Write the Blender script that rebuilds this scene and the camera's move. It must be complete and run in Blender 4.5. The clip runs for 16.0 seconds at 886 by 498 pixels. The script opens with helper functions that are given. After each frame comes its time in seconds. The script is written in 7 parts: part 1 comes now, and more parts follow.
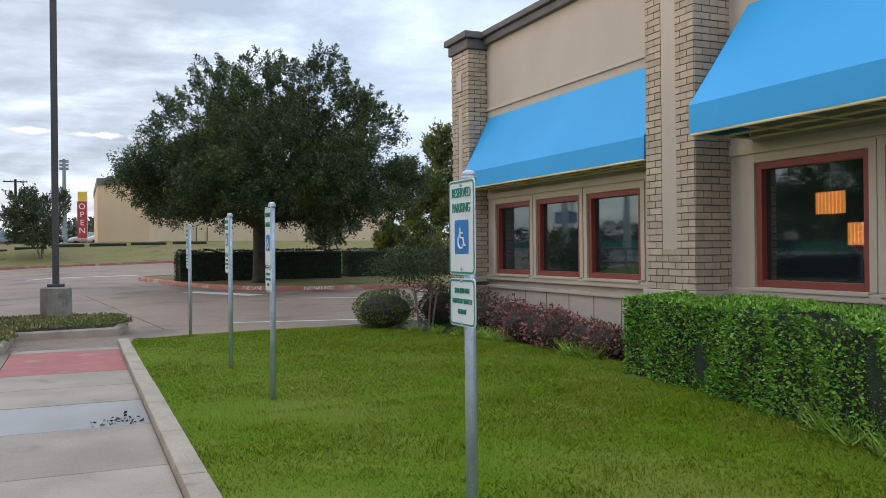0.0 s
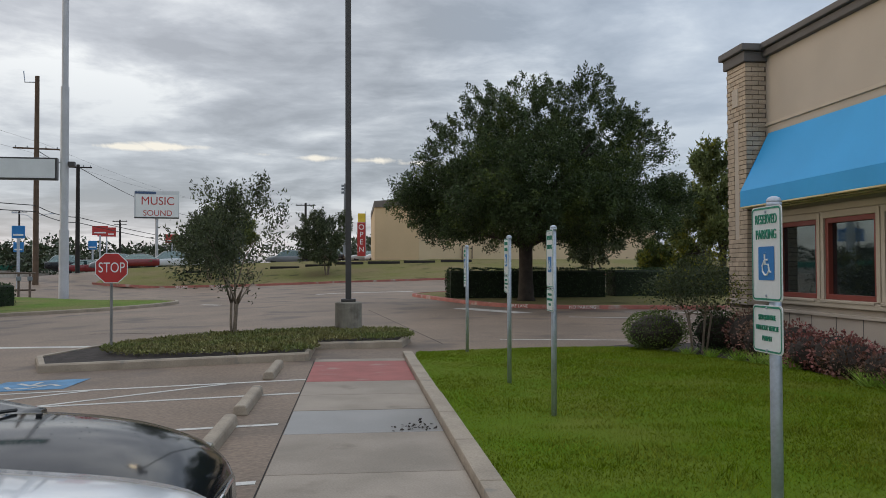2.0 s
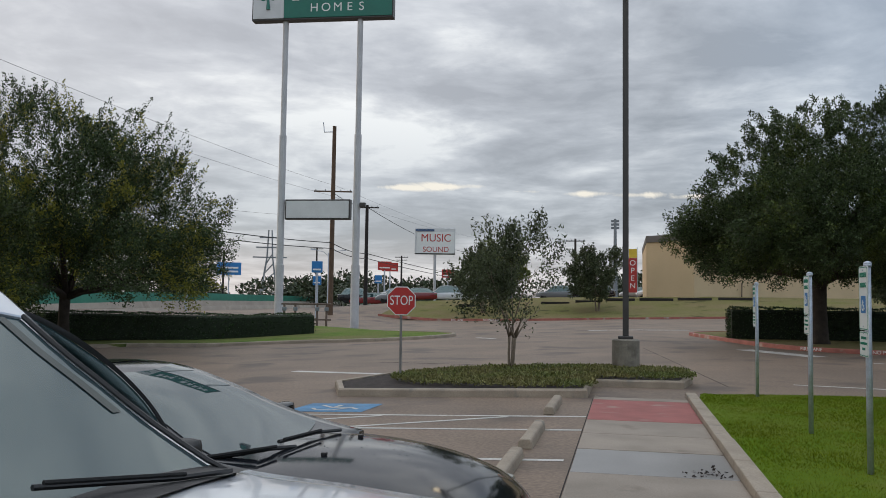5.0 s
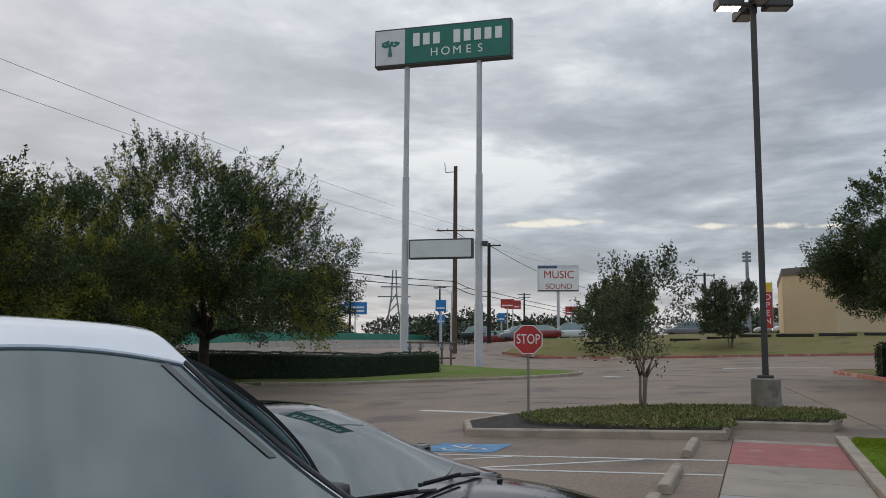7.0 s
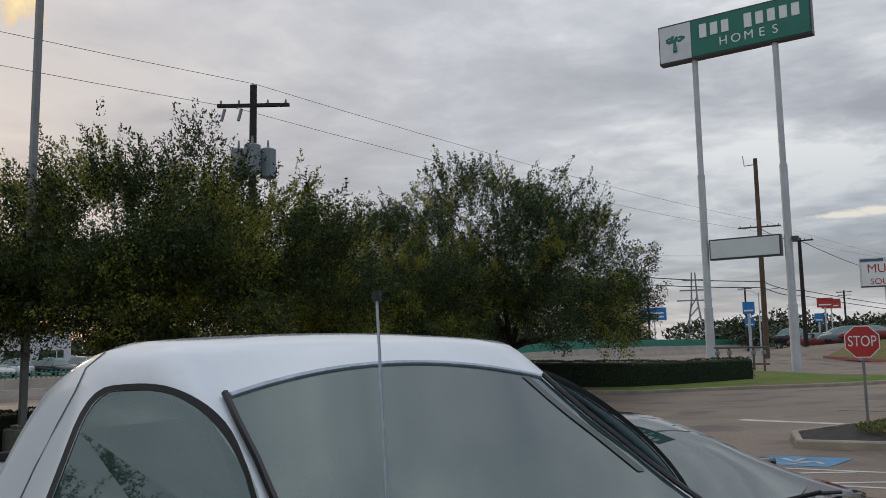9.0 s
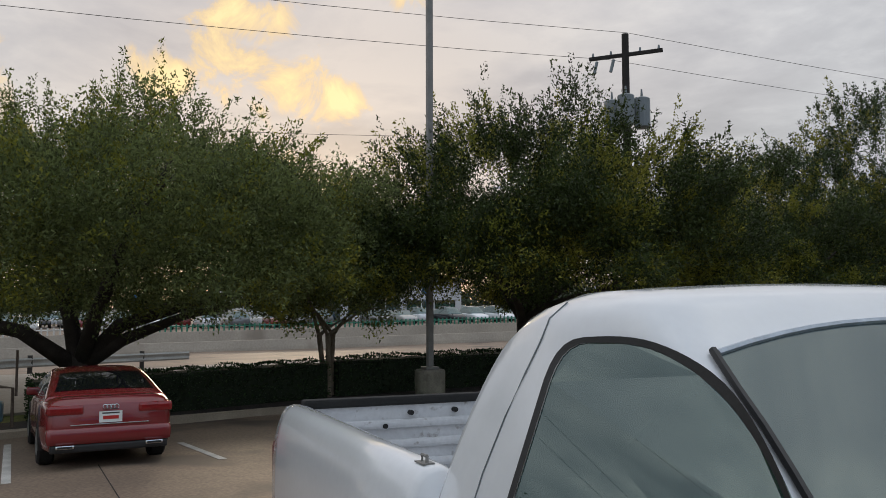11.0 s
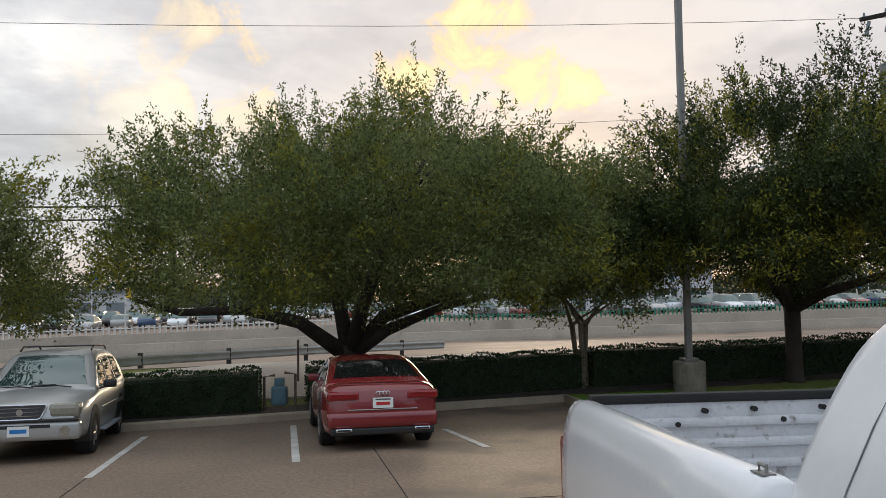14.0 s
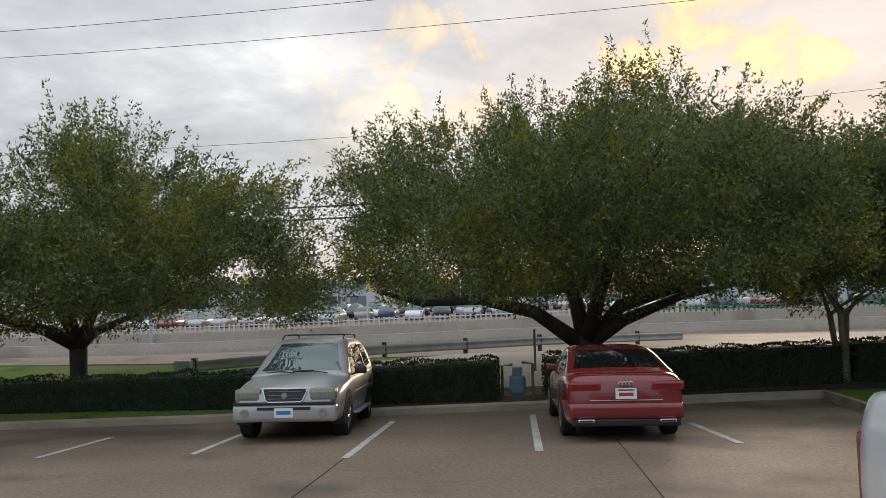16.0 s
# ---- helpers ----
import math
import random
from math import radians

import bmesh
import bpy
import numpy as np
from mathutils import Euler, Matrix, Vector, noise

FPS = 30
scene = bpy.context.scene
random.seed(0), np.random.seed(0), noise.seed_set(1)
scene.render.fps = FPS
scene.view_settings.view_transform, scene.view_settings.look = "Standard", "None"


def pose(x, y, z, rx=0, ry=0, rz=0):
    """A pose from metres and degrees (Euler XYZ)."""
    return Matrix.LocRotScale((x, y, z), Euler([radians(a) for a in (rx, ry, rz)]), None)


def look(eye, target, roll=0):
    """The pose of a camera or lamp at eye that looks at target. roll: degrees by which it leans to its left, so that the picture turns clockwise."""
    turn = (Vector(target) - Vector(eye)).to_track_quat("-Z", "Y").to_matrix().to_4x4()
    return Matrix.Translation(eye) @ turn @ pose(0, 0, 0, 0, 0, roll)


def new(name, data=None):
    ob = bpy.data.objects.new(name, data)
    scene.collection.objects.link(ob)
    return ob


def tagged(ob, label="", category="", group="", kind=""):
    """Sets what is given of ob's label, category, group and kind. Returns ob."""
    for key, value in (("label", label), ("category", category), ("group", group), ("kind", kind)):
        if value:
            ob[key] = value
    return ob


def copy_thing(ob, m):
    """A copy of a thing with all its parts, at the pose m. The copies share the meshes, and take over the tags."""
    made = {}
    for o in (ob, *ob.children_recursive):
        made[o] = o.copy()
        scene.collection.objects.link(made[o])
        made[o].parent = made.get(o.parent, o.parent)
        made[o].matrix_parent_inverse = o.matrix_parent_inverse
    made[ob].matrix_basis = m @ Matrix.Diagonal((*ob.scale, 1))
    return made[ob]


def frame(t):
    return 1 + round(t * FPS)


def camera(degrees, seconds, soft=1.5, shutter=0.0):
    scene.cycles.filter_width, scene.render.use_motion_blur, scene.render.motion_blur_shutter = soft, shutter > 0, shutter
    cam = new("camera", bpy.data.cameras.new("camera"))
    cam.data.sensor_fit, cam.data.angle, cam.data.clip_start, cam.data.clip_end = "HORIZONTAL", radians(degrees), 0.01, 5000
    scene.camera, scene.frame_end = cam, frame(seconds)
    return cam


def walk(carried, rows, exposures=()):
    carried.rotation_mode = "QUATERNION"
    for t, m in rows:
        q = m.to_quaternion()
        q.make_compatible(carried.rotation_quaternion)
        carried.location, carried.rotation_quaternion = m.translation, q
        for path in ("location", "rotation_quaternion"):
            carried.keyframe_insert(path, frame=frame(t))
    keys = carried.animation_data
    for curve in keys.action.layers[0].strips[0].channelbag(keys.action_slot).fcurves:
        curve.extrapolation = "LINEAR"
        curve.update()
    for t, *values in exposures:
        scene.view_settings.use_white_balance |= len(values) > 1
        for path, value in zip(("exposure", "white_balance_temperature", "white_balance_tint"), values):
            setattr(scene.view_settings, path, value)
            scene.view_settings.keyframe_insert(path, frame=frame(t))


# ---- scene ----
cam = camera(55.8, 16.0, soft=0.7)
PATH = [
    (0, (-0.39, -0.062, 1.625), (0.409, 1.771, 1.625), -0.6),
    (0.5, (-0.415, -0.046, 1.637), (0.233, 1.846, 1.647), -0.4),
    (1, (-0.513, -0.106, 1.637), (-0.025, 1.833, 1.655), -0.3),
    (1.5, (-0.599, -0.185, 1.655), (-0.259, 1.785, 1.684), -0.4),
    (2, (-0.674, -0.249, 1.662), (-0.465, 1.74, 1.71), -0.2),
    (2.5, (-0.719, -0.253, 1.665), (-0.615, 1.743, 1.726), -0.1),
    (3, (-0.762, -0.261, 1.661), (-0.774, 1.738, 1.728), -0.0),
    (3.5, (-0.789, -0.265, 1.66), (-0.892, 1.731, 1.739), 0.1),
    (4, (-0.825, -0.237, 1.657), (-1.018, 1.751, 1.753), 0.2),
    (4.5, (-0.851, -0.23, 1.657), (-1.131, 1.748, 1.766), 0.4),
    (5, (-0.865, -0.244, 1.661), (-1.288, 1.706, 1.791), 0.8),
    (5.2, (-0.868, -0.247, 1.658), (-1.349, 1.689, 1.803), 0.8),
    (7.5, (-0.972, -0.24, 1.693), (-1.754, 1.587, 1.924), 0.3),
    (8, (-0.998, -0.247, 1.7), (-1.923, 1.51, 1.937), 0.2),
    (8.5, (-1.046, -0.283, 1.694), (-2.159, 1.361, 1.933), -0.1),
    (9, (-1.128, -0.295, 1.691), (-2.418, 1.214, 1.93), -1.0),
    (9.5, (-1.229, -0.286, 1.692), (-2.673, 1.077, 1.932), -0.9),
    (10, (-1.312, -0.277, 1.679), (-2.922, 0.891, 1.895), -0.4),
    (10.2, (-1.342, -0.274, 1.682), (-3.012, 0.809, 1.874), -0.3),
    (12.3, (-1.525, -0.505, 1.701), (-3.427, 0.091, 1.827), -0.3),
    (12.5, (-1.525, -0.506, 1.704), (-3.436, 0.059, 1.828), -0.4),
    (13, (-1.537, -0.504, 1.708), (-3.472, -0.025, 1.829), -0.7),
    (13.5, (-1.569, -0.509, 1.707), (-3.526, -0.125, 1.826), -0.9),
    (14, (-1.619, -0.502, 1.709), (-3.594, -0.227, 1.824), -0.8),
    (14.5, (-1.668, -0.498, 1.686), (-3.66, -0.369, 1.796), -0.7),
    (15, (-1.703, -0.511, 1.681), (-3.7, -0.528, 1.788), -0.7),
    (15.5, (-1.721, -0.591, 1.678), (-3.714, -0.747, 1.783), -0.8),
    (16, (-1.766, -0.652, 1.667), (-3.748, -0.914, 1.773), -1.4),
]
walk(cam, [(t, look(eye, target, roll)) for t, eye, target, roll in PATH],
     exposures=[(0.0, 0.86, 6150, 10), (0.7, 0.64, 6250, 10), (1.5, 0.34, 6400, 10), (3.0, 0.15, 6550, 10), (5.0, 0.22, 6500, 10), (7.5, 0.08, 6450, 10), (9.0, -0.04, 6450, 10), (10.0, -0.1, 6550, 10), (12.5, 0.42, 6800, 10), (16.0, 0.40, 6650, 10)])

# ---- sky, sun ----
SUN_AZ = radians(165)      # from +x, anticlockwise
SUN_EL = radians(6)
sun_way = Vector((math.cos(SUN_AZ) * math.cos(SUN_EL), math.sin(SUN_AZ) * math.cos(SUN_EL), math.sin(SUN_EL)))
world = bpy.data.worlds.new("evening_sky")
scene.world = world
world.use_nodes = True
wn, wl = world.node_tree.nodes, world.node_tree.links
wn.clear()


def wnode(kind, **kw):
    n = wn.new(kind)
    for k, v in kw.items():
        n.inputs[k.replace("_", " ")].default_value = v
    return n


def wmath(op, a, b=None):
    n = wn.new("ShaderNodeMath")
    n.operation = op
    for i, v in enumerate((a, b)):
        if v is None:
            continue
        if isinstance(v, (int, float)):
            n.inputs[i].default_value = v
        else:
            wl.new(v, n.inputs[i])
    return n.outputs[0]


def wramp(src, stops):
    n = wn.new("ShaderNodeValToRGB")
    els = n.color_ramp.elements
    while len(els) < len(stops):
        els.new(0.5)
    for e, (p, c) in zip(els, stops):
        e.position, e.color = p, (*c, 1)
    wl.new(src, n.inputs[0])
    return n.outputs[0]


def wmix(f, a, b, mode="MIX"):
    n = wn.new("ShaderNodeMix")
    n.data_type, n.blend_type = "RGBA", mode
    for i, v in ((0, f), (6, a), (7, b)):
        if isinstance(v, (int, float)):
            n.inputs[i].default_value = v
        elif isinstance(v, tuple):
            n.inputs[i].default_value = (*v, 1)
        else:
            wl.new(v, n.inputs[i])
    return n.outputs[2]


sky = wn.new("ShaderNodeTexSky")
sky.sky_type, sky.sun_disc, sky.sun_elevation = "NISHITA", False, SUN_EL
sky.sun_rotation = math.pi / 2 - SUN_AZ
geo = wn.new("ShaderNodeTexCoord")
sep = wn.new("ShaderNodeSeparateXYZ")
wl.new(geo.outputs["Generated"], sep.inputs[0])
dx, dy, dz = sep.outputs
# cloud layers lie on a flat sheet high above: divide by the height
up = wmath("ADD", wmath("MAXIMUM", dz, 0.0), 0.10)
comb = wn.new("ShaderNodeCombineXYZ")
comb.inputs[2].default_value = 0.37
wl.new(wmath("DIVIDE", dx, up), comb.inputs[0])
wl.new(wmath("DIVIDE", dy, up), comb.inputs[1])
big = wnode("ShaderNodeTexNoise", Scale=0.85, Detail=7.0, Roughness=0.55, Distortion=0.4)
small = wnode("ShaderNodeTexNoise", Scale=2.6, Detail=6.0, Roughness=0.6, Distortion=0.3)
for n in (big, small):
    wl.new(comb.outputs[0], n.inputs["Vector"])
mixn = wmath("ADD", wmath("MULTIPLY", big.outputs[0], 0.68), wmath("MULTIPLY", small.outputs[0], 0.32))
deck = wramp(mixn, [(0.40, (0.25, 0.28, 0.325)), (0.47, (0.37, 0.405, 0.455)), (0.53, (0.55, 0.585, 0.625)), (0.60, (0.86, 0.89, 0.89))])
dot = wn.new("ShaderNodeVectorMath")
dot.operation = "DOT_PRODUCT"
wl.new(geo.outputs["Generated"], dot.inputs[0])
dot.inputs[1].default_value = (math.cos(SUN_AZ) * math.cos(radians(12)), math.sin(SUN_AZ) * math.cos(radians(12)), math.sin(radians(12)))
near = wramp(dot.outputs["Value"], [(0.84, (0, 0, 0)), (0.93, (0.55, 0.55, 0.55)), (0.985, (0.9, 0.9, 0.9))])
wisp = wnode("ShaderNodeTexNoise", Scale=14.0, Detail=7.0, Roughness=0.62, Distortion=0.6)
wl.new(geo.outputs["Generated"], wisp.inputs["Vector"])


def breaks(spots, flat):
    """Gaps in the cloud deck round the given directions, with ragged edges; flat squeezes them in height."""
    tall = wn.new("ShaderNodeVectorMath")
    tall.operation = "MULTIPLY"
    wl.new(geo.outputs["Generated"], tall.inputs[0])
    tall.inputs[1].default_value = (1, 1, flat)
    total = None
    for x, y, z, r in spots:
        far = wn.new("ShaderNodeVectorMath")
        far.operation = "DISTANCE"
        wl.new(tall.outputs[0], far.inputs[0])
        far.inputs[1].default_value = (x, y, z * flat)
        v = wmath("SUBTRACT", 1.0, wmath("DIVIDE", far.outputs["Value"], r))
        total = v if total is None else wmath("MAXIMUM", total, v)
    total = wmath("MAXIMUM", total, -1.0)
    return wmath("ADD", total, wmath("MULTIPLY", wmath("SUBTRACT", wisp.outputs[0], 0.5), 3.2))


glow_gaps = breaks([(-0.943, -0.133, 0.305, 0.075), (-0.962, -0.170, 0.214, 0.15), (-0.957, -0.239, 0.162, 0.15), (-0.971, -0.115, 0.209, 0.11), (-0.929, 0.179, 0.325, 0.065), (-0.948, 0.155, 0.277, 0.07),
                    (-0.943, 0.228, 0.242, 0.075), (-0.927, 0.292, 0.237, 0.05), (-0.961, 0.097, 0.258, 0.055), (-0.965, 0.23, 0.13, 0.10), (-0.866, 0.346, 0.362, 0.05)], 1.3)
pale_gaps = breaks([(-0.26, 0.955, 0.137, 0.05), (-0.20, 0.967, 0.139, 0.06), (-0.12, 0.982, 0.134, 0.05), (-0.045, 0.990, 0.131, 0.06), (0.02, 0.991, 0.129, 0.06), (0.08, 0.985, 0.126, 0.05)], 11.0)
lilac = wramp(mixn, [(0.40, (0.36, 0.355, 0.395)), (0.50, (0.455, 0.44, 0.465)), (0.60, (0.55, 0.515, 0.515))])
warm = wmix(wramp(glow_gaps, [(0.22, (0, 0, 0)), (0.5, (0.7, 0.7, 0.7)), (0.85, (1, 1, 1))]), lilac, wramp(glow_gaps, [(0.2, (0.62, 0.46, 0.34)), (0.5, (0.80, 0.56, 0.24)), (0.95, (0.95, 0.74, 0.36))]))
pale = wmix(wramp(dot.outputs["Value"], [(0.1, (0, 0, 0)), (0.85, (1, 1, 1))]), deck, wmix(0.5, deck, (0.62, 0.60, 0.62)))
clouds = wmix(near, pale, warm)
# a darker blue-grey bank lies low in the north, paler and pinkish at the very skyline
low = wramp(dz, [(0.0, (1, 1, 1)), (0.12, (0.9, 0.9, 0.9)), (0.24, (0, 0, 0))])
bank = wramp(dz, [(0.0, (0.46, 0.43, 0.43)), (0.045, (0.40, 0.40, 0.43)), (0.085, (0.29, 0.32, 0.37))])
bank = wmix(1.0, bank, wramp(mixn, [(0.42, (0.85, 0.85, 0.85)), (0.58, (1.25, 1.25, 1.25))]), "MULTIPLY")
clouds = wmix(wmath("MULTIPLY", low, 0.72), clouds, bank)
clouds = wmix(wramp(pale_gaps, [(0.3, (0, 0, 0)), (0.9, (0.8, 0.8, 0.8))]), clouds, (0.85, 0.79, 0.68))
# thin even pale-blue cloud in the north-east
clouds = wmix(wmath("MULTIPLY", wramp(dx, [(0.05, (0, 0, 0)), (0.45, (1, 1, 1))]), 0.7), clouds, wramp(dz, [(0.0, (0.30, 0.36, 0.45)), (0.35, (0.40, 0.48, 0.60))]))
# an overcast sky is brighter overhead than at the horizon
over = wramp(dz, [(0.30, (1, 1, 1)), (0.95, (1.75, 1.75, 1.75))])
clouds = wmix(1.0, clouds, over, "MULTIPLY")
skyc = wmix(0.985, sky.outputs[0], clouds)
bg = wnode("ShaderNodeBackground", Strength=1.0)
wl.new(skyc, bg.inputs[0])
wo = wn.new("ShaderNodeOutputWorld")
wl.new(bg.outputs[0], wo.inputs[0])

lamp = bpy.data.lights.new("sun", "SUN")
lamp.energy, lamp.angle, lamp.color = 0.5, radians(12), (1.0, 0.82, 0.6)
sun = new("sun", lamp)
sun.matrix_world = look(sun_way * 100, (0, 0, 0))


# ---- materials ----
def mat(name, c, rough=0.7, var=0.2, scale=3.0, fine=40.0, bump=0.15, metal=0.0, c2=None, rnd=0.0, coat=0.0, spec=0.5, island=False, stain=None):
    m = bpy.data.materials.new(name)
    m.use_nodes = True
    nt = m.node_tree
    n, l = nt.nodes, nt.links
    b = n["Principled BSDF"]
    b.inputs["Roughness"].default_value = rough
    b.inputs["Metallic"].default_value = metal
    b.inputs["Specular IOR Level"].default_value = spec
    if coat:
        b.inputs["Coat Weight"].default_value = coat
        b.inputs["Coat Roughness"].default_value = 0.04
    g = n.new("ShaderNodeNewGeometry")

    def nz(s, d=4.0):
        t = n.new("ShaderNodeTexNoise")
        t.inputs["Scale"].default_value, t.inputs["Detail"].default_value = s, d
        l.new(g.outputs["Position"], t.inputs["Vector"])
        return t.outputs[0]

    def ramp(src, a, bb, ca, cb):
        r = n.new("ShaderNodeValToRGB")
        r.color_ramp.elements[0].position, r.color_ramp.elements[1].position = a, bb
        r.color_ramp.elements[0].color, r.color_ramp.elements[1].color = (*ca, 1), (*cb, 1)
        l.new(src, r.inputs[0])
        return r.outputs[0]

    def mx(f, a, bb, mode="MIX"):
        x = n.new("ShaderNodeMix")
        x.data_type, x.blend_type = "RGBA", mode
        for i, v in ((0, f), (6, a), (7, bb)):
            if isinstance(v, (int, float)):
                x.inputs[i].default_value = v
            elif isinstance(v, tuple):
                x.inputs[i].default_value = (*v, 1)
            else:
                l.new(v, x.inputs[i])
        return x.outputs[2]

    c2 = c2 or tuple(min(1, v * (1 - var)) for v in c)
    big = nz(scale)
    col = ramp(big, 0.35, 0.65, c2, c)
    fn = nz(fine, 3.0)
    lo, hi = 1 - var * 0.6, 1 + var * 0.4
    col = mx(1.0, col, ramp(fn, 0.3, 0.7, (lo,) * 3, (hi,) * 3), "MULTIPLY")
    if stain:
        s2 = nz(stain[1], 6.0)
        col = mx(ramp(s2, stain[2], stain[2] + 0.12, (0, 0, 0), (1, 1, 1)), col, stain[0])
    if rnd or island:
        src = g.outputs["Random Per Island"]
        if not island:
            o = n.new("ShaderNodeObjectInfo")
            src = o.outputs["Random"]
        k = rnd or 0.3
        col = mx(1.0, col, ramp(src, 0.0, 1.0, (1 - k,) * 3, (1 + k * 0.6,) * 3), "MULTIPLY")
    l.new(col, b.inputs["Base Color"])
    if bump:
        bp = n.new("ShaderNodeBump")
        bp.inputs["Strength"].default_value = bump
        bp.inputs["Distance"].default_value = 0.01
        l.new(fn, bp.inputs["Height"])
        l.new(bp.outputs[0], b.inputs["Normal"])
    return m


def leafmat(name, c, c2, k=0.45, rough=0.5, spec=0.25, thin=0.0):
    """Leaves; thin: the share of light that comes through them from behind."""
    m = mat(name, c, rough, 0.15, 0.9, 20, 0, c2=c2, rnd=k, island=True, spec=spec)
    if thin:
        n, l = m.node_tree.nodes, m.node_tree.links
        b = n["Principled BSDF"]
        t = n.new("ShaderNodeBsdfTranslucent")
        l.new(b.inputs["Base Color"].links[0].from_socket, t.inputs[0])
        x = n.new("ShaderNodeMixShader")
        x.inputs[0].default_value = thin
        l.new(b.outputs[0], x.inputs[1])
        l.new(t.outputs[0], x.inputs[2])
        l.new(x.outputs[0], n["Material Output"].inputs[0])
    return m


def glass(name, tint=(0.02, 0.025, 0.03), alpha=0.6, rough=0.03, ior=1.5):
    """Dark glazing: a see-through share and a glossy share."""
    m = bpy.data.materials.new(name)
    m.use_nodes = True
    n, l = m.node_tree.nodes, m.node_tree.links
    b = n["Principled BSDF"]
    b.inputs["Base Color"].default_value = (*tint, 1)
    b.inputs["Roughness"].default_value = rough
    b.inputs["IOR"].default_value = ior
    b.inputs["Specular IOR Level"].default_value = 0.7
    b.inputs["Specular Tint"].default_value = (0.82, 0.98, 0.95, 1)
    t = n.new("ShaderNodeBsdfTransparent")
    t.inputs[0].default_value = (0.75, 0.82, 0.82, 1)
    x = n.new("ShaderNodeMixShader")
    x.inputs[0].default_value = alpha
    l.new(t.outputs[0], x.inputs[1])
    l.new(b.outputs[0], x.inputs[2])
    l.new(x.outputs[0], n["Material Output"].inputs[0])
    return m


def glow(name, c, strength):
    m = bpy.data.materials.new(name)
    m.use_nodes = True
    b = m.node_tree.nodes["Principled BSDF"]
    b.inputs["Base Color"].default_value = (*c, 1)
    b.inputs["Emission Color"].default_value = (*c, 1)
    b.inputs["Emission Strength"].default_value = strength
    return m


PAVE = mat("lot_concrete", (0.262, 0.193, 0.142), 0.58, 0.45, 0.35, 22, 0.2, c2=(0.195, 0.148, 0.113), stain=((0.125, 0.098, 0.08), 0.45, 0.545), spec=0.16)
WALK = mat("walk_concrete", (0.35, 0.295, 0.24), 0.7, 0.22, 1.2, 60, 0.2, c2=(0.27, 0.23, 0.185), rnd=0.12, stain=((0.2, 0.165, 0.13), 1.6, 0.62), spec=0.3)
WET = mat("wet_concrete", (0.27, 0.255, 0.24), 0.30, 0.2, 1.0, 60, 0.05)
KERB = mat("kerb_concrete", (0.39, 0.325, 0.25), 0.8, 0.25, 2.0, 50, 0.3, stain=((0.22, 0.20, 0.17), 3.0, 0.60))
REDPAD = mat("brick_red_paint", (0.36, 0.115, 0.10), 0.75, 0.2, 2.5, 60, 0.2, stain=((0.34, 0.2, 0.17), 2.2, 0.60))
REDKERB = mat("red_kerb_paint", (0.42, 0.15, 0.12), 0.75, 0.3, 2.0, 40, 0.2, stain=((0.4, 0.33, 0.28), 1.5, 0.58))
ROADLINE = mat("white_road_paint", (0.62, 0.60, 0.56), 0.7, 0.25, 3, 50, 0.1, stain=((0.3, 0.26, 0.22), 6.0, 0.62))
BLUEPAINT = mat("blue_road_paint", (0.10, 0.27, 0.46), 0.7, 0.3, 3, 50, 0.1, stain=((0.25, 0.27, 0.28), 5.0, 0.60))
TURF = mat("turf_soil", (0.085, 0.165, 0.006), 0.95, 0.35, 0.8, 60, 0.4, c2=(0.14, 0.175, 0.025), spec=0.05)
FARGRASS = mat("far_grass", (0.095, 0.19, 0.02), 0.95, 0.45, 0.25, 12, 0.3, c2=(0.17, 0.165, 0.065), stain=((0.07, 0.09, 0.03), 0.5, 0.58), spec=0.08)
DRYGRASS = mat("dry_bank_grass", (0.165, 0.165, 0.055), 0.95, 0.45, 0.3, 12, 0.3, c2=(0.21, 0.17, 0.085), stain=((0.08, 0.075, 0.035), 0.6, 0.6), spec=0.08)
BLADE = leafmat("grass_blades", (0.142, 0.21, 0.006), (0.185, 0.215, 0.02), 0.4, 0.7, 0.08)
MULCH_AND_CORE = mat("dark_mulch_and_core_shade", (0.055, 0.042, 0.035), 0.95, 0.5, 5, 70, 0.8)
OAKLEAF = leafmat("live_oak_leaves", (0.064, 0.096, 0.034), (0.042, 0.068, 0.025), 0.65, thin=0.3)
OAKNEW = leafmat("young_oak_leaves", (0.085, 0.115, 0.02), (0.055, 0.085, 0.02), 0.45)
ELMLEAF = leafmat("cedar_elm_leaves", (0.185, 0.22, 0.078), (0.125, 0.16, 0.058), 0.65, thin=0.5)
ELMNEW = leafmat("yellowing_elm_leaves", (0.26, 0.25, 0.04), (0.17, 0.19, 0.03), 0.5, thin=0.45)
# elm leaf colour darkened to carry the dimness of two row trees
DIMELM = leafmat("dimmed_elm_leaves", (0.06, 0.085, 0.022), (0.04, 0.06, 0.018), 0.65, thin=0.3)
MYRTLE = leafmat("myrtle_leaves", (0.095, 0.115, 0.055), (0.06, 0.08, 0.04), 0.6, thin=0.3)
BOXLEAF = leafmat("boxwood_leaves", (0.10, 0.17, 0.03), (0.13, 0.16, 0.03), 0.55)
HOLLY = leafmat("holly_leaves", (0.17, 0.36, 0.04), (0.23, 0.42, 0.06), 0.5, 0.4)
DARKHEDGE = leafmat("dark_hedge_leaves", (0.045, 0.085, 0.028), (0.03, 0.06, 0.02), 0.5)
# near-black fill for hedge cores: the shade among the leaves as a colour
HEDGECORE = mat("hedge_inner_shade", (0.02, 0.032, 0.014), 0.95, 0.4, 6, 50, 0.6)
PURPLE = leafmat("purple_shrub_leaves", (0.32, 0.12, 0.11), (0.22, 0.14, 0.10), 0.55)
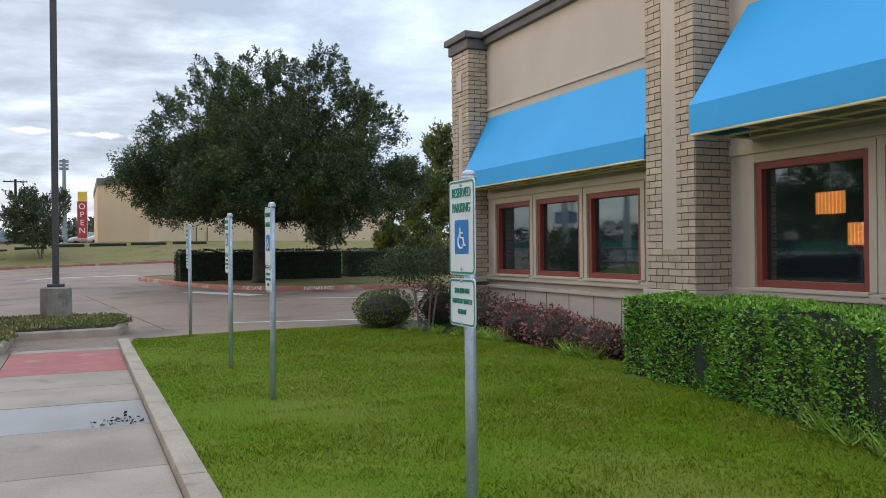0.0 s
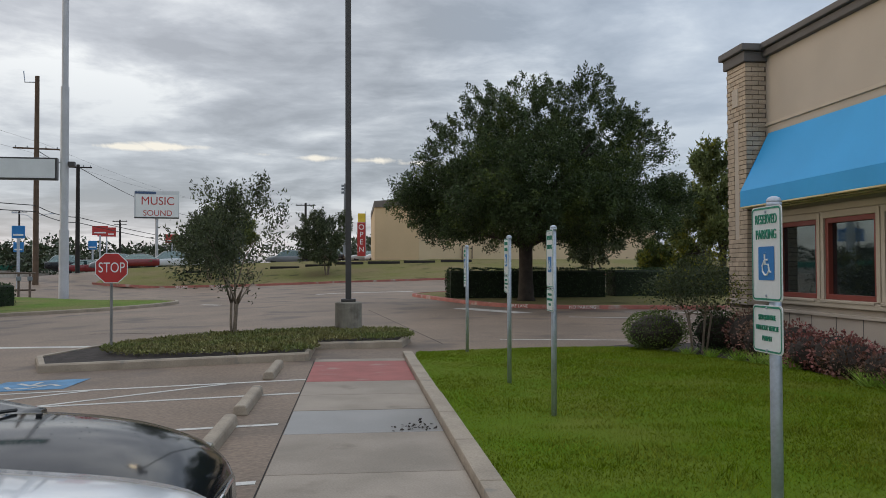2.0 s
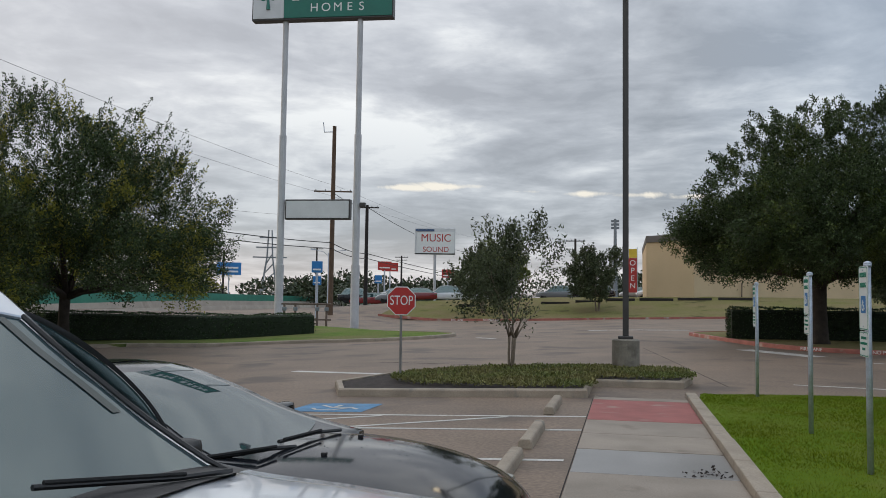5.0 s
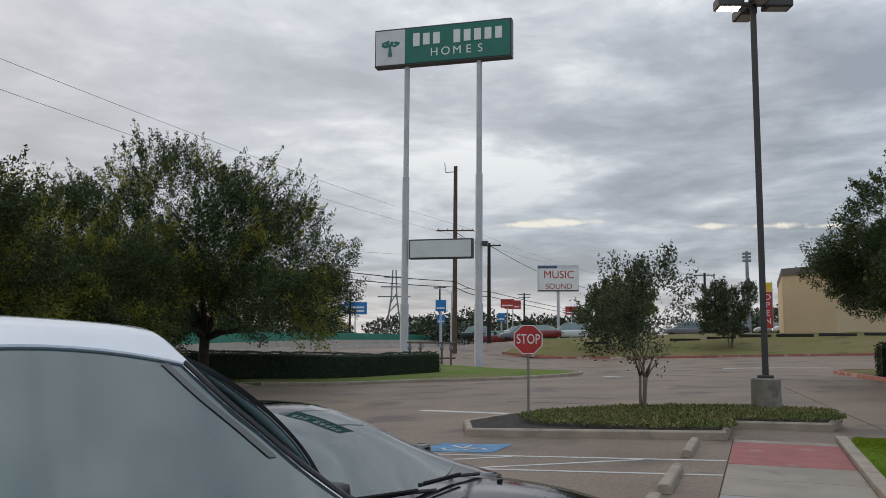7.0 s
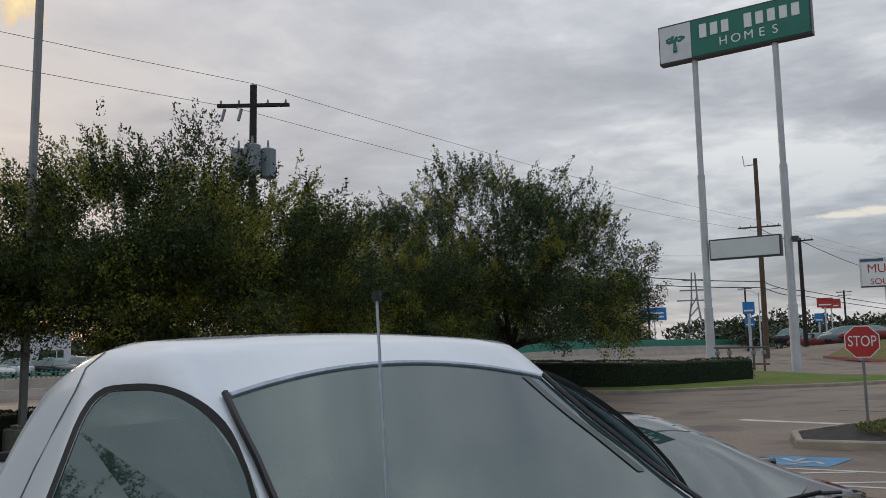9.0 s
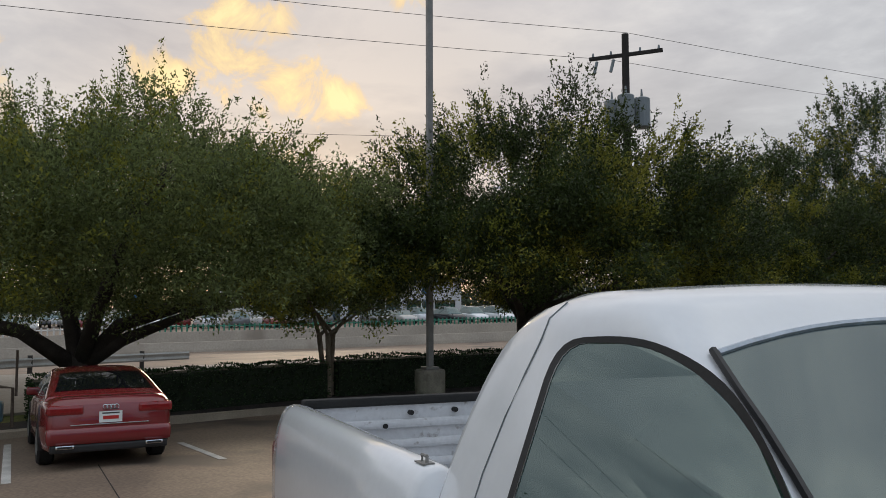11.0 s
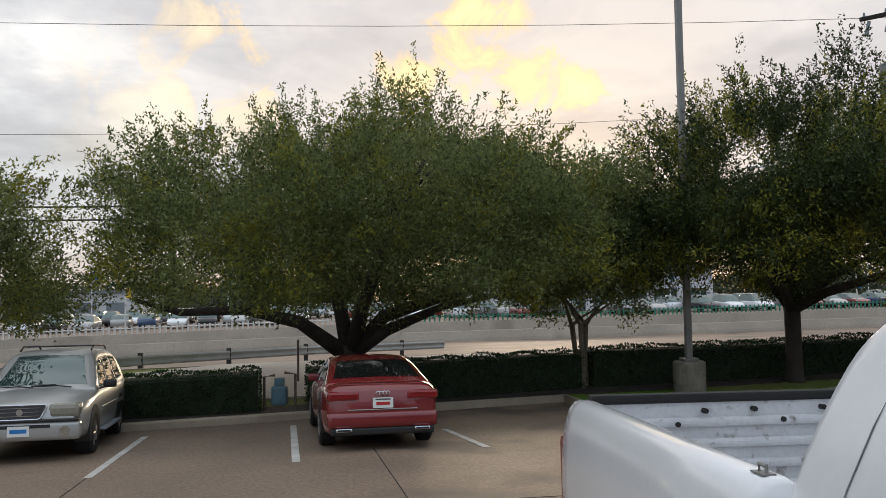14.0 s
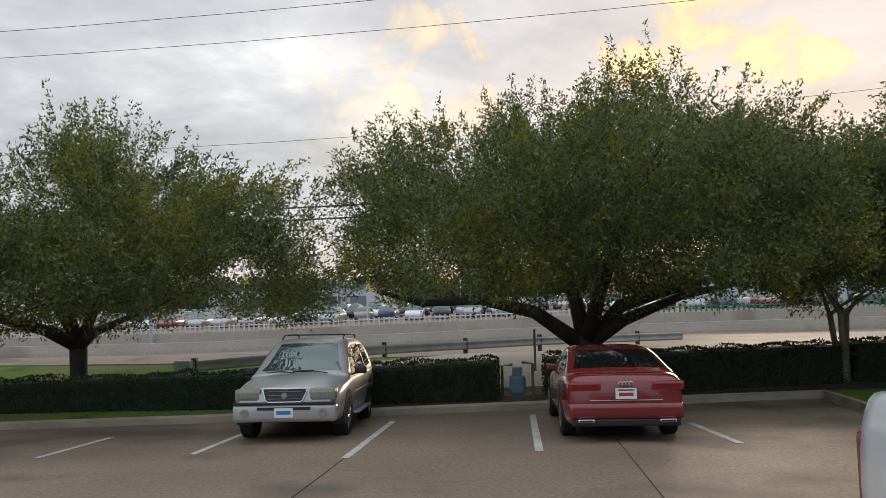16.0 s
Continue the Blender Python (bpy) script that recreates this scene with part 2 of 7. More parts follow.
LILYTURF = leafmat("lilyturf_leaves", (0.26, 0.42, 0.05), (0.34, 0.48, 0.09), 0.4)
JUNIPER = leafmat("groundcover_leaves", (0.15, 0.18, 0.05), (0.21, 0.19, 0.07), 0.5)
BARK = mat("dark_bark", (0.055, 0.043, 0.035), 0.9, 0.4, 4, 40, 0.8)
PALEBARK = mat("pale_bark", (0.24, 0.19, 0.14), 0.85, 0.35, 5, 30, 0.4)
GALV = mat("galvanised_steel", (0.50, 0.55, 0.62), 0.42, 0.2, 8, 50, 0.05, metal=0.45)
BRONZE = mat("bronze_paint", (0.055, 0.052, 0.05), 0.45, 0.2, 4, 40, 0.05)
PALEPOLE = mat("weathered_pole_paint", (0.24, 0.235, 0.225), 0.5, 0.2, 4, 40, 0.05)
POSTCON = mat("post_base_concrete", (0.27, 0.245, 0.20), 0.85, 0.3, 4, 40, 0.4, stain=((0.14, 0.12, 0.10), 3.0, 0.58))
STUCCO = mat("tan_stucco", (0.50, 0.435, 0.365), 0.85, 0.08, 1.0, 90, 0.25)
TRIMTAN = mat("cream_trim", (0.52, 0.45, 0.36), 0.7, 0.08, 2, 60, 0.1)
DARKCAP = mat("dark_cornice", (0.13, 0.12, 0.115), 0.7, 0.12, 2, 50, 0.1)
BRICK = mat("buff_brick", (0.50, 0.405, 0.305), 0.85, 0.15, 6, 60, 0.35, rnd=0.16)
BRICKI = mat("buff_brick_rest", (0.50, 0.405, 0.305), 0.85, 0.15, 6, 60, 0.35, rnd=0.16, island=True)
MORTAR = mat("brown_mortar", (0.17, 0.13, 0.10), 0.95, 0.2, 6, 60, 0.3)
REDFRAME = mat("red_window_frame", (0.25, 0.055, 0.04), 0.5, 0.12, 3, 50, 0.05)
AWNING = mat("blue_awning_cloth", (0.035, 0.36, 0.76), 0.6, 0.06, 0.8, 120, 0.08)
AWNFRAME = mat("cream_awning_frame", (0.85, 0.72, 0.42), 0.6, 0.1, 3, 50, 0.05)
PANE = glass("window_pane", (0.015, 0.02, 0.025), 0.55, ior=2.6)
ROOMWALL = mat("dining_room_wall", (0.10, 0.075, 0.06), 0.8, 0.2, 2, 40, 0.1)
ROOMRED = mat("dark_red_upholstery", (0.13, 0.02, 0.02), 0.6, 0.2, 3, 40, 0.05)
LANTERN = glow("amber_lantern", (1.0, 0.36, 0.08), 1.8)
LAMPGLOW = glow("warm_lamp_lens", (1.0, 0.8, 0.5), 9.0)
SIGNWHITE = mat("white_sign_sheet", (0.78, 0.80, 0.78), 0.4, 0.05, 4, 60, 0.0)
SIGNGREEN = mat("green_sign_ink", (0.02, 0.26, 0.16), 0.45, 0.1, 4, 60, 0.0)
SIGNBLUE = mat("blue_sign_ink", (0.02, 0.20, 0.52), 0.45, 0.1, 4, 60, 0.0)
STOPRED = mat("stop_sign_red", (0.48, 0.03, 0.025), 0.4, 0.1, 4, 60, 0.0)
OAKGREEN = mat("green_sign_panel", (0.015, 0.17, 0.125), 0.4, 0.12, 1, 30, 0.0)
PANELGREY = mat("pale_sign_panel", (0.66, 0.68, 0.69), 0.5, 0.1, 1, 30, 0.0)
POLEWHITE = mat("white_pole_paint", (0.52, 0.53, 0.55), 0.6, 0.15, 1, 20, 0.1, stain=((0.25, 0.14, 0.08), 0.7, 0.68))
WOODPOLE = mat("utility_pole_wood", (0.13, 0.085, 0.055), 0.9, 0.3, 2, 30, 0.4)
BLACKPOLE = mat("creosote_pole_wood", (0.03, 0.026, 0.024), 0.9, 0.3, 2, 30, 0.4)
WIRE = mat("black_cable", (0.02, 0.02, 0.02), 0.6, 0.1, 2, 30, 0.0)
CANGREY = mat("transformer_grey", (0.20, 0.23, 0.25), 0.5, 0.15, 2, 30, 0.05)
TANWALL = mat("tan_building_wall", (0.56, 0.43, 0.27), 0.85, 0.08, 0.4, 20, 0.1)
WHITECAR = mat("white_car_paint", (0.76, 0.78, 0.81), 0.16, 0.03, 1, 30, 0.0, coat=0.7)
BLACKCAR = mat("black_car_paint", (0.012, 0.014, 0.018), 0.09, 0.12, 2, 60, 0.0, spec=0.5)
REDCAR = mat("red_car_paint", (0.20, 0.015, 0.018), 0.25, 0.08, 2, 60, 0.0, coat=0.8)
SILVER = mat("silver_car_paint", (0.42, 0.42, 0.41), 0.32, 0.08, 2, 60, 0.0, metal=0.35, coat=0.5)
BEDPAINT = mat("scratched_white_bed", (0.60, 0.61, 0.63), 0.45, 0.12, 3, 40, 0.1, stain=((0.2, 0.18, 0.16), 16.0, 0.61))
CARGLASS = glass("car_glass", (0.02, 0.045, 0.048), 0.96, 0.02, 2.0)
DARKGLASS = glass("dark_rear_glass", (0.008, 0.01, 0.011), 0.92, 0.02, 1.5)
SKYGLASS = glass("car_glass_teal", (0.03, 0.05, 0.056), 0.95, 0.02, 1.75)
BLACKPLASTIC = mat("black_plastic", (0.018, 0.018, 0.019), 0.5, 0.15, 5, 60, 0.1)
RUBBER = mat("tyre_rubber", (0.014, 0.014, 0.014), 0.85, 0.2, 5, 60, 0.3)
RIM = mat("alloy_rim", (0.42, 0.43, 0.44), 0.3, 0.1, 5, 60, 0.0, metal=0.8)
CHROME = mat("chrome", (0.62, 0.63, 0.65), 0.12, 0.05, 5, 60, 0.0, metal=1.0)
GLASSBAND = mat("dark_glass_band", (0.015, 0.035, 0.03), 0.25, 0.2, 5, 60, 0.0)
HEADLAMP = mat("headlamp_lens", (0.27, 0.255, 0.20), 0.15, 0.2, 5, 40, 0.0, spec=0.8)
TAILLAMP = mat("tail_lamp_lens", (0.27, 0.012, 0.014), 0.15, 0.2, 5, 40, 0.0, spec=0.8)
CABINDARK = mat("cabin_interior", (0.03, 0.03, 0.032), 0.8, 0.2, 5, 40, 0.1)
GUARD = mat("guardrail_steel", (0.42, 0.43, 0.42), 0.45, 0.2, 2, 30, 0.05, metal=0.4)
BARRIER = mat("barrier_concrete", (0.42, 0.37, 0.31), 0.85, 0.2, 0.3, 10, 0.2, stain=((0.27, 0.23, 0.19), 0.3, 0.58))
GREENFENCE = mat("green_fence_paint", (0.03, 0.21, 0.14), 0.6, 0.2, 1, 20, 0.0)
WHITEFENCE = mat("white_fence_paint", (0.62, 0.62, 0.60), 0.6, 0.1, 1, 20, 0.0)
BUILDWHITE = mat("white_building", (0.60, 0.61, 0.62), 0.8, 0.1, 0.5, 10, 0.0)
FARTREE = leafmat("far_tree_leaves", (0.055, 0.075, 0.035), (0.04, 0.055, 0.03), 0.4)
METER = mat("gas_meter_paint", (0.10, 0.19, 0.24), 0.5, 0.15, 5, 40, 0.1)
RUSTPIPE = mat("weathered_pipe", (0.15, 0.11, 0.085), 0.7, 0.3, 6, 40, 0.2)
SIGNRED = mat("red_shop_sign", (0.45, 0.035, 0.03), 0.5, 0.1, 2, 30, 0.0)
YELLOW = mat("yellow_banner", (0.75, 0.52, 0.05), 0.6, 0.1, 2, 30, 0.0)


# ---- mesh helpers ----
def gz(x, y):
    """Height of the paved ground."""
    z = 0.036 * max(min(x + 1.3, 0.0), -17.7)
    if x < -19:
        z += min(1.0, (-19 - x) / 5) * 0.30
    if x < -34:
        z += 0.022 * max(min(y - 5, 0.0), -40.0) * min(1.0, (-34 - x) / 8)
    if x < -58:
        z += min(1.0, (-58 - x) / 6) * 0.4
    if x < -30:
        z -= min(1.0, (-30 - x) / 18) * 0.45
    z += 0.025 * max(min(y, 0.0), -25.0) * min(1.0, max(0.0, (-5 - x) / 7)) * min(1.0, max(0.0, (x + 26) / 7))
    z += 0.0125 * min(max(0.0, y - 14), 60)
    if y > 66:
        s = min(1.0, (y - 66) / 18)
        z += s * s * (3 - 2 * s) * 1.75 * min(1.0, max(0.22, (x + 40) / 22))
    return z


def link(name, me, m, parent=None, label="", smooth=False):
    if m is not None:
        me.materials.append(m)
    if smooth:
        me.polygons.foreach_set("use_smooth", [True] * len(me.polygons))
    ob = new(name, me)
    ob.parent = parent
    if label:
        tagged(ob, label)
    return ob


def part(name, bm, m, parent=None, label="", smooth=False):
    bmesh.ops.recalc_face_normals(bm, faces=bm.faces)
    me = bpy.data.meshes.new(name)
    bm.to_mesh(me)
    bm.free()
    return link(name, me, m, parent, label, smooth)


def empty(name, m, label, cat, group="", kind=""):
    ob = new(name)
    ob.empty_display_size = 0.2
    ob.matrix_basis = m
    return tagged(ob, label, cat, group, kind)


def box(bm, x0, x1, y0, y1, z0, z1, bevel=0.0):
    vs = [bm.verts.new(p) for p in ((x0, y0, z0), (x1, y0, z0), (x1, y1, z0), (x0, y1, z0), (x0, y0, z1), (x1, y0, z1), (x1, y1, z1), (x0, y1, z1))]
    fs = [bm.faces.new([vs[i] for i in q]) for q in ((0, 3, 2, 1), (4, 5, 6, 7), (0, 1, 5, 4), (1, 2, 6, 5), (2, 3, 7, 6), (3, 0, 4, 7))]
    if bevel:
        es = list({e for f in fs for e in f.edges})
        bmesh.ops.bevel(bm, geom=es, offset=bevel, segments=2, affect="EDGES", profile=0.6)
    return bm


def B(*a, bevel=0.0):
    return box(bmesh.new(), *a, bevel=bevel)


def tube(bm, pts, radii, n=10, caps=True):
    """A tapered round tube along a line of points."""
    pts = [Vector(p) for p in pts]
    if isinstance(radii, (int, float)):
        radii = [radii] * len(pts)
    rings = []
    for i, p in enumerate(pts):
        d = (pts[min(i + 1, len(pts) - 1)] - pts[max(i - 1, 0)]).normalized()
        a = d.cross(Vector((0, 0, 1)) if abs(d.z) < 0.9 else Vector((1, 0, 0))).normalized()
        b = d.cross(a)
        rings.append([bm.verts.new(p + (a * math.cos(k * 2 * math.pi / n) + b * math.sin(k * 2 * math.pi / n)) * radii[i]) for k in range(n)])
    for r, s in zip(rings, rings[1:]):
        for k in range(n):
            bm.faces.new((r[k], r[(k + 1) % n], s[(k + 1) % n], s[k]))
    if caps:
        bm.faces.new(rings[0][::-1])
        bm.faces.new(rings[-1])
    return bm


def T(pts, r, n=10):
    return tube(bmesh.new(), pts, r, n)


def prism(bm, outline, f0, f1):
    """Extrudes an outline of 2D points; f0 and f1 turn a 2D point into the two 3D faces."""
    a = [bm.verts.new(f0(*p)) for p in outline]
    b = [bm.verts.new(f1(*p)) for p in outline]
    bm.faces.new(a[::-1])
    bm.faces.new(b)
    k = len(a)
    for i in range(k):
        bm.faces.new((a[i], a[(i + 1) % k], b[(i + 1) % k], b[i]))
    return bm


def slab(outline, top, thick):
    """A flat thick sheet over an outline in the plan; top(x, y) is its height."""
    return prism(bmesh.new(), outline, lambda x, y: (x, y, top(x, y) - thick), lambda x, y: (x, y, top(x, y)))


def smooth_loop(pts, n=6):
    """A closed smooth curve through plan points."""
    out, k = [], len(pts)
    for i in range(k):
        p0, p1, p2, p3 = (Vector(pts[(i + j) % k]) for j in (-1, 0, 1, 2))
        for s in range(n):
            t = s / n
            out.append(tuple(0.5 * (2 * p1 + (p2 - p0) * t + (2 * p0 - 5 * p1 + 4 * p2 - p3) * t * t + (3 * p1 - p0 - 3 * p2 + p3) * t ** 3)))
    return out


def kerb_ring(name, loop, m, width=0.15, height=0.15, kind="structure", label=""):
    """A kerb round a closed plan loop, laid on the ground; the top edge is rounded."""
    bm = bmesh.new()
    k = len(loop)
    cen = Vector((sum(p[0] for p in loop) / k, sum(p[1] for p in loop) / k))
    rows = []
    for i in range(k):
        p, q, r = Vector(loop[i - 1]), Vector(loop[i]), Vector(loop[(i + 1) % k])
        d = (r - p).normalized()
        nrm = Vector((d.y, -d.x))
        if nrm.dot(q - cen) < 0:
            nrm = -nrm
        g = gz(*q)
        o = q
        inn = q - nrm * width
        rows.append([bm.verts.new(v) for v in ((o.x, o.y, g - 0.1), (o.x - nrm.x * 0.015, o.y - nrm.y * 0.015, g + height - 0.03), (o.x - nrm.x * 0.045, o.y - nrm.y * 0.045, g + height), (inn.x, inn.y, g + height), (inn.x, inn.y, g - 0.1))])
    for i in range(k):
        a, b = rows[i], rows[(i + 1) % k]
        for j in range(4):
            bm.faces.new((a[j], a[j + 1], b[j + 1], b[j]))
    return tagged(part(name, bm, m), label or "raised pale concrete kerb beside the driveway", "kerb", kind=kind)


def leaf_mesh(name, pts, dirs, length, width, rng, sides=4):
    """One mesh of many leaves: each a bent pair of triangles from a point along a direction."""
    n = len(pts)
    pts, dirs = np.asarray(pts, float), np.asarray(dirs, float)
    dirs /= np.linalg.norm(dirs, axis=1)[:, None] + 1e-9
    r = rng.normal(size=(n, 3))
    side = np.cross(dirs, r)
    side /= np.linalg.norm(side, axis=1)[:, None] + 1e-9
    L = (length * rng.uniform(0.6, 1.3, n))[:, None]
    W = (width * rng.uniform(0.6, 1.3, n))[:, None]
    v = np.empty((n, sides, 3))
    v[:, 0] = pts + (side * W * 0.5 if sides == 3 else 0)
    v[:, 1] = pts + dirs * L * 0.5 + side * W * 0.5 if sides == 4 else pts - side * W * 0.5
    v[:, 2] = pts + dirs * L
    if sides == 4:
        v[:, 3] = pts + dirs * L * 0.5 - side * W * 0.5
    me = bpy.data.meshes.new(name)
    me.vertices.add(sides * n)
    me.vertices.foreach_set("co", v.reshape(-1))
    me.loops.add(sides * n)
    me.loops.foreach_set("vertex_index", np.arange(sides * n, dtype=np.int32))
    me.polygons.add(n)
    me.polygons.foreach_set("loop_start", np.arange(0, sides * n, sides, dtype=np.int32))
    me.polygons.foreach_set("loop_total", np.full(n, sides, dtype=np.int32))
    me.update(calc_edges=True)
    return me


def blade_mesh(name, pts, tips, width, rng):
    """One mesh of many thin upright blades, a triangle each."""
    n = len(pts)
    a = rng.uniform(0, 2 * math.pi, n)
    s = np.stack([np.cos(a), np.sin(a), np.zeros(n)], 1) * width * 0.5
    v = np.stack([pts - s, pts + s, tips], 1)
    me = bpy.data.meshes.new(name)
    me.vertices.add(3 * n)
    me.vertices.foreach_set("co", v.reshape(-1))
    me.loops.add(3 * n)
    me.loops.foreach_set("vertex_index", np.arange(3 * n, dtype=np.int32))
    me.polygons.add(n)
    me.polygons.foreach_set("loop_start", np.arange(0, 3 * n, 3, dtype=np.int32))
    me.polygons.foreach_set("loop_total", np.full(n, 3, dtype=np.int32))
    me.update(calc_edges=True)
    return me


def text_mesh(name, words, size, m, parent, mw, label="", align="CENTER", stretch=1.0):
    """Raised lettering in the built-in font, turned into a mesh."""
    cu = bpy.data.curves.new(name, "FONT")
    cu.body, cu.size, cu.extrude, cu.align_x, cu.align_y = words, size, 0.002, align, "CENTER"
    tmp = bpy.data.objects.new(name, cu)
    scene.collection.objects.link(tmp)
    bpy.context.view_layer.update()
    me = bpy.data.meshes.new_from_object(tmp.evaluated_get(bpy.context.evaluated_depsgraph_get()))
    bpy.data.objects.remove(tmp)
    me.transform(mw @ Matrix.Diagonal((stretch, 1, 1, 1)))
    me.materials.clear()
    return link(name, me, m, parent, label)


def hedge_mesh(name, path, w, h, m, rng, dens=420, leaf=0.045, parent=None, rough=0.05, zfun=gz):
    """A clipped hedge along a plan path: an uneven dark core with leaves all over it. Returns core and foliage parts."""
    core = bmesh.new()
    pts, dirs = [], []
    P = [Vector(p) for p in path]
    rows = []
    for i, p in enumerate(P):
        d = (P[min(i + 1, len(P) - 1)] - P[max(i - 1, 0)]).normalized()
        nrm = Vector((-d.y, d.x))
        g = zfun(p.x, p.y)
        ring = []
        for (a, b) in ((-1, 0), (-1, 0.5), (-0.97, 0.93), (-0.8, 1), (0.8, 1), (0.97, 0.93), (1, 0.5), (1, 0)):
            q = p + nrm * (a * (w / 2 - 0.04))
            ring.append(core.verts.new((q.x, q.y, g + b * (h - 0.04))))
        rows.append(ring)
    for a, b in zip(rows, rows[1:]):
        for j in range(7):
            core.faces.new((a[j], a[j + 1], b[j + 1], b[j]))
    core.faces.new(rows[0])
    core.faces.new(rows[-1][::-1])
    for i in range(len(P) - 1):
        a, b = P[i], P[i + 1]
        seg = b - a
        L = seg.length
        d = seg / L
        nrm = Vector((-d.y, d.x))
        per = w + 2 * h
        n = int(L * per * dens)
        s = rng.uniform(0, 1, n)
        u = rng.uniform(0, per, n)
        for k in range(n):
            q = a + seg * s[k]
            g = zfun(q.x, q.y)
            wob = rough * noise.noise((q.x * 2.2, q.y * 2.2, u[k] * 1.5))
            if u[k] < h:
                off, z, nv = -w / 2 - wob, u[k], (-nrm.x, -nrm.y, 0.3)
            elif u[k] < h + w:
                off, z, nv = u[k] - h - w / 2, h + wob, (0, 0, 1)
            else:
                off, z, nv = w / 2 + wob, u[k] - h - w, (nrm.x, nrm.y, 0.3)
            pts.append((q.x + nrm.x * off, q.y + nrm.y * off, g + z))
            dirs.append(nv)
    for end, sgn in ((P[0], -1), (P[-1], 1)):
        d = (P[1] - P[0]).normalized() if sgn < 0 else (P[-1] - P[-2]).normalized()
        nrm = Vector((-d.y, d.x))
        n = int(w * h * dens)
        for k in range(n):
            off, z = rng.uniform(-w / 2, w / 2), rng.uniform(0, h)
            pts.append((end.x + nrm.x * off + d.x * sgn * 0.02, end.y + nrm.y * off + d.y * sgn * 0.02, zfun(end.x, end.y) + z))
            dirs.append((d.x * sgn, d.y * sgn, 0.3))
    dirs = np.array(dirs) + rng.normal(scale=0.55, size=(len(dirs), 3))
    # solid dark hull stands in for the hedge's shaded inside
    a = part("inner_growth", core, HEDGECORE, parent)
    b = link("foliage", leaf_mesh(name, np.array(pts), dirs, leaf, leaf * 0.62, rng), m, parent)
    return a, b


def shrub(name, x, y, z, rx, ry, h, m, rng, n=2500, leaf=0.05, label="", cat="shrub", group="", stems=5, shell=0.45):
    """A rounded bush: stems and a shaggy crown of leaves."""
    root = empty(name, pose(x, y, z), label, cat, group)
    bm = bmesh.new()
    for k in range(stems):
        a = rng.uniform(0, 6.28)
        tube(bm, [(0, 0, -0.03), (rx * 0.3 * math.cos(a), ry * 0.3 * math.sin(a), h * 0.4), (rx * 0.45 * math.cos(a), ry * 0.45 * math.sin(a), h * 0.7)], [0.018, 0.012, 0.005], 5)
    part("stem", bm, BARK, root)
    # dark blob behind the leaves, its colour imitating shade deep in the bush
    bm = bmesh.new()
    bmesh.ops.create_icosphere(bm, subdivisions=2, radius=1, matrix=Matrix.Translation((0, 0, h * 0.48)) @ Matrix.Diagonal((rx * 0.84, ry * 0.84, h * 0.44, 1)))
    part("inner_growth", bm, MULCH_AND_CORE, root)
    d = rng.normal(size=(n, 3))
    d /= np.linalg.norm(d, axis=1)[:, None]
    r = 1 - shell * rng.uniform(0, 1, n) ** 2
    bump = 1 + 0.16 * np.array([noise.noise(Vector(v) * 2.3 + Vector((x, y, 0))) for v in d])
    p = d * (r * bump)[:, None] * np.array([rx, ry, h * 0.52]) + np.array([0, 0, h * 0.5])
    p[:, 2] = np.maximum(p[:, 2], 0.01)
    link("foliage", leaf_mesh(name, p, d + rng.normal(scale=0.7, size=(n, 3)) + np.array([0, 0, 0.2]), leaf, leaf * 0.6, rng), m, root)
    return root


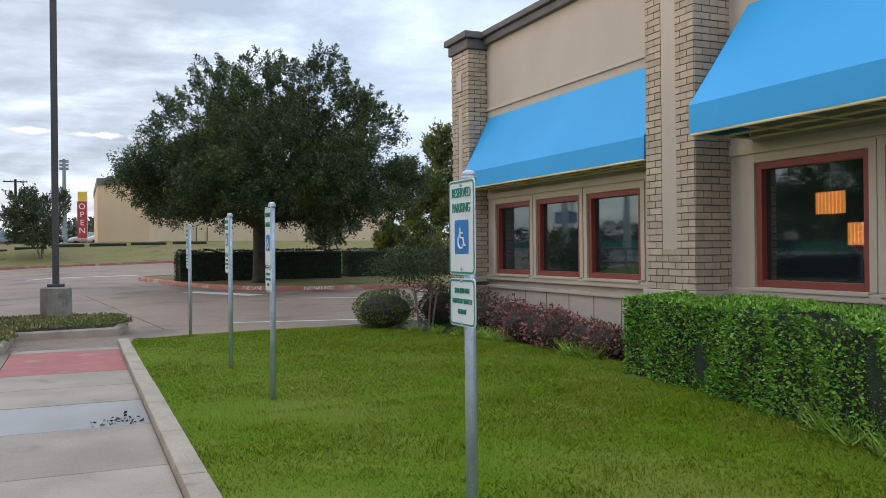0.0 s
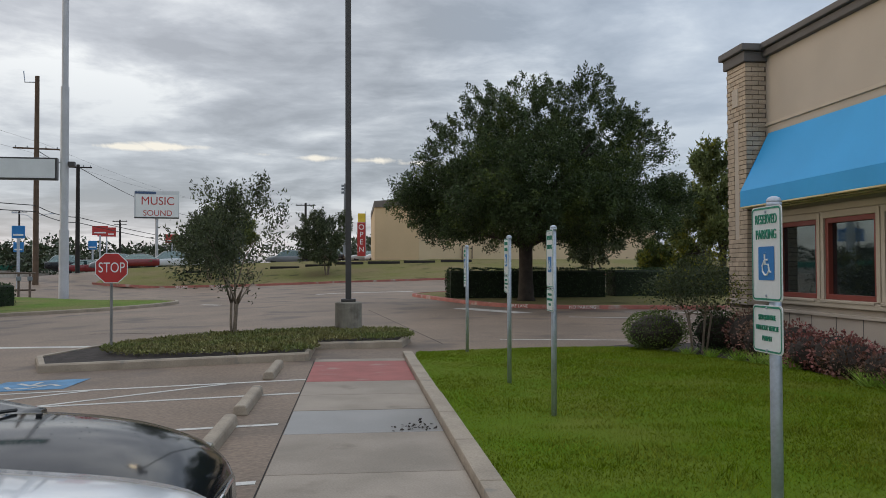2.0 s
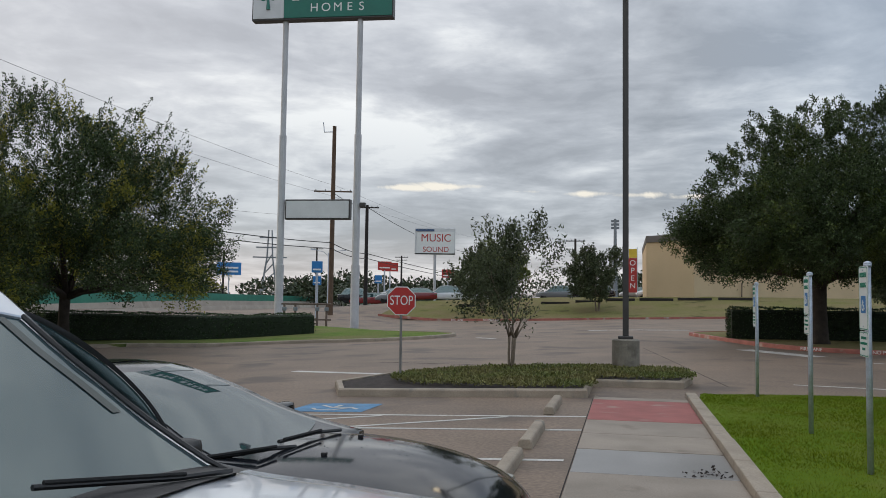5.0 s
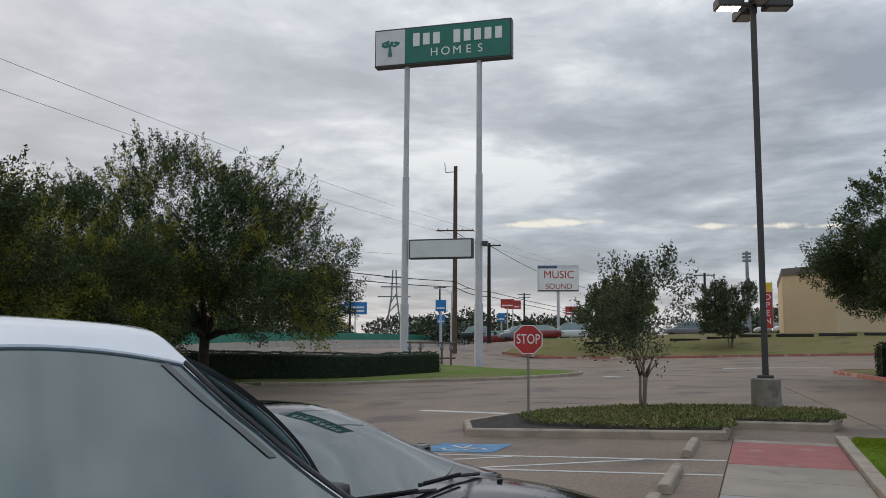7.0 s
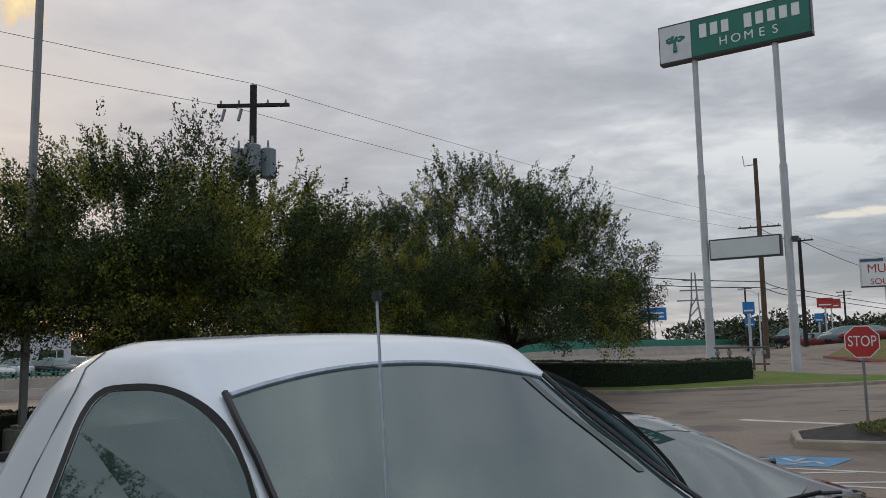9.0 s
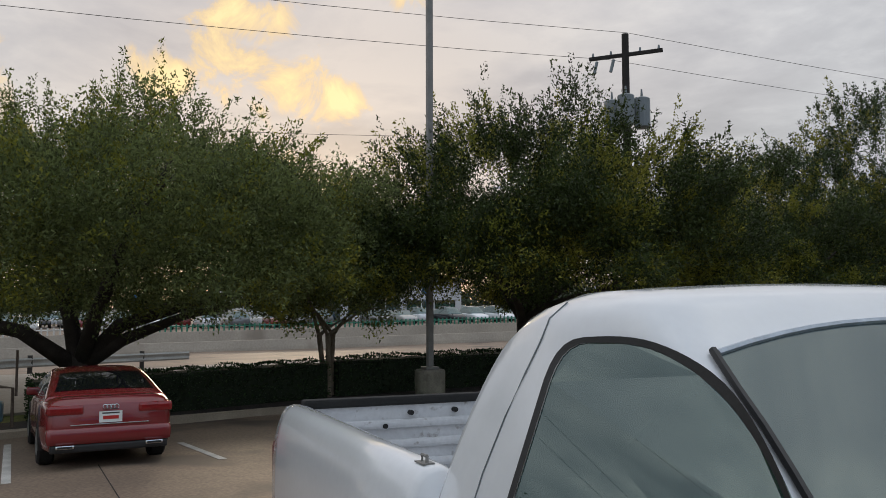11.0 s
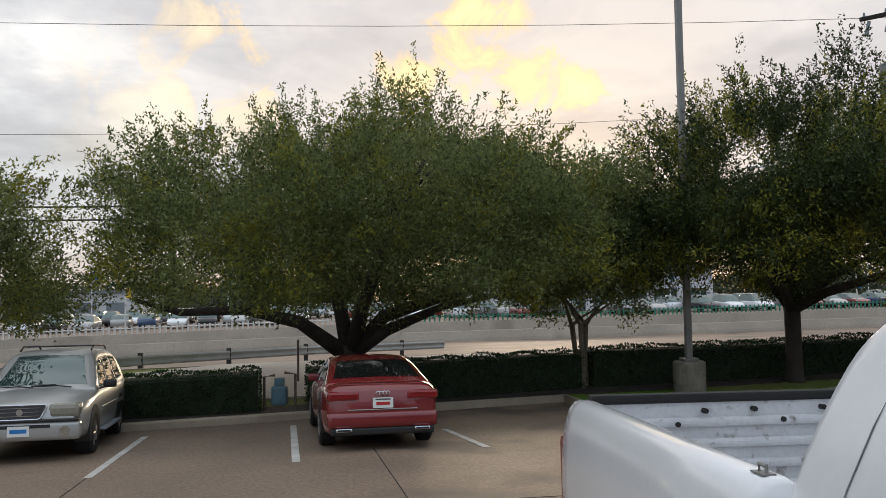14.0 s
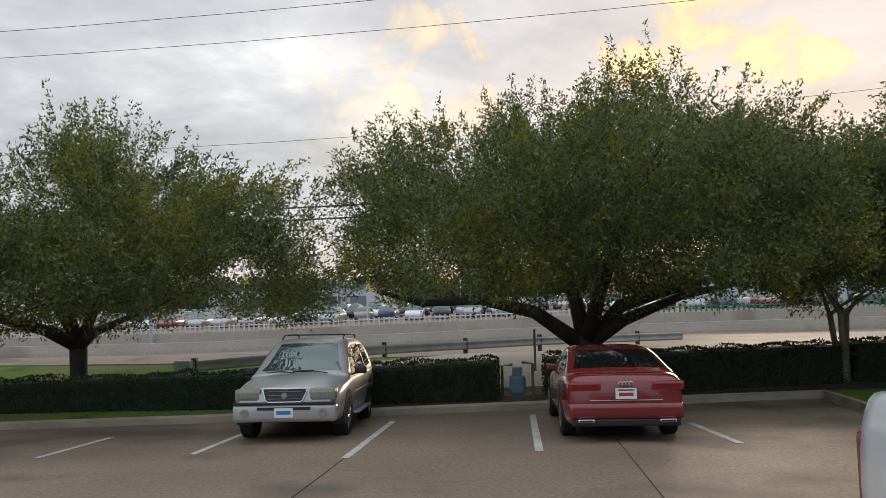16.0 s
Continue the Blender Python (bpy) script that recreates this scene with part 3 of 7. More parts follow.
def tree(name, x, y, z, trunk_h, spread, crown_lo, crown_hi, rng, limbs=6, sprigs=1500, per=28, leaf=0.10, trunk_r=0.22, m=OAKLEAF, m2=OAKNEW, bark=BARK,
         label="", group="", stems=1, upright=0.3, offset=(0, 0), flat=1.0, cat="tree", tips=0.35, squash=1.0, slope=0.3, boughs=()):
    """A broad tree: tapered trunk and limbs, and a crown of leafy sprigs with gaps and an uneven outline."""
    root = empty(name, pose(x, y, z), label, cat, group)
    ends = []
    cz, ch = (crown_lo + crown_hi) / 2, (crown_hi - crown_lo) / 2
    for s in range(stems):
        a0 = rng.uniform(0, 6.28)
        lean = 0.0 if stems == 1 else 0.25
        top = Vector((lean * math.cos(a0 + s * 2.1), lean * math.sin(a0 + s * 2.1), trunk_h))
        base = Vector((0.5 * lean * math.cos(a0 + s * 2.1) if stems > 1 else 0, 0.5 * lean * math.sin(a0 + s * 2.1) if stems > 1 else 0, -0.1))
        rr = trunk_r if stems == 1 else trunk_r * 0.6
        bm = bmesh.new()
        tube(bm, [base, base.lerp(top, 0.12), base.lerp(top, 0.55) + Vector((rng.uniform(-0.05, 0.05), rng.uniform(-0.05, 0.05), 0)), top], [rr * 1.45, rr * 1.08, rr * 0.92, rr * 0.95], 12)
        part("trunk", bm, bark, root, smooth=True)
        for k in range(max(2, limbs // stems)):
            a = a0 + k * 2.399 + rng.uniform(-0.3, 0.3)
            rad = spread * rng.uniform(0.3, 0.6)
            zz = crown_lo + (crown_hi - crown_lo) * rng.uniform(0.2, 0.55)
            if k % 3 == 0:
                zz = crown_lo + (crown_hi - crown_lo) * 0.06
                rad = spread * 0.66
            end = Vector((rad * math.cos(a) + offset[0], rad * math.sin(a) * squash + offset[1], zz))
            mid = top.lerp(end, 0.45) + Vector((0, 0, 0.12 * (zz - trunk_h) + rng.uniform(-0.1, 0.15)))
            bm = bmesh.new()
            tube(bm, [top - Vector((0, 0, rr * 0.8)), top.lerp(mid, 0.4), mid, end], [rr * 0.72, rr * 0.52, rr * 0.34, rr * 0.08], 8)
            ends.append((mid, end))
            for j in range(4):
                f = rng.uniform(0.15, 0.9)
                s0 = mid.lerp(end, f)
                s1 = s0 + Vector((rng.normal(0, spread * 0.12), rng.normal(0, spread * 0.12), rng.uniform(0.05, 0.3) * ch))
                tube(bm, [s0, s0.lerp(s1, 0.5) + Vector((0, 0, 0.05)), s1], [rr * 0.16, rr * 0.1, rr * 0.03], 5)
            part("limb", bm, bark, root, smooth=True)
    for line in boughs:
        bm = tube(bmesh.new(), [(0, 0, trunk_h - trunk_r)] + list(line), [trunk_r * 0.8] + [trunk_r * (0.62 - 0.45 * k / (len(line) - 1)) for k in range(len(line))], 10)
        part("limb", bm, bark, root, smooth=True)
    H = crown_hi - crown_lo - tips * 0.5 - 0.10 * spread
    cz = crown_lo + 0.36 * H
    nl = max(40, int(spread * (34 if spread > 3.4 else 24)))
    lump = rng.normal(size=(nl, 3))
    lump /= np.linalg.norm(lump, axis=1)[:, None]
    rad = rng.uniform(0.25, 0.74, nl)
    rad[::2] = rng.uniform(0.70, 0.90, len(rad[::2]))
    flank = np.hypot(lump[:, 0], lump[:, 1]) * rad
    vert = np.where(lump[:, 2] > 0, 0.70 * H * (1 - slope * flank), 0.40 * H)
    lc = lump * rad[:, None] * np.stack([np.full(nl, spread), np.full(nl, spread * squash), vert], 1) + np.array([offset[0], offset[1], cz])
    if spread > 3.4:
        # the skirt of the crown hangs low all round
        k = len(lc[1::5])
        a = rng.uniform(0, 2 * math.pi, k)
        far = rng.uniform(0.74, 0.92, k) * spread
        lc[1::5] = np.stack([far * np.cos(a) + offset[0], far * np.sin(a) * squash + offset[1], cz - 0.36 * H * rng.uniform(0.1, 0.85, k)], 1)
    lr = rng.uniform(0.11, 0.19, nl) * spread
    ch = H / 2
    which = rng.integers(0, nl, sprigs)
    d = rng.normal(size=(sprigs, 3))
    d /= np.linalg.norm(d, axis=1)[:, None]
    start = lc[which] + d * (lr[which] * rng.uniform(0.25, 1.0, sprigs) ** 0.6)[:, None] * np.array([1, 1, min(1.0, ch / spread + 0.25)])
    low = start[:, 2] < crown_lo - 0.1
    start[low, 2] = crown_lo - 0.1 + rng.uniform(0, 0.6, low.sum())
    out = start - np.array([offset[0], offset[1], cz - ch * 0.6])
    out /= np.linalg.norm(out, axis=1)[:, None]
    sd = out + rng.normal(scale=0.45, size=(sprigs, 3)) + np.array([0, 0, upright])
    hang = (start[:, 2] < cz - ch * 0.35)
    sd[hang, 2] -= upright + 0.35
    sd /= np.linalg.norm(sd, axis=1)[:, None]
    sl = rng.uniform(0.35, 0.75, sprigs) * (tips + 0.25)
    toph = start[:, 2] > cz + ch * 0.3
    sl[toph] *= 1.0 + tips * rng.uniform(0, 1.5, toph.sum())
    t = rng.uniform(0, 1, (sprigs, per))
    pts = start[:, None] + sd[:, None] * (t * sl[:, None])[..., None]
    wide = (0.16 * (1 - 0.75 * t) + 0.02)[..., None]
    pts = pts + rng.normal(size=pts.shape) * wide * np.where(toph, 0.55, 1.0)[:, None, None]
    dirs = sd[:, None] * 0.8 + rng.normal(size=pts.shape) * 0.7
    # lit lumps get mostly the lighter leaves, imitating clumps that catch light
    lit = rng.uniform(0, 1, nl) < 0.22
    young = rng.uniform(0, 1, sprigs) < np.where(lit[which], 0.7, 0.07)
    for nm, sel, mm in (("crown", ~young, m), ("new_growth", young, m2)):
        link(nm, leaf_mesh(nm, pts[sel].reshape(-1, 3), dirs[sel].reshape(-1, 3), leaf, leaf * 0.55, rng, 3), mm, root)
    return root


def rounded(pts, r=0.15, n=4):
    """Rounds the corners of a closed outline of 2D points."""
    out, k = [], len(pts)
    for i in range(k):
        p, a, b = Vector(pts[i]), Vector(pts[i - 1]), Vector(pts[(i + 1) % k])
        ra = min(r, (a - p).length * 0.48)
        rb = min(r, (b - p).length * 0.48)
        s, e = p + (a - p).normalized() * ra, p + (b - p).normalized() * rb
        for j in range(n + 1):
            t = j / n
            out.append(tuple((1 - t) ** 2 * s + 2 * t * (1 - t) * p + t * t * e))
    return out


def loft(rows, cap=True):
    """Skins half sections (lists of (x, y, z) from the sill to the middle), mirrored in y."""
    bm = bmesh.new()
    full = []
    for r in rows:
        full.append([bm.verts.new(p) for p in r] + [bm.verts.new((p[0], -p[1], p[2])) for p in r[-2::-1]])
    for a, b in zip(full, full[1:]):
        for j in range(len(a) - 1):
            bm.faces.new((a[j], a[j + 1], b[j + 1], b[j]))
    if cap:
        bm.faces.new(full[0])
        bm.faces.new(full[-1][::-1])
    bmesh.ops.remove_doubles(bm, verts=bm.verts, dist=0.0005)
    return bm


def lerp_table(tab, x):
    for (xa, *a), (xb, *b) in zip(tab, tab[1:]):
        if xa <= x <= xb:
            t = (x - xa) / (xb - xa)
            return [u + (v - u) * t for u, v in zip(a, b)]
    return list(tab[0][1:] if x < tab[0][0] else tab[-1][1:])


def smooth_table(tab, x):
    """Like lerp_table, with eased curves through the stations."""
    xs = [r[0] for r in tab]
    i = max(0, min(len(tab) - 2, next((k for k in range(len(tab) - 1) if x <= xs[k + 1]), len(tab) - 2)))
    t = min(1, max(0, (x - xs[i]) / (xs[i + 1] - xs[i])))
    res = []
    for c in range(1, len(tab[0])):
        p1, p2 = tab[i][c], tab[i + 1][c]
        h = xs[i + 1] - xs[i]
        m1 = (p2 - tab[i - 1][c]) / (xs[i + 1] - xs[i - 1]) if i > 0 else (p2 - p1) / h
        m2 = (tab[i + 2][c] - p1) / (xs[i + 2] - xs[i]) if i + 2 < len(tab) else (p2 - p1) / h
        res.append((2 * t ** 3 - 3 * t * t + 1) * p1 + (t ** 3 - 2 * t * t + t) * h * m1 + (-2 * t ** 3 + 3 * t * t) * p2 + (t ** 3 - t * t) * h * m2)
    return res


class Shell:
    """A car body in its own frame: x ahead, y to its left, z up from the road.
    body stations: x, half width, sill height, shoulder height, top height, crown; cabin stations: x, roof height."""

    def __init__(self, body, cabin, belt, wb, lean, corner=0.14, taper=0.0, taper_from=0.0):
        self.body, self.cabin, self.belt, self.wb, self.lean, self.corner = body, cabin, belt, wb, lean, corner
        self.taper, self.taper_from = taper, taper_from

    def narrow(self, x):
        """The cabin draws in towards the front glass."""
        t = min(1.0, max(0.0, (x - self.taper_from) / 0.6))
        return 1 - self.taper * t * t * (3 - 2 * t)

    def side(self, z):
        return self.wb - self.lean * (z - self.belt) - 0.25 * self.lean * (z - self.belt) ** 2

    def body_bm(self, n=44):
        x0, x1 = self.body[0][0], self.body[-1][0]
        rows = []
        for i in range(n + 1):
            x = x0 + (x1 - x0) * (0.5 - 0.5 * math.cos(math.pi * i / n))
            w, s, sh, top, cr = smooth_table(self.body, x)
            rows.append([(x, w * 0.90, s), (x, w * 0.97, s + 0.06), (x, w * 0.995, s + (sh - s) * 0.35), (x, w, s + (sh - s) * 0.6), (x, w * 0.985, sh - 0.05),
                         (x, w * 0.955, sh + (top - sh) * 0.25), (x, w * 0.88, sh + (top - sh) * 0.72), (x, w * 0.74, top), (x, w * 0.4, top + cr * 0.75), (x, 0, top + cr)])
        return loft(rows)

    def roof(self, x):
        return smooth_table(self.cabin, x)[0]

    def cabin_row(self, x, d=0.0):
        h = self.roof(x) + d
        z0 = min(self.belt - 0.03, h - 0.02)
        c = self.corner
        if self.taper:
            t = min(1.0, max(0.0, (x + 0.12) / 0.34))
            c += (0.045 - c) * t
        r = min(c, max(0.01, (h - z0) * 0.6))
        zc = h - r
        out = [(x, self.side(z0) + d, z0)]
        for f in (0.33, 0.67, 1.0):
            z = z0 + (zc - z0) * f
            out.append((x, self.side(z) + d, z))
        yc = self.side(zc) + d - r * 1.25
        for a in (25, 50, 75):
            out.append((x, yc + r * 1.25 * math.cos(radians(a)), zc + r * 0.86 * math.sin(radians(a))))
        for f in (0.85, 0.6, 0.3, 0.0):
            out.append((x, yc * f, h - 0.14 * r * f * f))
        k = self.narrow(x)
        return [(p[0], p[1] * k, p[2]) for p in out]

    def cabin_bm(self, n=40):
        x0, x1 = self.cabin[0][0], self.cabin[-1][0]
        return loft([self.cabin_row(x0 + (x1 - x0) * i / n) for i in range(n + 1)])

    def window_bm(self, outline, sgn, out=0.006, thick=0.012):
        return prism(bmesh.new(), outline, lambda x, z: (x, sgn * (self.side(z) * self.narrow(x) + out - thick), z), lambda x, z: (x, sgn * (self.side(z) * self.narrow(x) + out), z))

    def screen_bm(self, xa, xb, inset, out=0.006, n=14, m=14, bow=0.0):
        """Front or rear glass: a patch of the cabin's upper skin."""
        bm = bmesh.new()
        rows = []
        for i in range(n + 1):
            x = xa + (xb - xa) * i / n
            row = []
            for j in range(m + 1):
                v = -1 + 2 * j / m
                xx = x - bow * v * v
                r = self.cabin_row(xx, out)
                half = r[6][1] - inset
                y = v * half
                z = r[-1][2] - (r[-1][2] - r[6][2]) * abs(v) ** 2.6 * (half / r[6][1]) ** 2
                row.append(bm.verts.new((xx, y, z)))
            rows.append(row)
        for a, b in zip(rows, rows[1:]):
            for j in range(m):
                bm.faces.new((a[j], a[j + 1], b[j + 1], b[j]))
        return bm


def wheel(parent, x, y, r, w, sgn):
    """Tyre with a spoked rim, its outer face on the side sgn."""
    bm = bmesh.new()
    prof = [(-w / 2, r * 0.62), (-w / 2, r * 0.9), (-w * 0.36, r), (w * 0.36, r), (w / 2, r * 0.9), (w / 2, r * 0.62)]
    n = 28
    rings = []
    for k in range(n):
        a = 2 * math.pi * k / n
        rings.append([bm.verts.new((x + q * math.cos(a), y + o, r + q * math.sin(a))) for o, q in prof])
    for k in range(n):
        a, b = rings[k], rings[(k + 1) % n]
        for j in range(len(prof)):
            bm.faces.new((a[j], a[(j + 1) % len(prof)], b[(j + 1) % len(prof)], b[j]))
    ty = part("wheel", bm, RUBBER, parent, smooth=False)
    bm = bmesh.new()
    yo = y + sgn * w * 0.36
    for k in range(5):
        a = 2 * math.pi * k / 5
        tube(bm, [(x + 0.03 * math.cos(a), yo, r + 0.03 * math.sin(a)), (x + r * 0.62 * math.cos(a), yo, r + r * 0.62 * math.sin(a))], [0.055, 0.035], 6)
    tube(bm, [(x, yo - sgn * 0.05, r), (x, yo + sgn * 0.012, r)], r * 0.16, 14)
    for k in range(n):
        a0, a1 = 2 * math.pi * k / n, 2 * math.pi * (k + 1) / n
        vs = [bm.verts.new((x + q * math.cos(a), yo + o, r + q * math.sin(a))) for a, q, o in ((a0, r * 0.66, 0.012 * sgn), (a1, r * 0.66, 0.012 * sgn), (a1, r * 0.57, -0.03 * sgn), (a0, r * 0.57, -0.03 * sgn))]
        bm.faces.new(vs)
    part("rim", bm, RIM, ty)
    bm = bmesh.new()
    tube(bm, [(x, y - sgn * 0.02, r), (x, yo - sgn * 0.05, r)], r * 0.6, 20)
    part("hub", bm, BLACKPLASTIC, ty)
    return ty


def arch(parent, x, y, r, sgn, m=BLACKPLASTIC):
    """Dark wheel housing that shows round the tyre."""
    bm = bmesh.new()
    pts = [(r * 1.16 * math.cos(radians(a)), r * 1.16 * math.sin(radians(a))) for a in range(-15, 196, 14)]
    prism(bm, pts, lambda u, v: (x + u, y - sgn * 0.25, r + v), lambda u, v: (x + u, y + sgn * 0.004, r + v))
    return part("wheel_arch", bm, m, parent)


# ---- ground, lot, walk ----
def ground_sheet():
    xs = sorted(set([-900, -600, -400, -250, -160, -110, -80, -65, -56, -48, -45, -38, -30, -24, -19, -14, -9, -5, -2.6, -1.3, 1, 4, 8, 14, 20, 30, 45, 70, 110, 180, 300, 500, 900]))
    ys = sorted(set([-900, -500, -300, -180, -110, -70, -45, -30, -20, -12, -6, 0, 6, 10, 14, 20, 26, 34, 42, 50, 58, 66, 69, 72, 75, 78, 81, 84, 95, 110, 140, 200, 300, 500, 900]))
    bm = bmesh.new()
    g = [[bm.verts.new((x, y, gz(x, y))) for y in ys] for x in xs]
    for i in range(len(xs) - 1):
        for j in range(len(ys) - 1):
            bm.faces.new((g[i][j], g[i + 1][j], g[i + 1][j + 1], g[i][j + 1]))
    return tagged(part("ground", bm, PAVE), "worn brownish concrete parking lot and drive", "pavement", kind="structure")


ground_sheet()

walk_root = tagged(part("pavement", B(-1.40, 0.24, -8, 17.6, -0.3, -0.012), KERB), "grey concrete walk of cast slabs with dark joints", "pavement", kind="structure")
edges = [-8, -6.4, -4.8, -3.2, -1.6, 0.1, 1.7, 3.35, 5.0, 6.6, 8.28, 9.68, 10.9, 12.22, 14.9, 16.2, 17.6]
for a, b in zip(edges, edges[1:]):
    m = REDPAD if a == 12.22 else WET if a == 8.28 else WALK
    part("slab", B(-1.395, 0.225, a + 0.009, b - 0.009, -0.1, 0.012 + 0.002 * (int(a * 7) % 3), bevel=0.008), m, walk_root, "red painted ramp slab" if m is REDPAD else "")
kerb = bmesh.new()
ky = [-8, -3, 0, 1.4, 2.9, 4.4, 5.9, 7.4, 8.9, 10.4, 11.9, 13.4, 14.9, 15.9]
for a, b in zip(ky, ky[1:]):
    box(kerb, 0.232, 0.42, a + 0.004, b - 0.004, -0.2, 0.105 if a < 10 else 0.09, bevel=0.02)
tagged(part("kerb", kerb, KERB), "raised concrete kerb between walk and lawn", "kerb", kind="structure")


def lawn_z(x, y):
    return 0.075 + 0.02 * max(0.0, min(x, 5.0) - 0.4) / 4.6 + 0.012 * noise.noise((x * 0.7, y * 0.7, 3.0))


lawn_edge = smooth_loop([(0.43, -7.5), (0.43, 2.0), (0.43, 9.0), (0.43, 15.2), (0.9, 15.85), (2.4, 16.25), (4.6, 16.2), (5.25, 15.0), (6.0, 12.6), (6.3, 10.4), (6.2, 8.4), (5.75, 6.6), (4.95, 4.3), (4.1, 2.0), (3.6, -1.0), (3.5, -7.5)], 4)
bm = slab(lawn_edge, lambda x, y: lawn_z(x, y), 0.25)
lawn = tagged(part("lawn", bm, TURF), "clipped green lawn with paler worn patches", "lawn", kind="structure")
tagged(part("planting_bed", slab([(3.3, -7.6), (7.4, -7.6), (7.4, 17.0), (5.6, 17.2), (4.4, 16.6), (4.2, 15.0), (3.6, 6)], lambda x, y: 0.06, 0.2), MULCH_AND_CORE), "dark mulched planting bed along the wall", "planting bed", kind="structure")


def inside(poly, x, y):
    c, j = False, len(poly) - 1
    for i in range(len(poly)):
        if (poly[i][1] > y) != (poly[j][1] > y) and x < (poly[j][0] - poly[i][0]) * (y - poly[i][1]) / (poly[j][1] - poly[i][1]) + poly[i][0]:
            c = not c
        j = i
    return c


def scatter(poly, n, rng, near=None):
    xs, ys = [p[0] for p in poly], [p[1] for p in poly]
    out = []
    while len(out) < n:
        x, y = rng.uniform(min(xs), max(xs)), rng.uniform(min(ys), max(ys))
        if near and rng.uniform() > near(x, y):
            continue
        if inside(poly, x, y):
            out.append((x, y))
    return out


rng = np.random.default_rng(5)
gp = scatter(lawn_edge, 220000, rng, lambda x, y: 0.0 if y < 0.8 else 1.0 if y < 8 else 0.62)
base = np.array([(x, y, lawn_z(x, y) - 0.004) for x, y in gp])
tuft = np.array([max(0.0, noise.noise((x * 3.1, y * 3.1, 0))) for x, y in gp])
tip = base + np.stack([rng.normal(0, 0.018, len(base)), rng.normal(0, 0.018, len(base)), rng.uniform(0.012, 0.030, len(base)) * (1 + 0.7 * tuft)], 1)
tagged(link("grass", blade_mesh("grass", base, tip, 0.011, rng), BLADE), "short green grass blades on the lawn", "grass", kind="stuff")
# coarse weeds standing up in the lawn
wp = []
for cx, cy, k in ((2.05, 5.6, 60), (2.2, 5.9, 60), (3.6, 7.4, 50), (1.9, 6.7, 40), (2.9, 4.6, 40), (1.2, 9.4, 30)):
    for i in range(k):
        wp.append((cx + rng.normal(0, 0.12), cy + rng.normal(0, 0.12)))
base = np.array([(x, y, lawn_z(x, y)) for x, y in wp])
tip = base + np.stack([rng.normal(0, 0.05, len(base)), rng.normal(0, 0.05, len(base)), rng.uniform(0.05, 0.12, len(base))], 1)
tagged(link("weeds", blade_mesh("weeds", base, tip, 0.012, rng), BLADE), "coarse weeds standing up in the lawn", "weeds", kind="stuff")


def stripe(name, pts, w, m=ROADLINE, lift=0.006, label="faded white painted line on the lot", cat="road marking"):
    """A painted strip along plan points, a thin sheet just above the paving."""
    bm = bmesh.new()
    P = []
    for a, b in zip(pts, pts[1:]):
        k = max(1, int((Vector(b) - Vector(a)).length / 1.0))
        P += [Vector(a).lerp(Vector(b), i / k) for i in range(k)]
    P.append(Vector(pts[-1]))
    rows = []
    for i, p in enumerate(P):
        d = (P[min(i + 1, len(P) - 1)] - P[max(i - 1, 0)]).normalized()
        nrm = Vector((-d.y, d.x)) * (w / 2)
        rows.append([bm.verts.new((q.x, q.y, gz(q.x, q.y) + lift + dz)) for q, dz in ((p - nrm, -0.004), (p - nrm, 0), (p + nrm, 0), (p + nrm, -0.004))])
    for a, b in zip(rows, rows[1:]):
        for j in range(3):
            bm.faces.new((a[j], a[j + 1], b[j + 1], b[j]))
    return tagged(part(name, bm, m), label, cat, kind="structure")


for p, q in (((-1.42, 12.6), (-7.5, 12.75)), ((-1.42, 11.2), (-7.5, 11.25)), ((-2.6, 12.55), (-4.9, 11.25)), ((-4.6, 12.6), (-7.0, 11.25)), ((-1.5, 8.95), (-6.6, 9.0)), ((-1.45, 6.45), (-6.6, 6.35)),
             ((-1.45, 5.9), (-6.6, 5.75)), ((-1.45, 3.05), (-6.6, 2.9)), ((-1.45, 0.2), (-6.6, 0.1))):
    stripe("road_marking", [p, q], 0.10)
stripe("blue_square", [(-6.4, 13.65), (-5.05, 13.6)], 1.15, BLUEPAINT, 0.006, "faded blue painted accessible-bay square")
for pp in ([(-6.05, 13.9), (-5.75, 13.55), (-5.4, 13.55), (-5.25, 13.35)], [(-5.75, 13.55), (-5.72, 13.95)], [(-6.1, 13.5), (-5.95, 13.25), (-5.65, 13.25), (-5.5, 13.5)]):
    stripe("road_marking", pp, 0.07, ROADLINE, 0.012, "white wheelchair mark on the blue square")
ROWX = ((-12.8, -3.5), (-17.0, -3.67)), ((-13.0, -0.92), (-17.4, -1.13)), ((-13.53, 1.75), (-15.8, 1.45)), ((-12.6, -5.92), (-16.2, -6.08)), ((-12.5, -8.4), (-15.8, -8.5)), ((-12.4, -11.0), (-15.8, -11.1))
for p, q in ROWX:
    stripe("road_marking", [p, q], 0.11)
for pts in ([(-13.9, 0.15), (-9.9, 0.31), (-7, 0.4)], [(-13.1, -3.53), (-9.9, -3.37), (-7.5, -3.3)], [(-9.6, -14), (-9.9, 0.3), (-10.4, 14)], [(-1.8, 21.5), (-8, 24)], [(1.2, 17.8), (-0.2, 30)], [(-1.41, -8), (-1.41, 15)]):
    stripe("slab_joint", pts, 0.011, BLACKPOLE, 0.005, "dark joint between the cast lot slabs", "joint")
stripe("road_marking", [(-2.7, 44.6), (2.5, 46.6)], 0.45, ROADLINE, 0.01)
for p, q in (((3.2, 30.5), (5.0, 27.6)), ((6.0, 25.5), (9.5, 24.3)), ((8.5, 27.6), (14, 26.2))):
    stripe("road_marking", [p, q], 0.14 if p[0] > 5 else 0.7, ROADLINE)
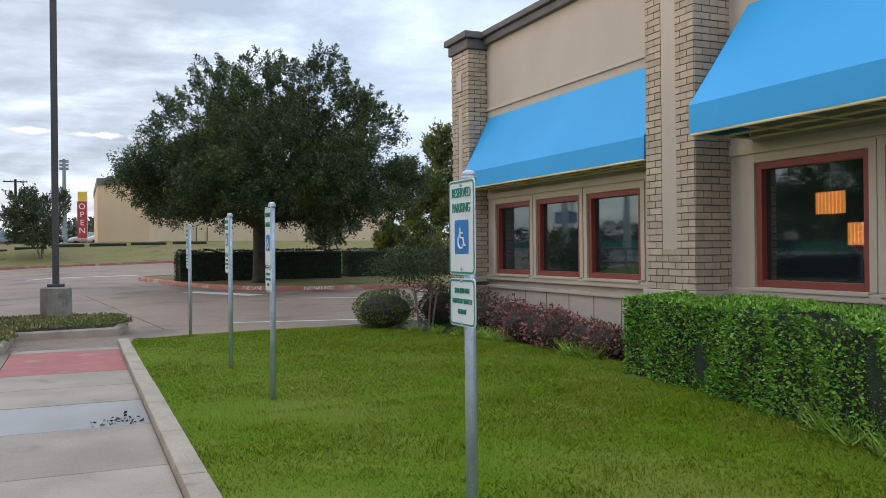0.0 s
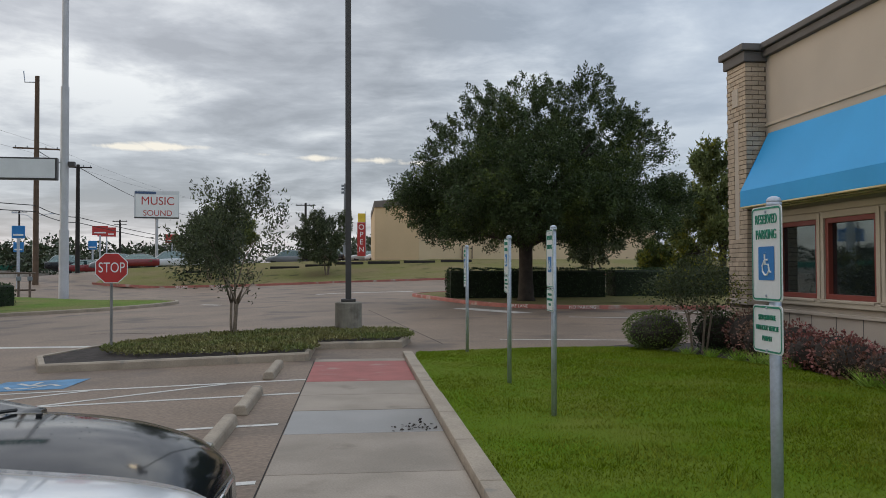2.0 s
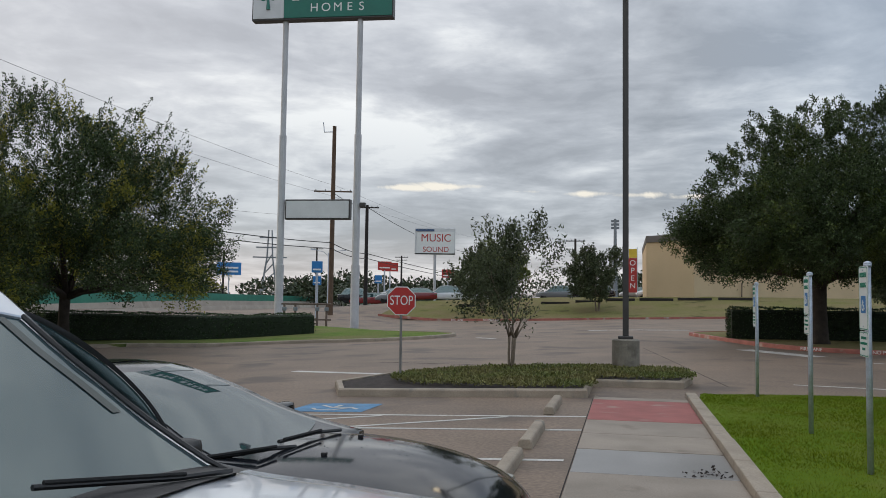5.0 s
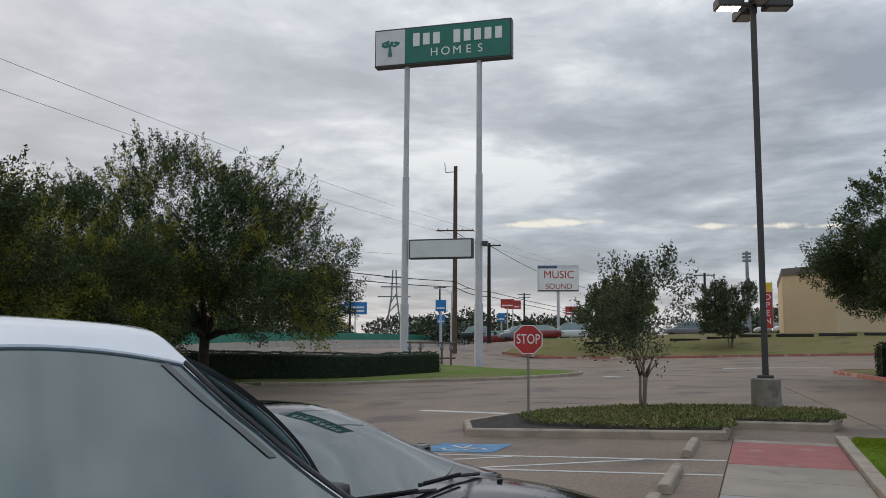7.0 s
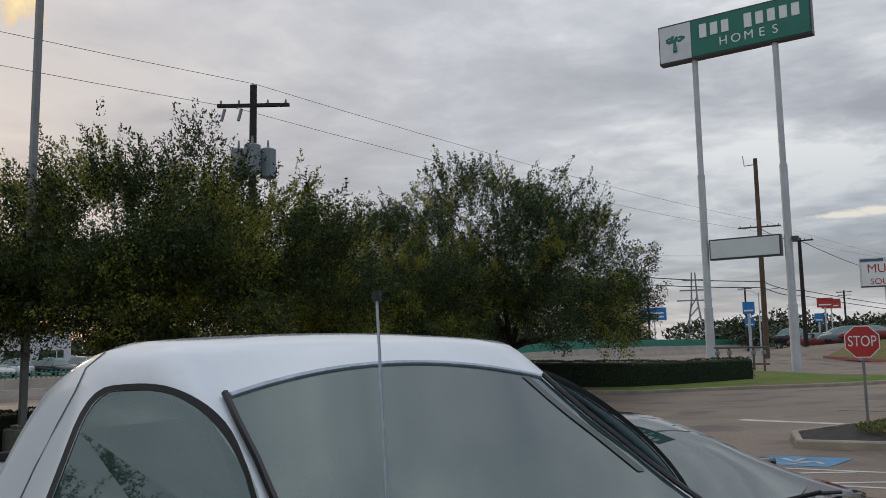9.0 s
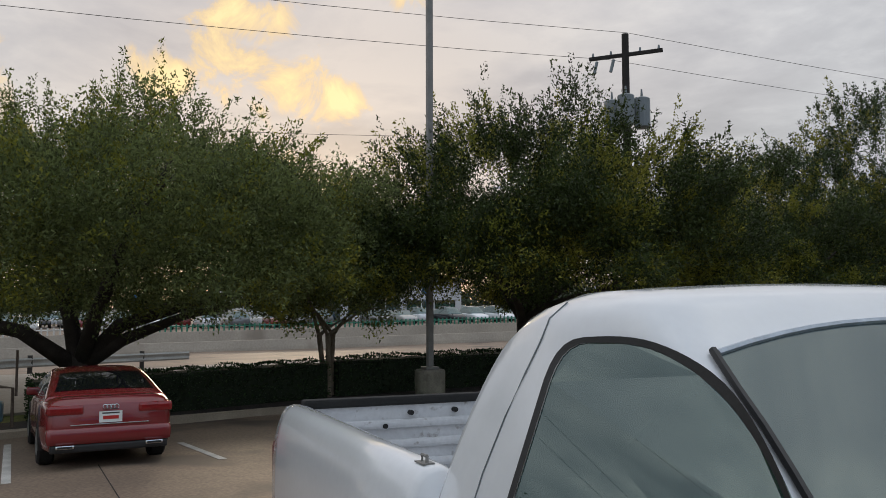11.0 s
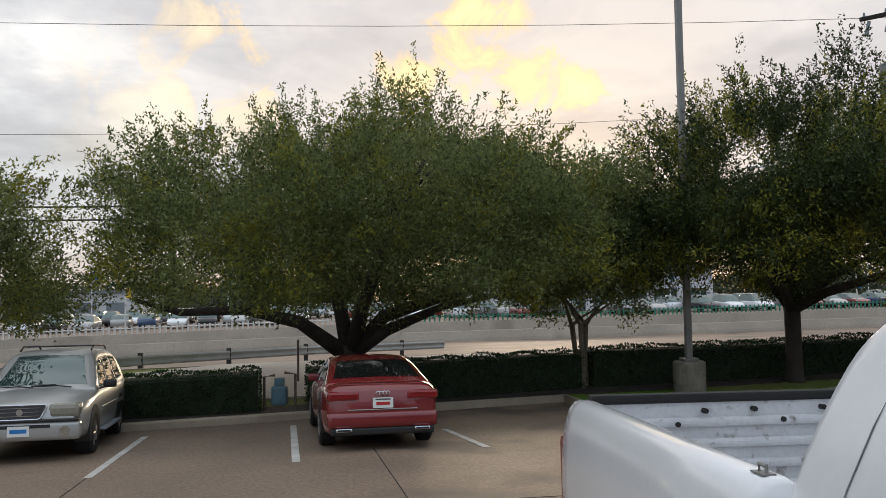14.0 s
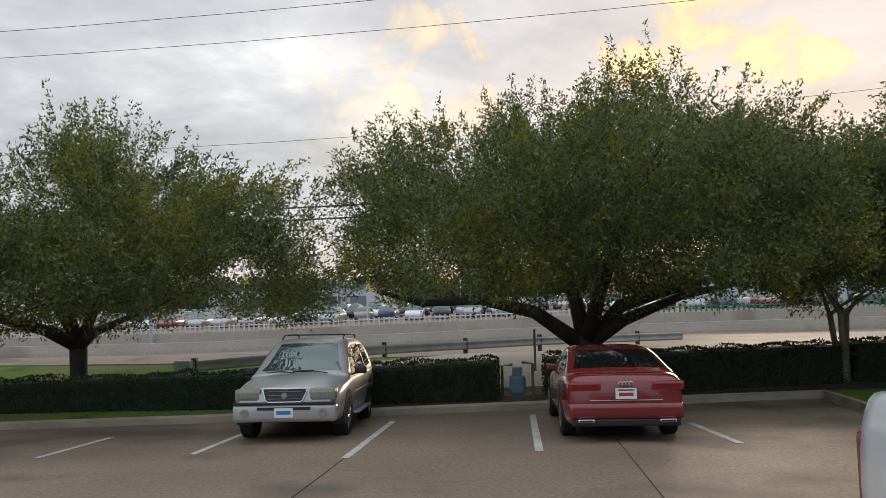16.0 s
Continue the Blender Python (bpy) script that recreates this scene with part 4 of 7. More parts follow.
stripe("road_marking", [(2.6, 18.6), (5.6, 18.0)], 0.1)
for p, q in (((-6.6, 37.5), (-7.6, 38.6)), ((-9.5, 21), (-5.5, 19.6))):
    stripe("road_marking", [p, q], 0.3)


def wheel_stop(x, y0, y1):
    bm = prism(bmesh.new(), [(-0.09, 0), (0.09, 0), (0.075, 0.10), (0.05, 0.125), (-0.05, 0.125), (-0.075, 0.10)],
               lambda u, v: (x + u, y0, gz(x, y0) + v - 0.005), lambda u, v: (x + u, y1, gz(x, y0) + v - 0.005))
    bmesh.ops.bevel(bm, geom=bm.edges[:], offset=0.012, segments=1, affect="EDGES")
    tagged(part("wheel_stop", bm, KERB), "weathered precast concrete wheel stop on the lot", "wheel stop", "wheel stops")


for x, a, b in ((-2.0, 12.85, 14.6), (-2.0, 9.65, 11.35), (-2.03, 7.4, 9.1), (-2.05, 3.6, 5.2)):
    wheel_stop(x, a, b)

# planted island with the lamp post and the stop sign
ISLE = [(-6.3, 15.35), (-4.0, 15.22), (-1.5, 15.15), (-1.47, 16.95), (0.3, 17.1), (0.55, 18.2), (0.1, 19.4), (-1.8, 20.2), (-4.3, 20.0), (-6.3, 18.8), (-6.95, 17.0)]
kerb_ring("kerb", ISLE, KERB, 0.16, 0.15)
tagged(part("planting_bed", slab([(x * 0.985 - 0.04, 17.5 + (y - 17.5) * 0.95) for x, y in ISLE], lambda x, y: gz(x, y) + 0.12, 0.15), MULCH_AND_CORE), "dark mulch in the kerbed island", "planting bed", kind="structure")
rng = np.random.default_rng(8)
COVER = smooth_loop([(-4.9, 16.1), (-3.2, 15.5), (-1.42, 15.3), (-1.38, 16.98), (0.35, 17.2), (0.55, 18.4), (0.1, 19.3), (-2.0, 19.9), (-4.0, 19.6), (-5.6, 18.3), (-5.7, 17.0)], 3)
cp = scatter(COVER, 26000, rng)
pts = np.array([(x, y, gz(x, y) + 0.15 + 0.13 * (0.6 + 0.4 * noise.noise((x * 1.5, y * 1.5, 0))) * rng.uniform(0.2, 1) ** 0.5) for x, y in cp])
tagged(link("groundcover", leaf_mesh("groundcover", pts, rng.normal(size=(len(pts), 3)) * 0.7 + np.array([0, 0, 0.7]), 0.07, 0.03, rng), JUNIPER), "low brownish-green groundcover on the island", "groundcover", kind="stuff")


# grass plots, far kerbs and verges
def plot(loop, m, label, lift=0.13, kerb_m=KERB, name="verge"):
    lp = smooth_loop(loop, 3)
    kerb_ring("kerb", lp, kerb_m, 0.16, 0.15, label="painted concrete kerb round the grass plot" if kerb_m is REDKERB else "")
    cx, cy = sum(p[0] for p in lp) / len(lp), sum(p[1] for p in lp) / len(lp)
    tagged(part(name, slab([(cx + (x - cx) * 0.985, cy + (y - cy) * 0.985) for x, y in lp], lambda x, y: gz(x, y) + lift, 0.2), m), label, "grass", kind="structure")
    return lp


oak_plot = plot([(2.4, 41.5), (2.5, 38.5), (4.4, 31.8), (6.6, 29.6), (9.5, 29.0), (14, 28.0), (22, 27.5), (26, 33), (24, 40), (12, 43.5), (6, 44)], DRYGRASS, "dry grass plot under the big oak", 0.13, REDKERB)
corner_plot = plot([(-9.2, 39.4), (-11.5, 36.6), (-16.5, 35.0), (-21.0, 31.0), (-23.0, 24.0), (-30, 24), (-34, 48), (-24, 52), (-14, 46), (-9.6, 42)], FARGRASS, "mown green grass corner by the road", 0.13, KERB)
row_plot = [(-17.5, -16), (-17.65, -8.0), (-18.25, -1.7), (-18.9, 1.5), (-19.6, 4.7), (-16.6, 4.75), (-16.5, 5.1), (-18.6, 9.5), (-20.6, 14.0), (-21.6, 24), (-31, 24), (-30, 8), (-27, -4), (-25.5, -10), (-26, -40), (-17.4, -40)]
kerb_ring("kerb", row_plot, KERB, 0.16, 0.15)
tagged(part("verge", slab([(x - 0.1, y) for x, y in row_plot], lambda x, y: gz(x, y) + 0.12, 0.25), FARGRASS), "grass verge between the lot and the frontage road", "grass", kind="structure")
front_road = slab([(-19.9, -5.0), (-20.35, -1.5), (-21.0, 2.2), (-21.6, 5.4), (-22.1, 9.5), (-22.9, 14.0), (-24.2, 23.8), (-31.0, 24.2), (-30.2, 8.0), (-27.2, -3.5), (-24.5, -6.5)], lambda x, y: gz(x, y) + 0.16, 0.2)
tagged(part("road", front_road, BARRIER), "pale concrete frontage road behind the hedge", "road", kind="structure")
bm = bmesh.new()
fk = [(-22, 70.8), (-16.4, 68.4), (-8, 65.6), (-3.8, 64.9), (7, 68.6), (30, 72), (60, 76)]
rows = []
for i in range(len(fk)):
    x, y = fk[i]
    row = []
    for j in range(14):
        yy = y + j * 2.2
        row.append(bm.verts.new((x, yy, gz(x, yy) + (0.14 if j else 0.02) + 0.05 * math.sin(x + j))))
    rows.append(row)
for a, b in zip(rows, rows[1:]):
    for j in range(13):
        bm.faces.new((a[j], b[j], b[j + 1], a[j + 1]))
tagged(part("verge", bm, DRYGRASS), "dry sloping grass bank across the drive", "grass", kind="structure")
bm = bmesh.new()
for (xa, ya), (xb, yb) in zip(fk, fk[1:]):
    prism(bm, [(0, -0.05), (0.2, -0.05), (0.2, 0.17), (0, 0.17)], lambda u, v: (xa, ya - u, gz(xa, ya) + v), lambda u, v: (xb, yb - u, gz(xb, yb) + v))
tagged(part("kerb", bm, REDKERB), "faded red fire-lane kerb across the drive", "kerb", kind="structure")


for x, y, yaw, w, sz in ((5.3, 30.35, -32, "FIRE LANE", 0.16), (7.4, 29.2, -14, "NO PARKING", 0.16), (-14.2, 67.3, -18, "FIRE LANE", 0.25), (-11.2, 66.3, -18, "NO PARKING", 0.25), (9.5, 68.7, 8, "FIRE LANE", 0.25), (13.0, 69.2, 8, "NO PARKING", 0.25)):
    ob = text_mesh("kerb_lettering", w, sz, SIGNWHITE, None, pose(x, y - 0.24, gz(x, y) + 0.09, 90, 0, yaw))
    tagged(ob, "white stencilled fire lane words on the kerb", "lettering", kind="structure")


def timber(x, y, l, yaw):
    """A dark old sleeper lying on the grass bank."""
    bm = B(-l / 2, l / 2, -0.12, 0.12, 0, 0.24, bevel=0.03)
    ob = part("landscape_timber", bm, BLACKPOLE)
    ob.matrix_basis = pose(x, y, gz(x, y) + 0.08, 0, 0, yaw)
    tagged(ob, "dark weathered timber laid on the grass bank", "timber", "landscape timbers")


for x, y, l, yaw in ((-14.6, 76.0, 2.4, 4), (-7.0, 76.5, 2.6, -3), (-4.0, 77.0, 2.4, 5), (-1.2, 78.0, 2.6, 9), (2.0, 78.4, 3.0, 2), (5.4, 79.0, 3.0, 6), (9.0, 79.6, 3.0, 4)):
    timber(x, y, l, yaw)
rng = np.random.default_rng(9)
n = 40
lp = np.stack([rng.normal(-0.03, 0.13, n), rng.normal(8.54, 0.16, n), np.full(n, 0.019)], 1)
tagged(link("leaf_litter", leaf_mesh("leaf_litter", lp, rng.normal(size=(n, 3)) * np.array([1, 1, 0.12]) + np.array([0, 0, 0.08]), 0.05, 0.025, rng), MULCH_AND_CORE), "dark wet fallen leaves on the walk", "leaves", kind="stuff")
bed = slab([(-17.75, -16), (-17.9, -8.0), (-18.5, -1.7), (-19.15, 1.5), (-19.75, 4.6), (-19.7, 5.5), (-20.3, 9.5), (-21.1, 14.0), (-21.9, 23.5), (-23.6, 23.5), (-22.2, 14.0), (-21.4, 9.5), (-20.9, 5.4), (-20.15, 2.2), (-19.5, -1.65), (-18.95, -7.0), (-18.8, -16)],
           lambda x, y: gz(x, y) + 0.135, 0.1)
tagged(part("planting_bed", bed, MULCH_AND_CORE), "dark mulched strip under the clipped hedge", "planting bed", kind="structure")


# ---- restaurant ----
XW, XP = 7.27, 6.70
Y_END = -7.0
rest = empty("restaurant", pose(0, 0, 0), "tan stucco restaurant with buff brick piers and blue awnings", "building")
WINS = [(13.45, 14.83, 1.13, 2.50), (11.79, 13.22, 1.13, 2.50), (10.14, 11.56, 1.13, 2.50), (6.23, 7.85, 1.12, 2.64), (4.30, 6.02, 1.12, 2.64), (2.30, 4.05, 1.12, 2.64)]
bm = bmesh.new()
ys = sorted({Y_END, 16.0, *[w[0] for w in WINS], *[w[1] for w in WINS]})
for a, b in zip(ys, ys[1:]):
    w = next((w for w in WINS if w[0] <= a and b <= w[1]), None)
    if w:
        box(bm, XW, XW + 0.25, a, b, -0.2, w[2])
        box(bm, XW, XW + 0.25, a, b, w[3], 5.9)
    else:
        box(bm, XW, XW + 0.25, a, b, -0.2, 5.9)
bmesh.ops.remove_doubles(bm, verts=bm.verts, dist=0.001)
part("wall", bm, STUCCO, rest)
for q in ((XW + 0.25, 18.0, 15.75, 16.0), (17.75, 18.0, Y_END, 15.75), (XW + 0.25, 17.75, Y_END, Y_END + 0.25)):
    part("wall", B(*q, -0.2, 5.9), STUCCO, rest)
part("roof", B(XW + 0.25, 17.75, Y_END + 0.25, 15.75, 5.2, 5.4), DARKCAP, rest)
# cornice in two steps, with blocks over the corner pier
bm = B(XW - 0.10, XW + 0.30, Y_END, 15.15, 5.74, 5.88, bevel=0.02)
box(bm, XW - 0.17, XW + 0.34, Y_END, 15.15, 5.885, 6.0, bevel=0.02)
part("cornice", bm, DARKCAP, rest)
bm = B(6.80, 7.4, 15.13, 16.06, 5.66, 5.86, bevel=0.02)
box(bm, 6.73, 7.45, 15.06, 16.13, 5.865, 6.0, bevel=0.02)
part("cornice", bm, DARKCAP, rest)
part("ledge", B(XW - 0.035, XW, 9.26, 15.18, 4.40, 4.46, bevel=0.01), TRIMTAN, rest)
part("ledge", B(XW - 0.035, XW, Y_END, 8.27, 4.80, 4.86, bevel=0.01), TRIMTAN, rest)
for a, b in ((9.26, 15.18), (Y_END, 8.27)):
    part("sill_band", B(XW - 0.07, XW, a, b, 1.0, 1.10, bevel=0.015), TRIMTAN, rest)
    part("dado_rail", B(XW - 0.045, XW, a, b, 0.84, 0.90, bevel=0.01), STUCCO, rest)
    part("head_band", B(XW - 0.03, XW, a, b, 2.62 if a > 0 else 2.76, 2.74 if a > 0 else 2.90, bevel=0.01), TRIMTAN, rest)
y = 9.9
while y < 15.1:
    part("panel_joint", B(XW - 0.006, XW, y, y + 0.012, 0.06, 0.84), DARKCAP, rest)
    y += 0.75
for i, (a, b, z0, z1) in enumerate(WINS):
    win = empty("window", pose(XW, a, z0), "dark restaurant window in a red frame", "window")
    win.parent = rest
    del win["category"]
    w, h = b - a, z1 - z0
    fr = bmesh.new()
    for q in ((0, 0.085, 0, h), (w - 0.085, w, 0, h), (0.085, w - 0.085, 0, 0.085), (0.085, w - 0.085, h - 0.085, h)):
        box(fr, 0.01, 0.16, q[0], q[1], q[2], q[3], bevel=0.008)
    part("window_frame", fr, REDFRAME, win)
    p = part("pane", B(0.09, 0.10, 0.08, w - 0.08, 0.08, h - 0.08), PANE, win)
    p.visible_shadow = False
    part("window_sill", B(-0.09, 0.02, -0.04, w + 0.04, -0.05, -0.003, bevel=0.012), TRIMTAN, win)
    for q in ((-0.10, -0.004, -0.0, h + 0.1), (w + 0.004, w + 0.10, 0.0, h + 0.1), (-0.004, w + 0.004, h + 0.004, h + 0.1)):
        part("casing", B(-0.022, 0.0, q[0], q[1], q[2], q[3], bevel=0.006), TRIMTAN, win)
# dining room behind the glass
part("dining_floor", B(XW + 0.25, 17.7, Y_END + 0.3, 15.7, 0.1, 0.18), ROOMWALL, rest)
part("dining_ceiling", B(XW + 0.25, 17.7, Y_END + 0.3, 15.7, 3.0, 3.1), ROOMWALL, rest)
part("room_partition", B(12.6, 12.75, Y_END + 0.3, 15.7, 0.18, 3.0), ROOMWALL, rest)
for k in range(8):
    yy = -1.0 + k * 2.0
    bm = B(XW + 0.7, XW + 1.9, yy, yy + 0.14, 0.18, 1.25, bevel=0.04)
    box(bm, XW + 0.7, XW + 1.9, yy + 0.14, yy + 0.55, 0.18, 0.62, bevel=0.04)
    tagged(part("booth_bench", bm, ROOMRED), "dark red upholstered booth bench by the window", "bench", "booth benches")
    bm = B(XW + 0.75, XW + 1.8, yy + 0.85, yy + 1.5, 0.86, 0.90, bevel=0.01)
    tube(bm, [(XW + 1.2, yy + 1.15, 0.18), (XW + 1.2, yy + 1.15, 0.86)], 0.04)
    tagged(part("dining_table", bm, BRONZE), "dark dining table on one leg by the window", "table", "dining tables")
    tagged(part("menu_stand", B(XW + 0.80, XW + 0.84, yy + 1.05, yy + 1.25, 0.905, 1.06), SIGNWHITE), "small white menu card standing on the table", "menu card", "menu cards")


def pendant(x, y, z):
    root = empty("pendant_lamp", pose(x, y, z), "amber glass pendant lamp hanging over a table", "lamp", "pendant lamps")
    bm = bmesh.new()
    for k in range(8):
        box(bm, -0.02, 0.02, -0.22 + k * 0.06, -0.18 + k * 0.06, 0, 0.30)
    part("shade", bm, LANTERN, root)
    part("rod", T([(0, 0, 0.30), (0, 0, 3.0 - z)], 0.012, 6), BRONZE, root)


for x, y, z in ((9.0, 8.26, 2.05), (9.05, 7.78, 1.62), (9.2, 3.0, 2.0)):
    pendant(x, y, z)


# ---- brick piers ----
BRICK_H, BRICK_L, JOINT = 0.076, 0.245, 0.014
brick_data = {}


def brick_mesh(l, d, joined=False):
    key = (round(l, 3), round(d, 3))
    if key not in brick_data:
        bm = B(-l / 2, l / 2, 0, d, 0, BRICK_H, bevel=0.0)
        me = bpy.data.meshes.new("brick")
        bmesh.ops.recalc_face_normals(bm, faces=bm.faces)
        bm.to_mesh(me)
        bm.free()
        me.materials.append(BRICK)
        brick_data[key] = me
    return brick_data[key]


def brick_face(parent, a, b, nrm, z0, z1, hole=None, budget=None, rest_bm=None):
    """Courses of bricks on an upright face from plan point a to b; hole: (s0, s1, z0, z1) left free."""
    a, b = Vector(a), Vector(b)
    L = (b - a).length
    d = (b - a) / L
    yaw = math.degrees(math.atan2(d.y, d.x))
    course, z = 0, z0
    while z + BRICK_H <= z1 + 0.001:
        s = -(BRICK_L + JOINT) / 2 if course % 2 else 0.0
        while s < L:
            s0, s1 = max(0.0, s), min(L, s + BRICK_L)
            spans = [(s0, s1)]
            if hole and hole[2] - 0.02 < z < hole[3]:
                spans = [(s0, min(s1, hole[0])), (max(s0, hole[1]), s1)]
            for p, q in spans:
                if q - p > 0.035:
                    c = a + d * ((p + q) / 2)
                    out = 0.012 + 0.004 * noise.noise((c.x * 9, c.y * 9, z * 9))
                    mw = pose(c.x + nrm[0] * (out - 0.02), c.y + nrm[1] * (out - 0.02), z, 0, 0, yaw)
                    if budget[0] > 0:
                        budget[0] -= 1
                        ob = new("brick", brick_mesh(q - p, 0.02 if Vector((-d.y, d.x)).dot(Vector(nrm)) > 0 else -0.02))
                        ob.parent = parent
                        ob.matrix_basis = mw
                    else:
                        dd = 0.02 if Vector((-d.y, d.x)).dot(Vector(nrm)) > 0 else -0.02
                        l = q - p
                        vs = [rest_bm.verts.new(mw @ Vector(v)) for v in ((-l / 2, 0, 0), (l / 2, 0, 0), (l / 2, dd, 0), (-l / 2, dd, 0), (-l / 2, 0, BRICK_H), (l / 2, 0, BRICK_H), (l / 2, dd, BRICK_H), (-l / 2, dd, BRICK_H))]
                        for f in ((0, 1, 2, 3), (4, 5, 6, 7), (0, 1, 5, 4), (1, 2, 6, 5), (2, 3, 7, 6), (3, 0, 4, 7)):
                            rest_bm.faces.new([vs[i] for i in f])
            s += BRICK_L + JOINT
        z += BRICK_H + JOINT
        course += 1


def pier(x0, y0, y1, ztop, hole, budget, niche=None):
    """A brick pier standing out from the wall: mortar core, bricks, stucco panel, stone band."""
    core = bmesh.new()
    box(core, x0, XW - 0.002, y0, y1, -0.2, ztop)
    pr = part("pier", core, MORTAR, rest, "buff brick pier with a stucco panel")
    rb = bmesh.new()
    bud = [budget]
    w = y1 - y0
    hs = ((w * hole[0], w * hole[1], hole[2], hole[3]) if hole else None)
    for z0, z1 in ((0.95 + 0.12, ztop), (0.0, 0.95)):
        h = (hs[0], hs[1], hs[2], hs[3]) if hs and z0 > 0.5 else None
        brick_face(pr, (x0, y0), (x0, y1), (-1, 0), z0, z1, h, bud, rb)
        brick_face(pr, (x0, y0), (XW, y0), (0, -1), z0, z1, None, bud, rb)
    if len(rb.faces):
        tagged(part("brickwork", rb, BRICKI, pr), kind="stuff")
    else:
        rb.free()
    part("stone_band", B(x0 - 0.05, XW + 0.02, y0 - 0.05, y1 + 0.05, 0.955, 1.06, bevel=0.015), STUCCO, pr)
    if hole:
        part("stucco_panel", B(x0 - 0.004, x0, y0 + w * hole[0], y0 + w * hole[1], hole[2], hole[3]), STUCCO, pr)
    if niche:
        part("tile", B(x0 - 0.03, x0, y0 + w * niche[0], y0 + w * niche[1], niche[2], niche[3], bevel=0.005), STUCCO, pr)
    return pr


# ---- awnings ----
def awning(y0, y1, xf, zt, zf, zb, label):
    root = empty("awning", pose(0, 0, 0), label, "awning", "awnings")
    xw = XW - 0.01
    bm = bmesh.new()
    n = 24
    for i in range(n):
        a, b = y0 + (y1 - y0) * i / n, y0 + (y1 - y0) * (i + 1) / n
        for k in range(8):
            f0, f1 = k / 8, (k + 1) / 8

            def P(f, y):
                s = 0.012 * math.sin(math.pi * f) * (1 + 0.5 * math.sin(y * 3.1))
                return (xw + (xf - xw) * f + s * 0.4, y, zt + (zf - zt) * f - s)
            bm.faces.new([bm.verts.new(P(*q)) for q in ((f0, a), (f1, a), (f1, b), (f0, b))])
    bmesh.ops.remove_doubles(bm, verts=bm.verts, dist=0.001)
    part("canopy", bm, AWNING, root, smooth=True)
    bm = bmesh.new()
    for i in range(n):
        a, b = y0 + (y1 - y0) * i / n, y0 + (y1 - y0) * (i + 1) / n
        bm.faces.new([bm.verts.new(q) for q in ((xf, a, zf), (xf + 0.005 * math.sin(a * 4), a, zb), (xf + 0.005 * math.sin(b * 4), b, zb), (xf, b, zf))])
    bmesh.ops.remove_doubles(bm, verts=bm.verts, dist=0.001)
    part("valance", bm, AWNING, root)
    for yy in (y0, y1):
        bm = bmesh.new()
        bm.faces.new([bm.verts.new(q) for q in ((xw, yy, zt), (xf, yy, zf), (xf, yy, zb), (xw, yy, zb))])
        part("end_cloth", bm, AWNING, root)
    for xx in (xf + 0.02, xw - 0.03):
        part("rail", T([(xx, y0 + 0.01, zb - 0.012), (xx, y1 - 0.01, zb - 0.012)], 0.02, 8), AWNFRAME, root)
    k = int((y1 - y0) / 0.85) + 1
    for i in range(k + 1):
        yy = y0 + 0.02 + (y1 - y0 - 0.04) * i / k
        part("bracket", T([(xf + 0.02, yy, zb - 0.012), (xw - 0.03, yy, zb - 0.012)], 0.018, 8), AWNFRAME, root)
        part("rafter", T([(xf + 0.03, yy, zb - 0.01), (xf + 0.05, yy, zf - 0.06), (xw - 0.03, yy, zt - 0.10)], 0.014, 8), AWNFRAME, root)
    part("inner_rail", T([((xf + xw) / 2, y0 + 0.01, zb - 0.012), ((xf + xw) / 2, y1 - 0.01, zb - 0.012)], 0.018, 8), AWNFRAME, root)


awning(9.28, 15.10, XP - 0.02, 4.26, 3.13, 2.83, "bright blue cloth awning over three windows")
awning(-4.0, 7.93, 6.32, 4.62, 3.31, 2.97, "large bright blue cloth awning over the dining windows")


# ---- posts and signs ----
def text_on(parent, words, size, m, u, v, off, stretch=1.0, name="lettering"):
    """Lettering on a plate that faces -x; u runs along +... from the reader's left."""
    return text_mesh(name, words, size, m, parent, Matrix.Translation((-off, -u, v)) @ pose(0, 0, 0, 90, 0, -90), stretch=stretch)


def rr(w, h, r, n=4):
    return rounded([(-w / 2, -h / 2), (w / 2, -h / 2), (w / 2, h / 2), (-w / 2, h / 2)], r, n)


def ring_border(bm, w, h, r, t, off0, off1):
    o, i = rr(w, h, r), rr(w - 2 * t, h - 2 * t, max(0.005, r - t))
    k = len(o)
    for f in (off0,):
        a = [bm.verts.new((-f, -p[0], p[1])) for p in o]
        b = [bm.verts.new((-f, -p[0], p[1])) for p in i]
        for j in range(k):
            bm.faces.new((a[j], a[(j + 1) % k], b[(j + 1) % k], b[j]))
    return bm


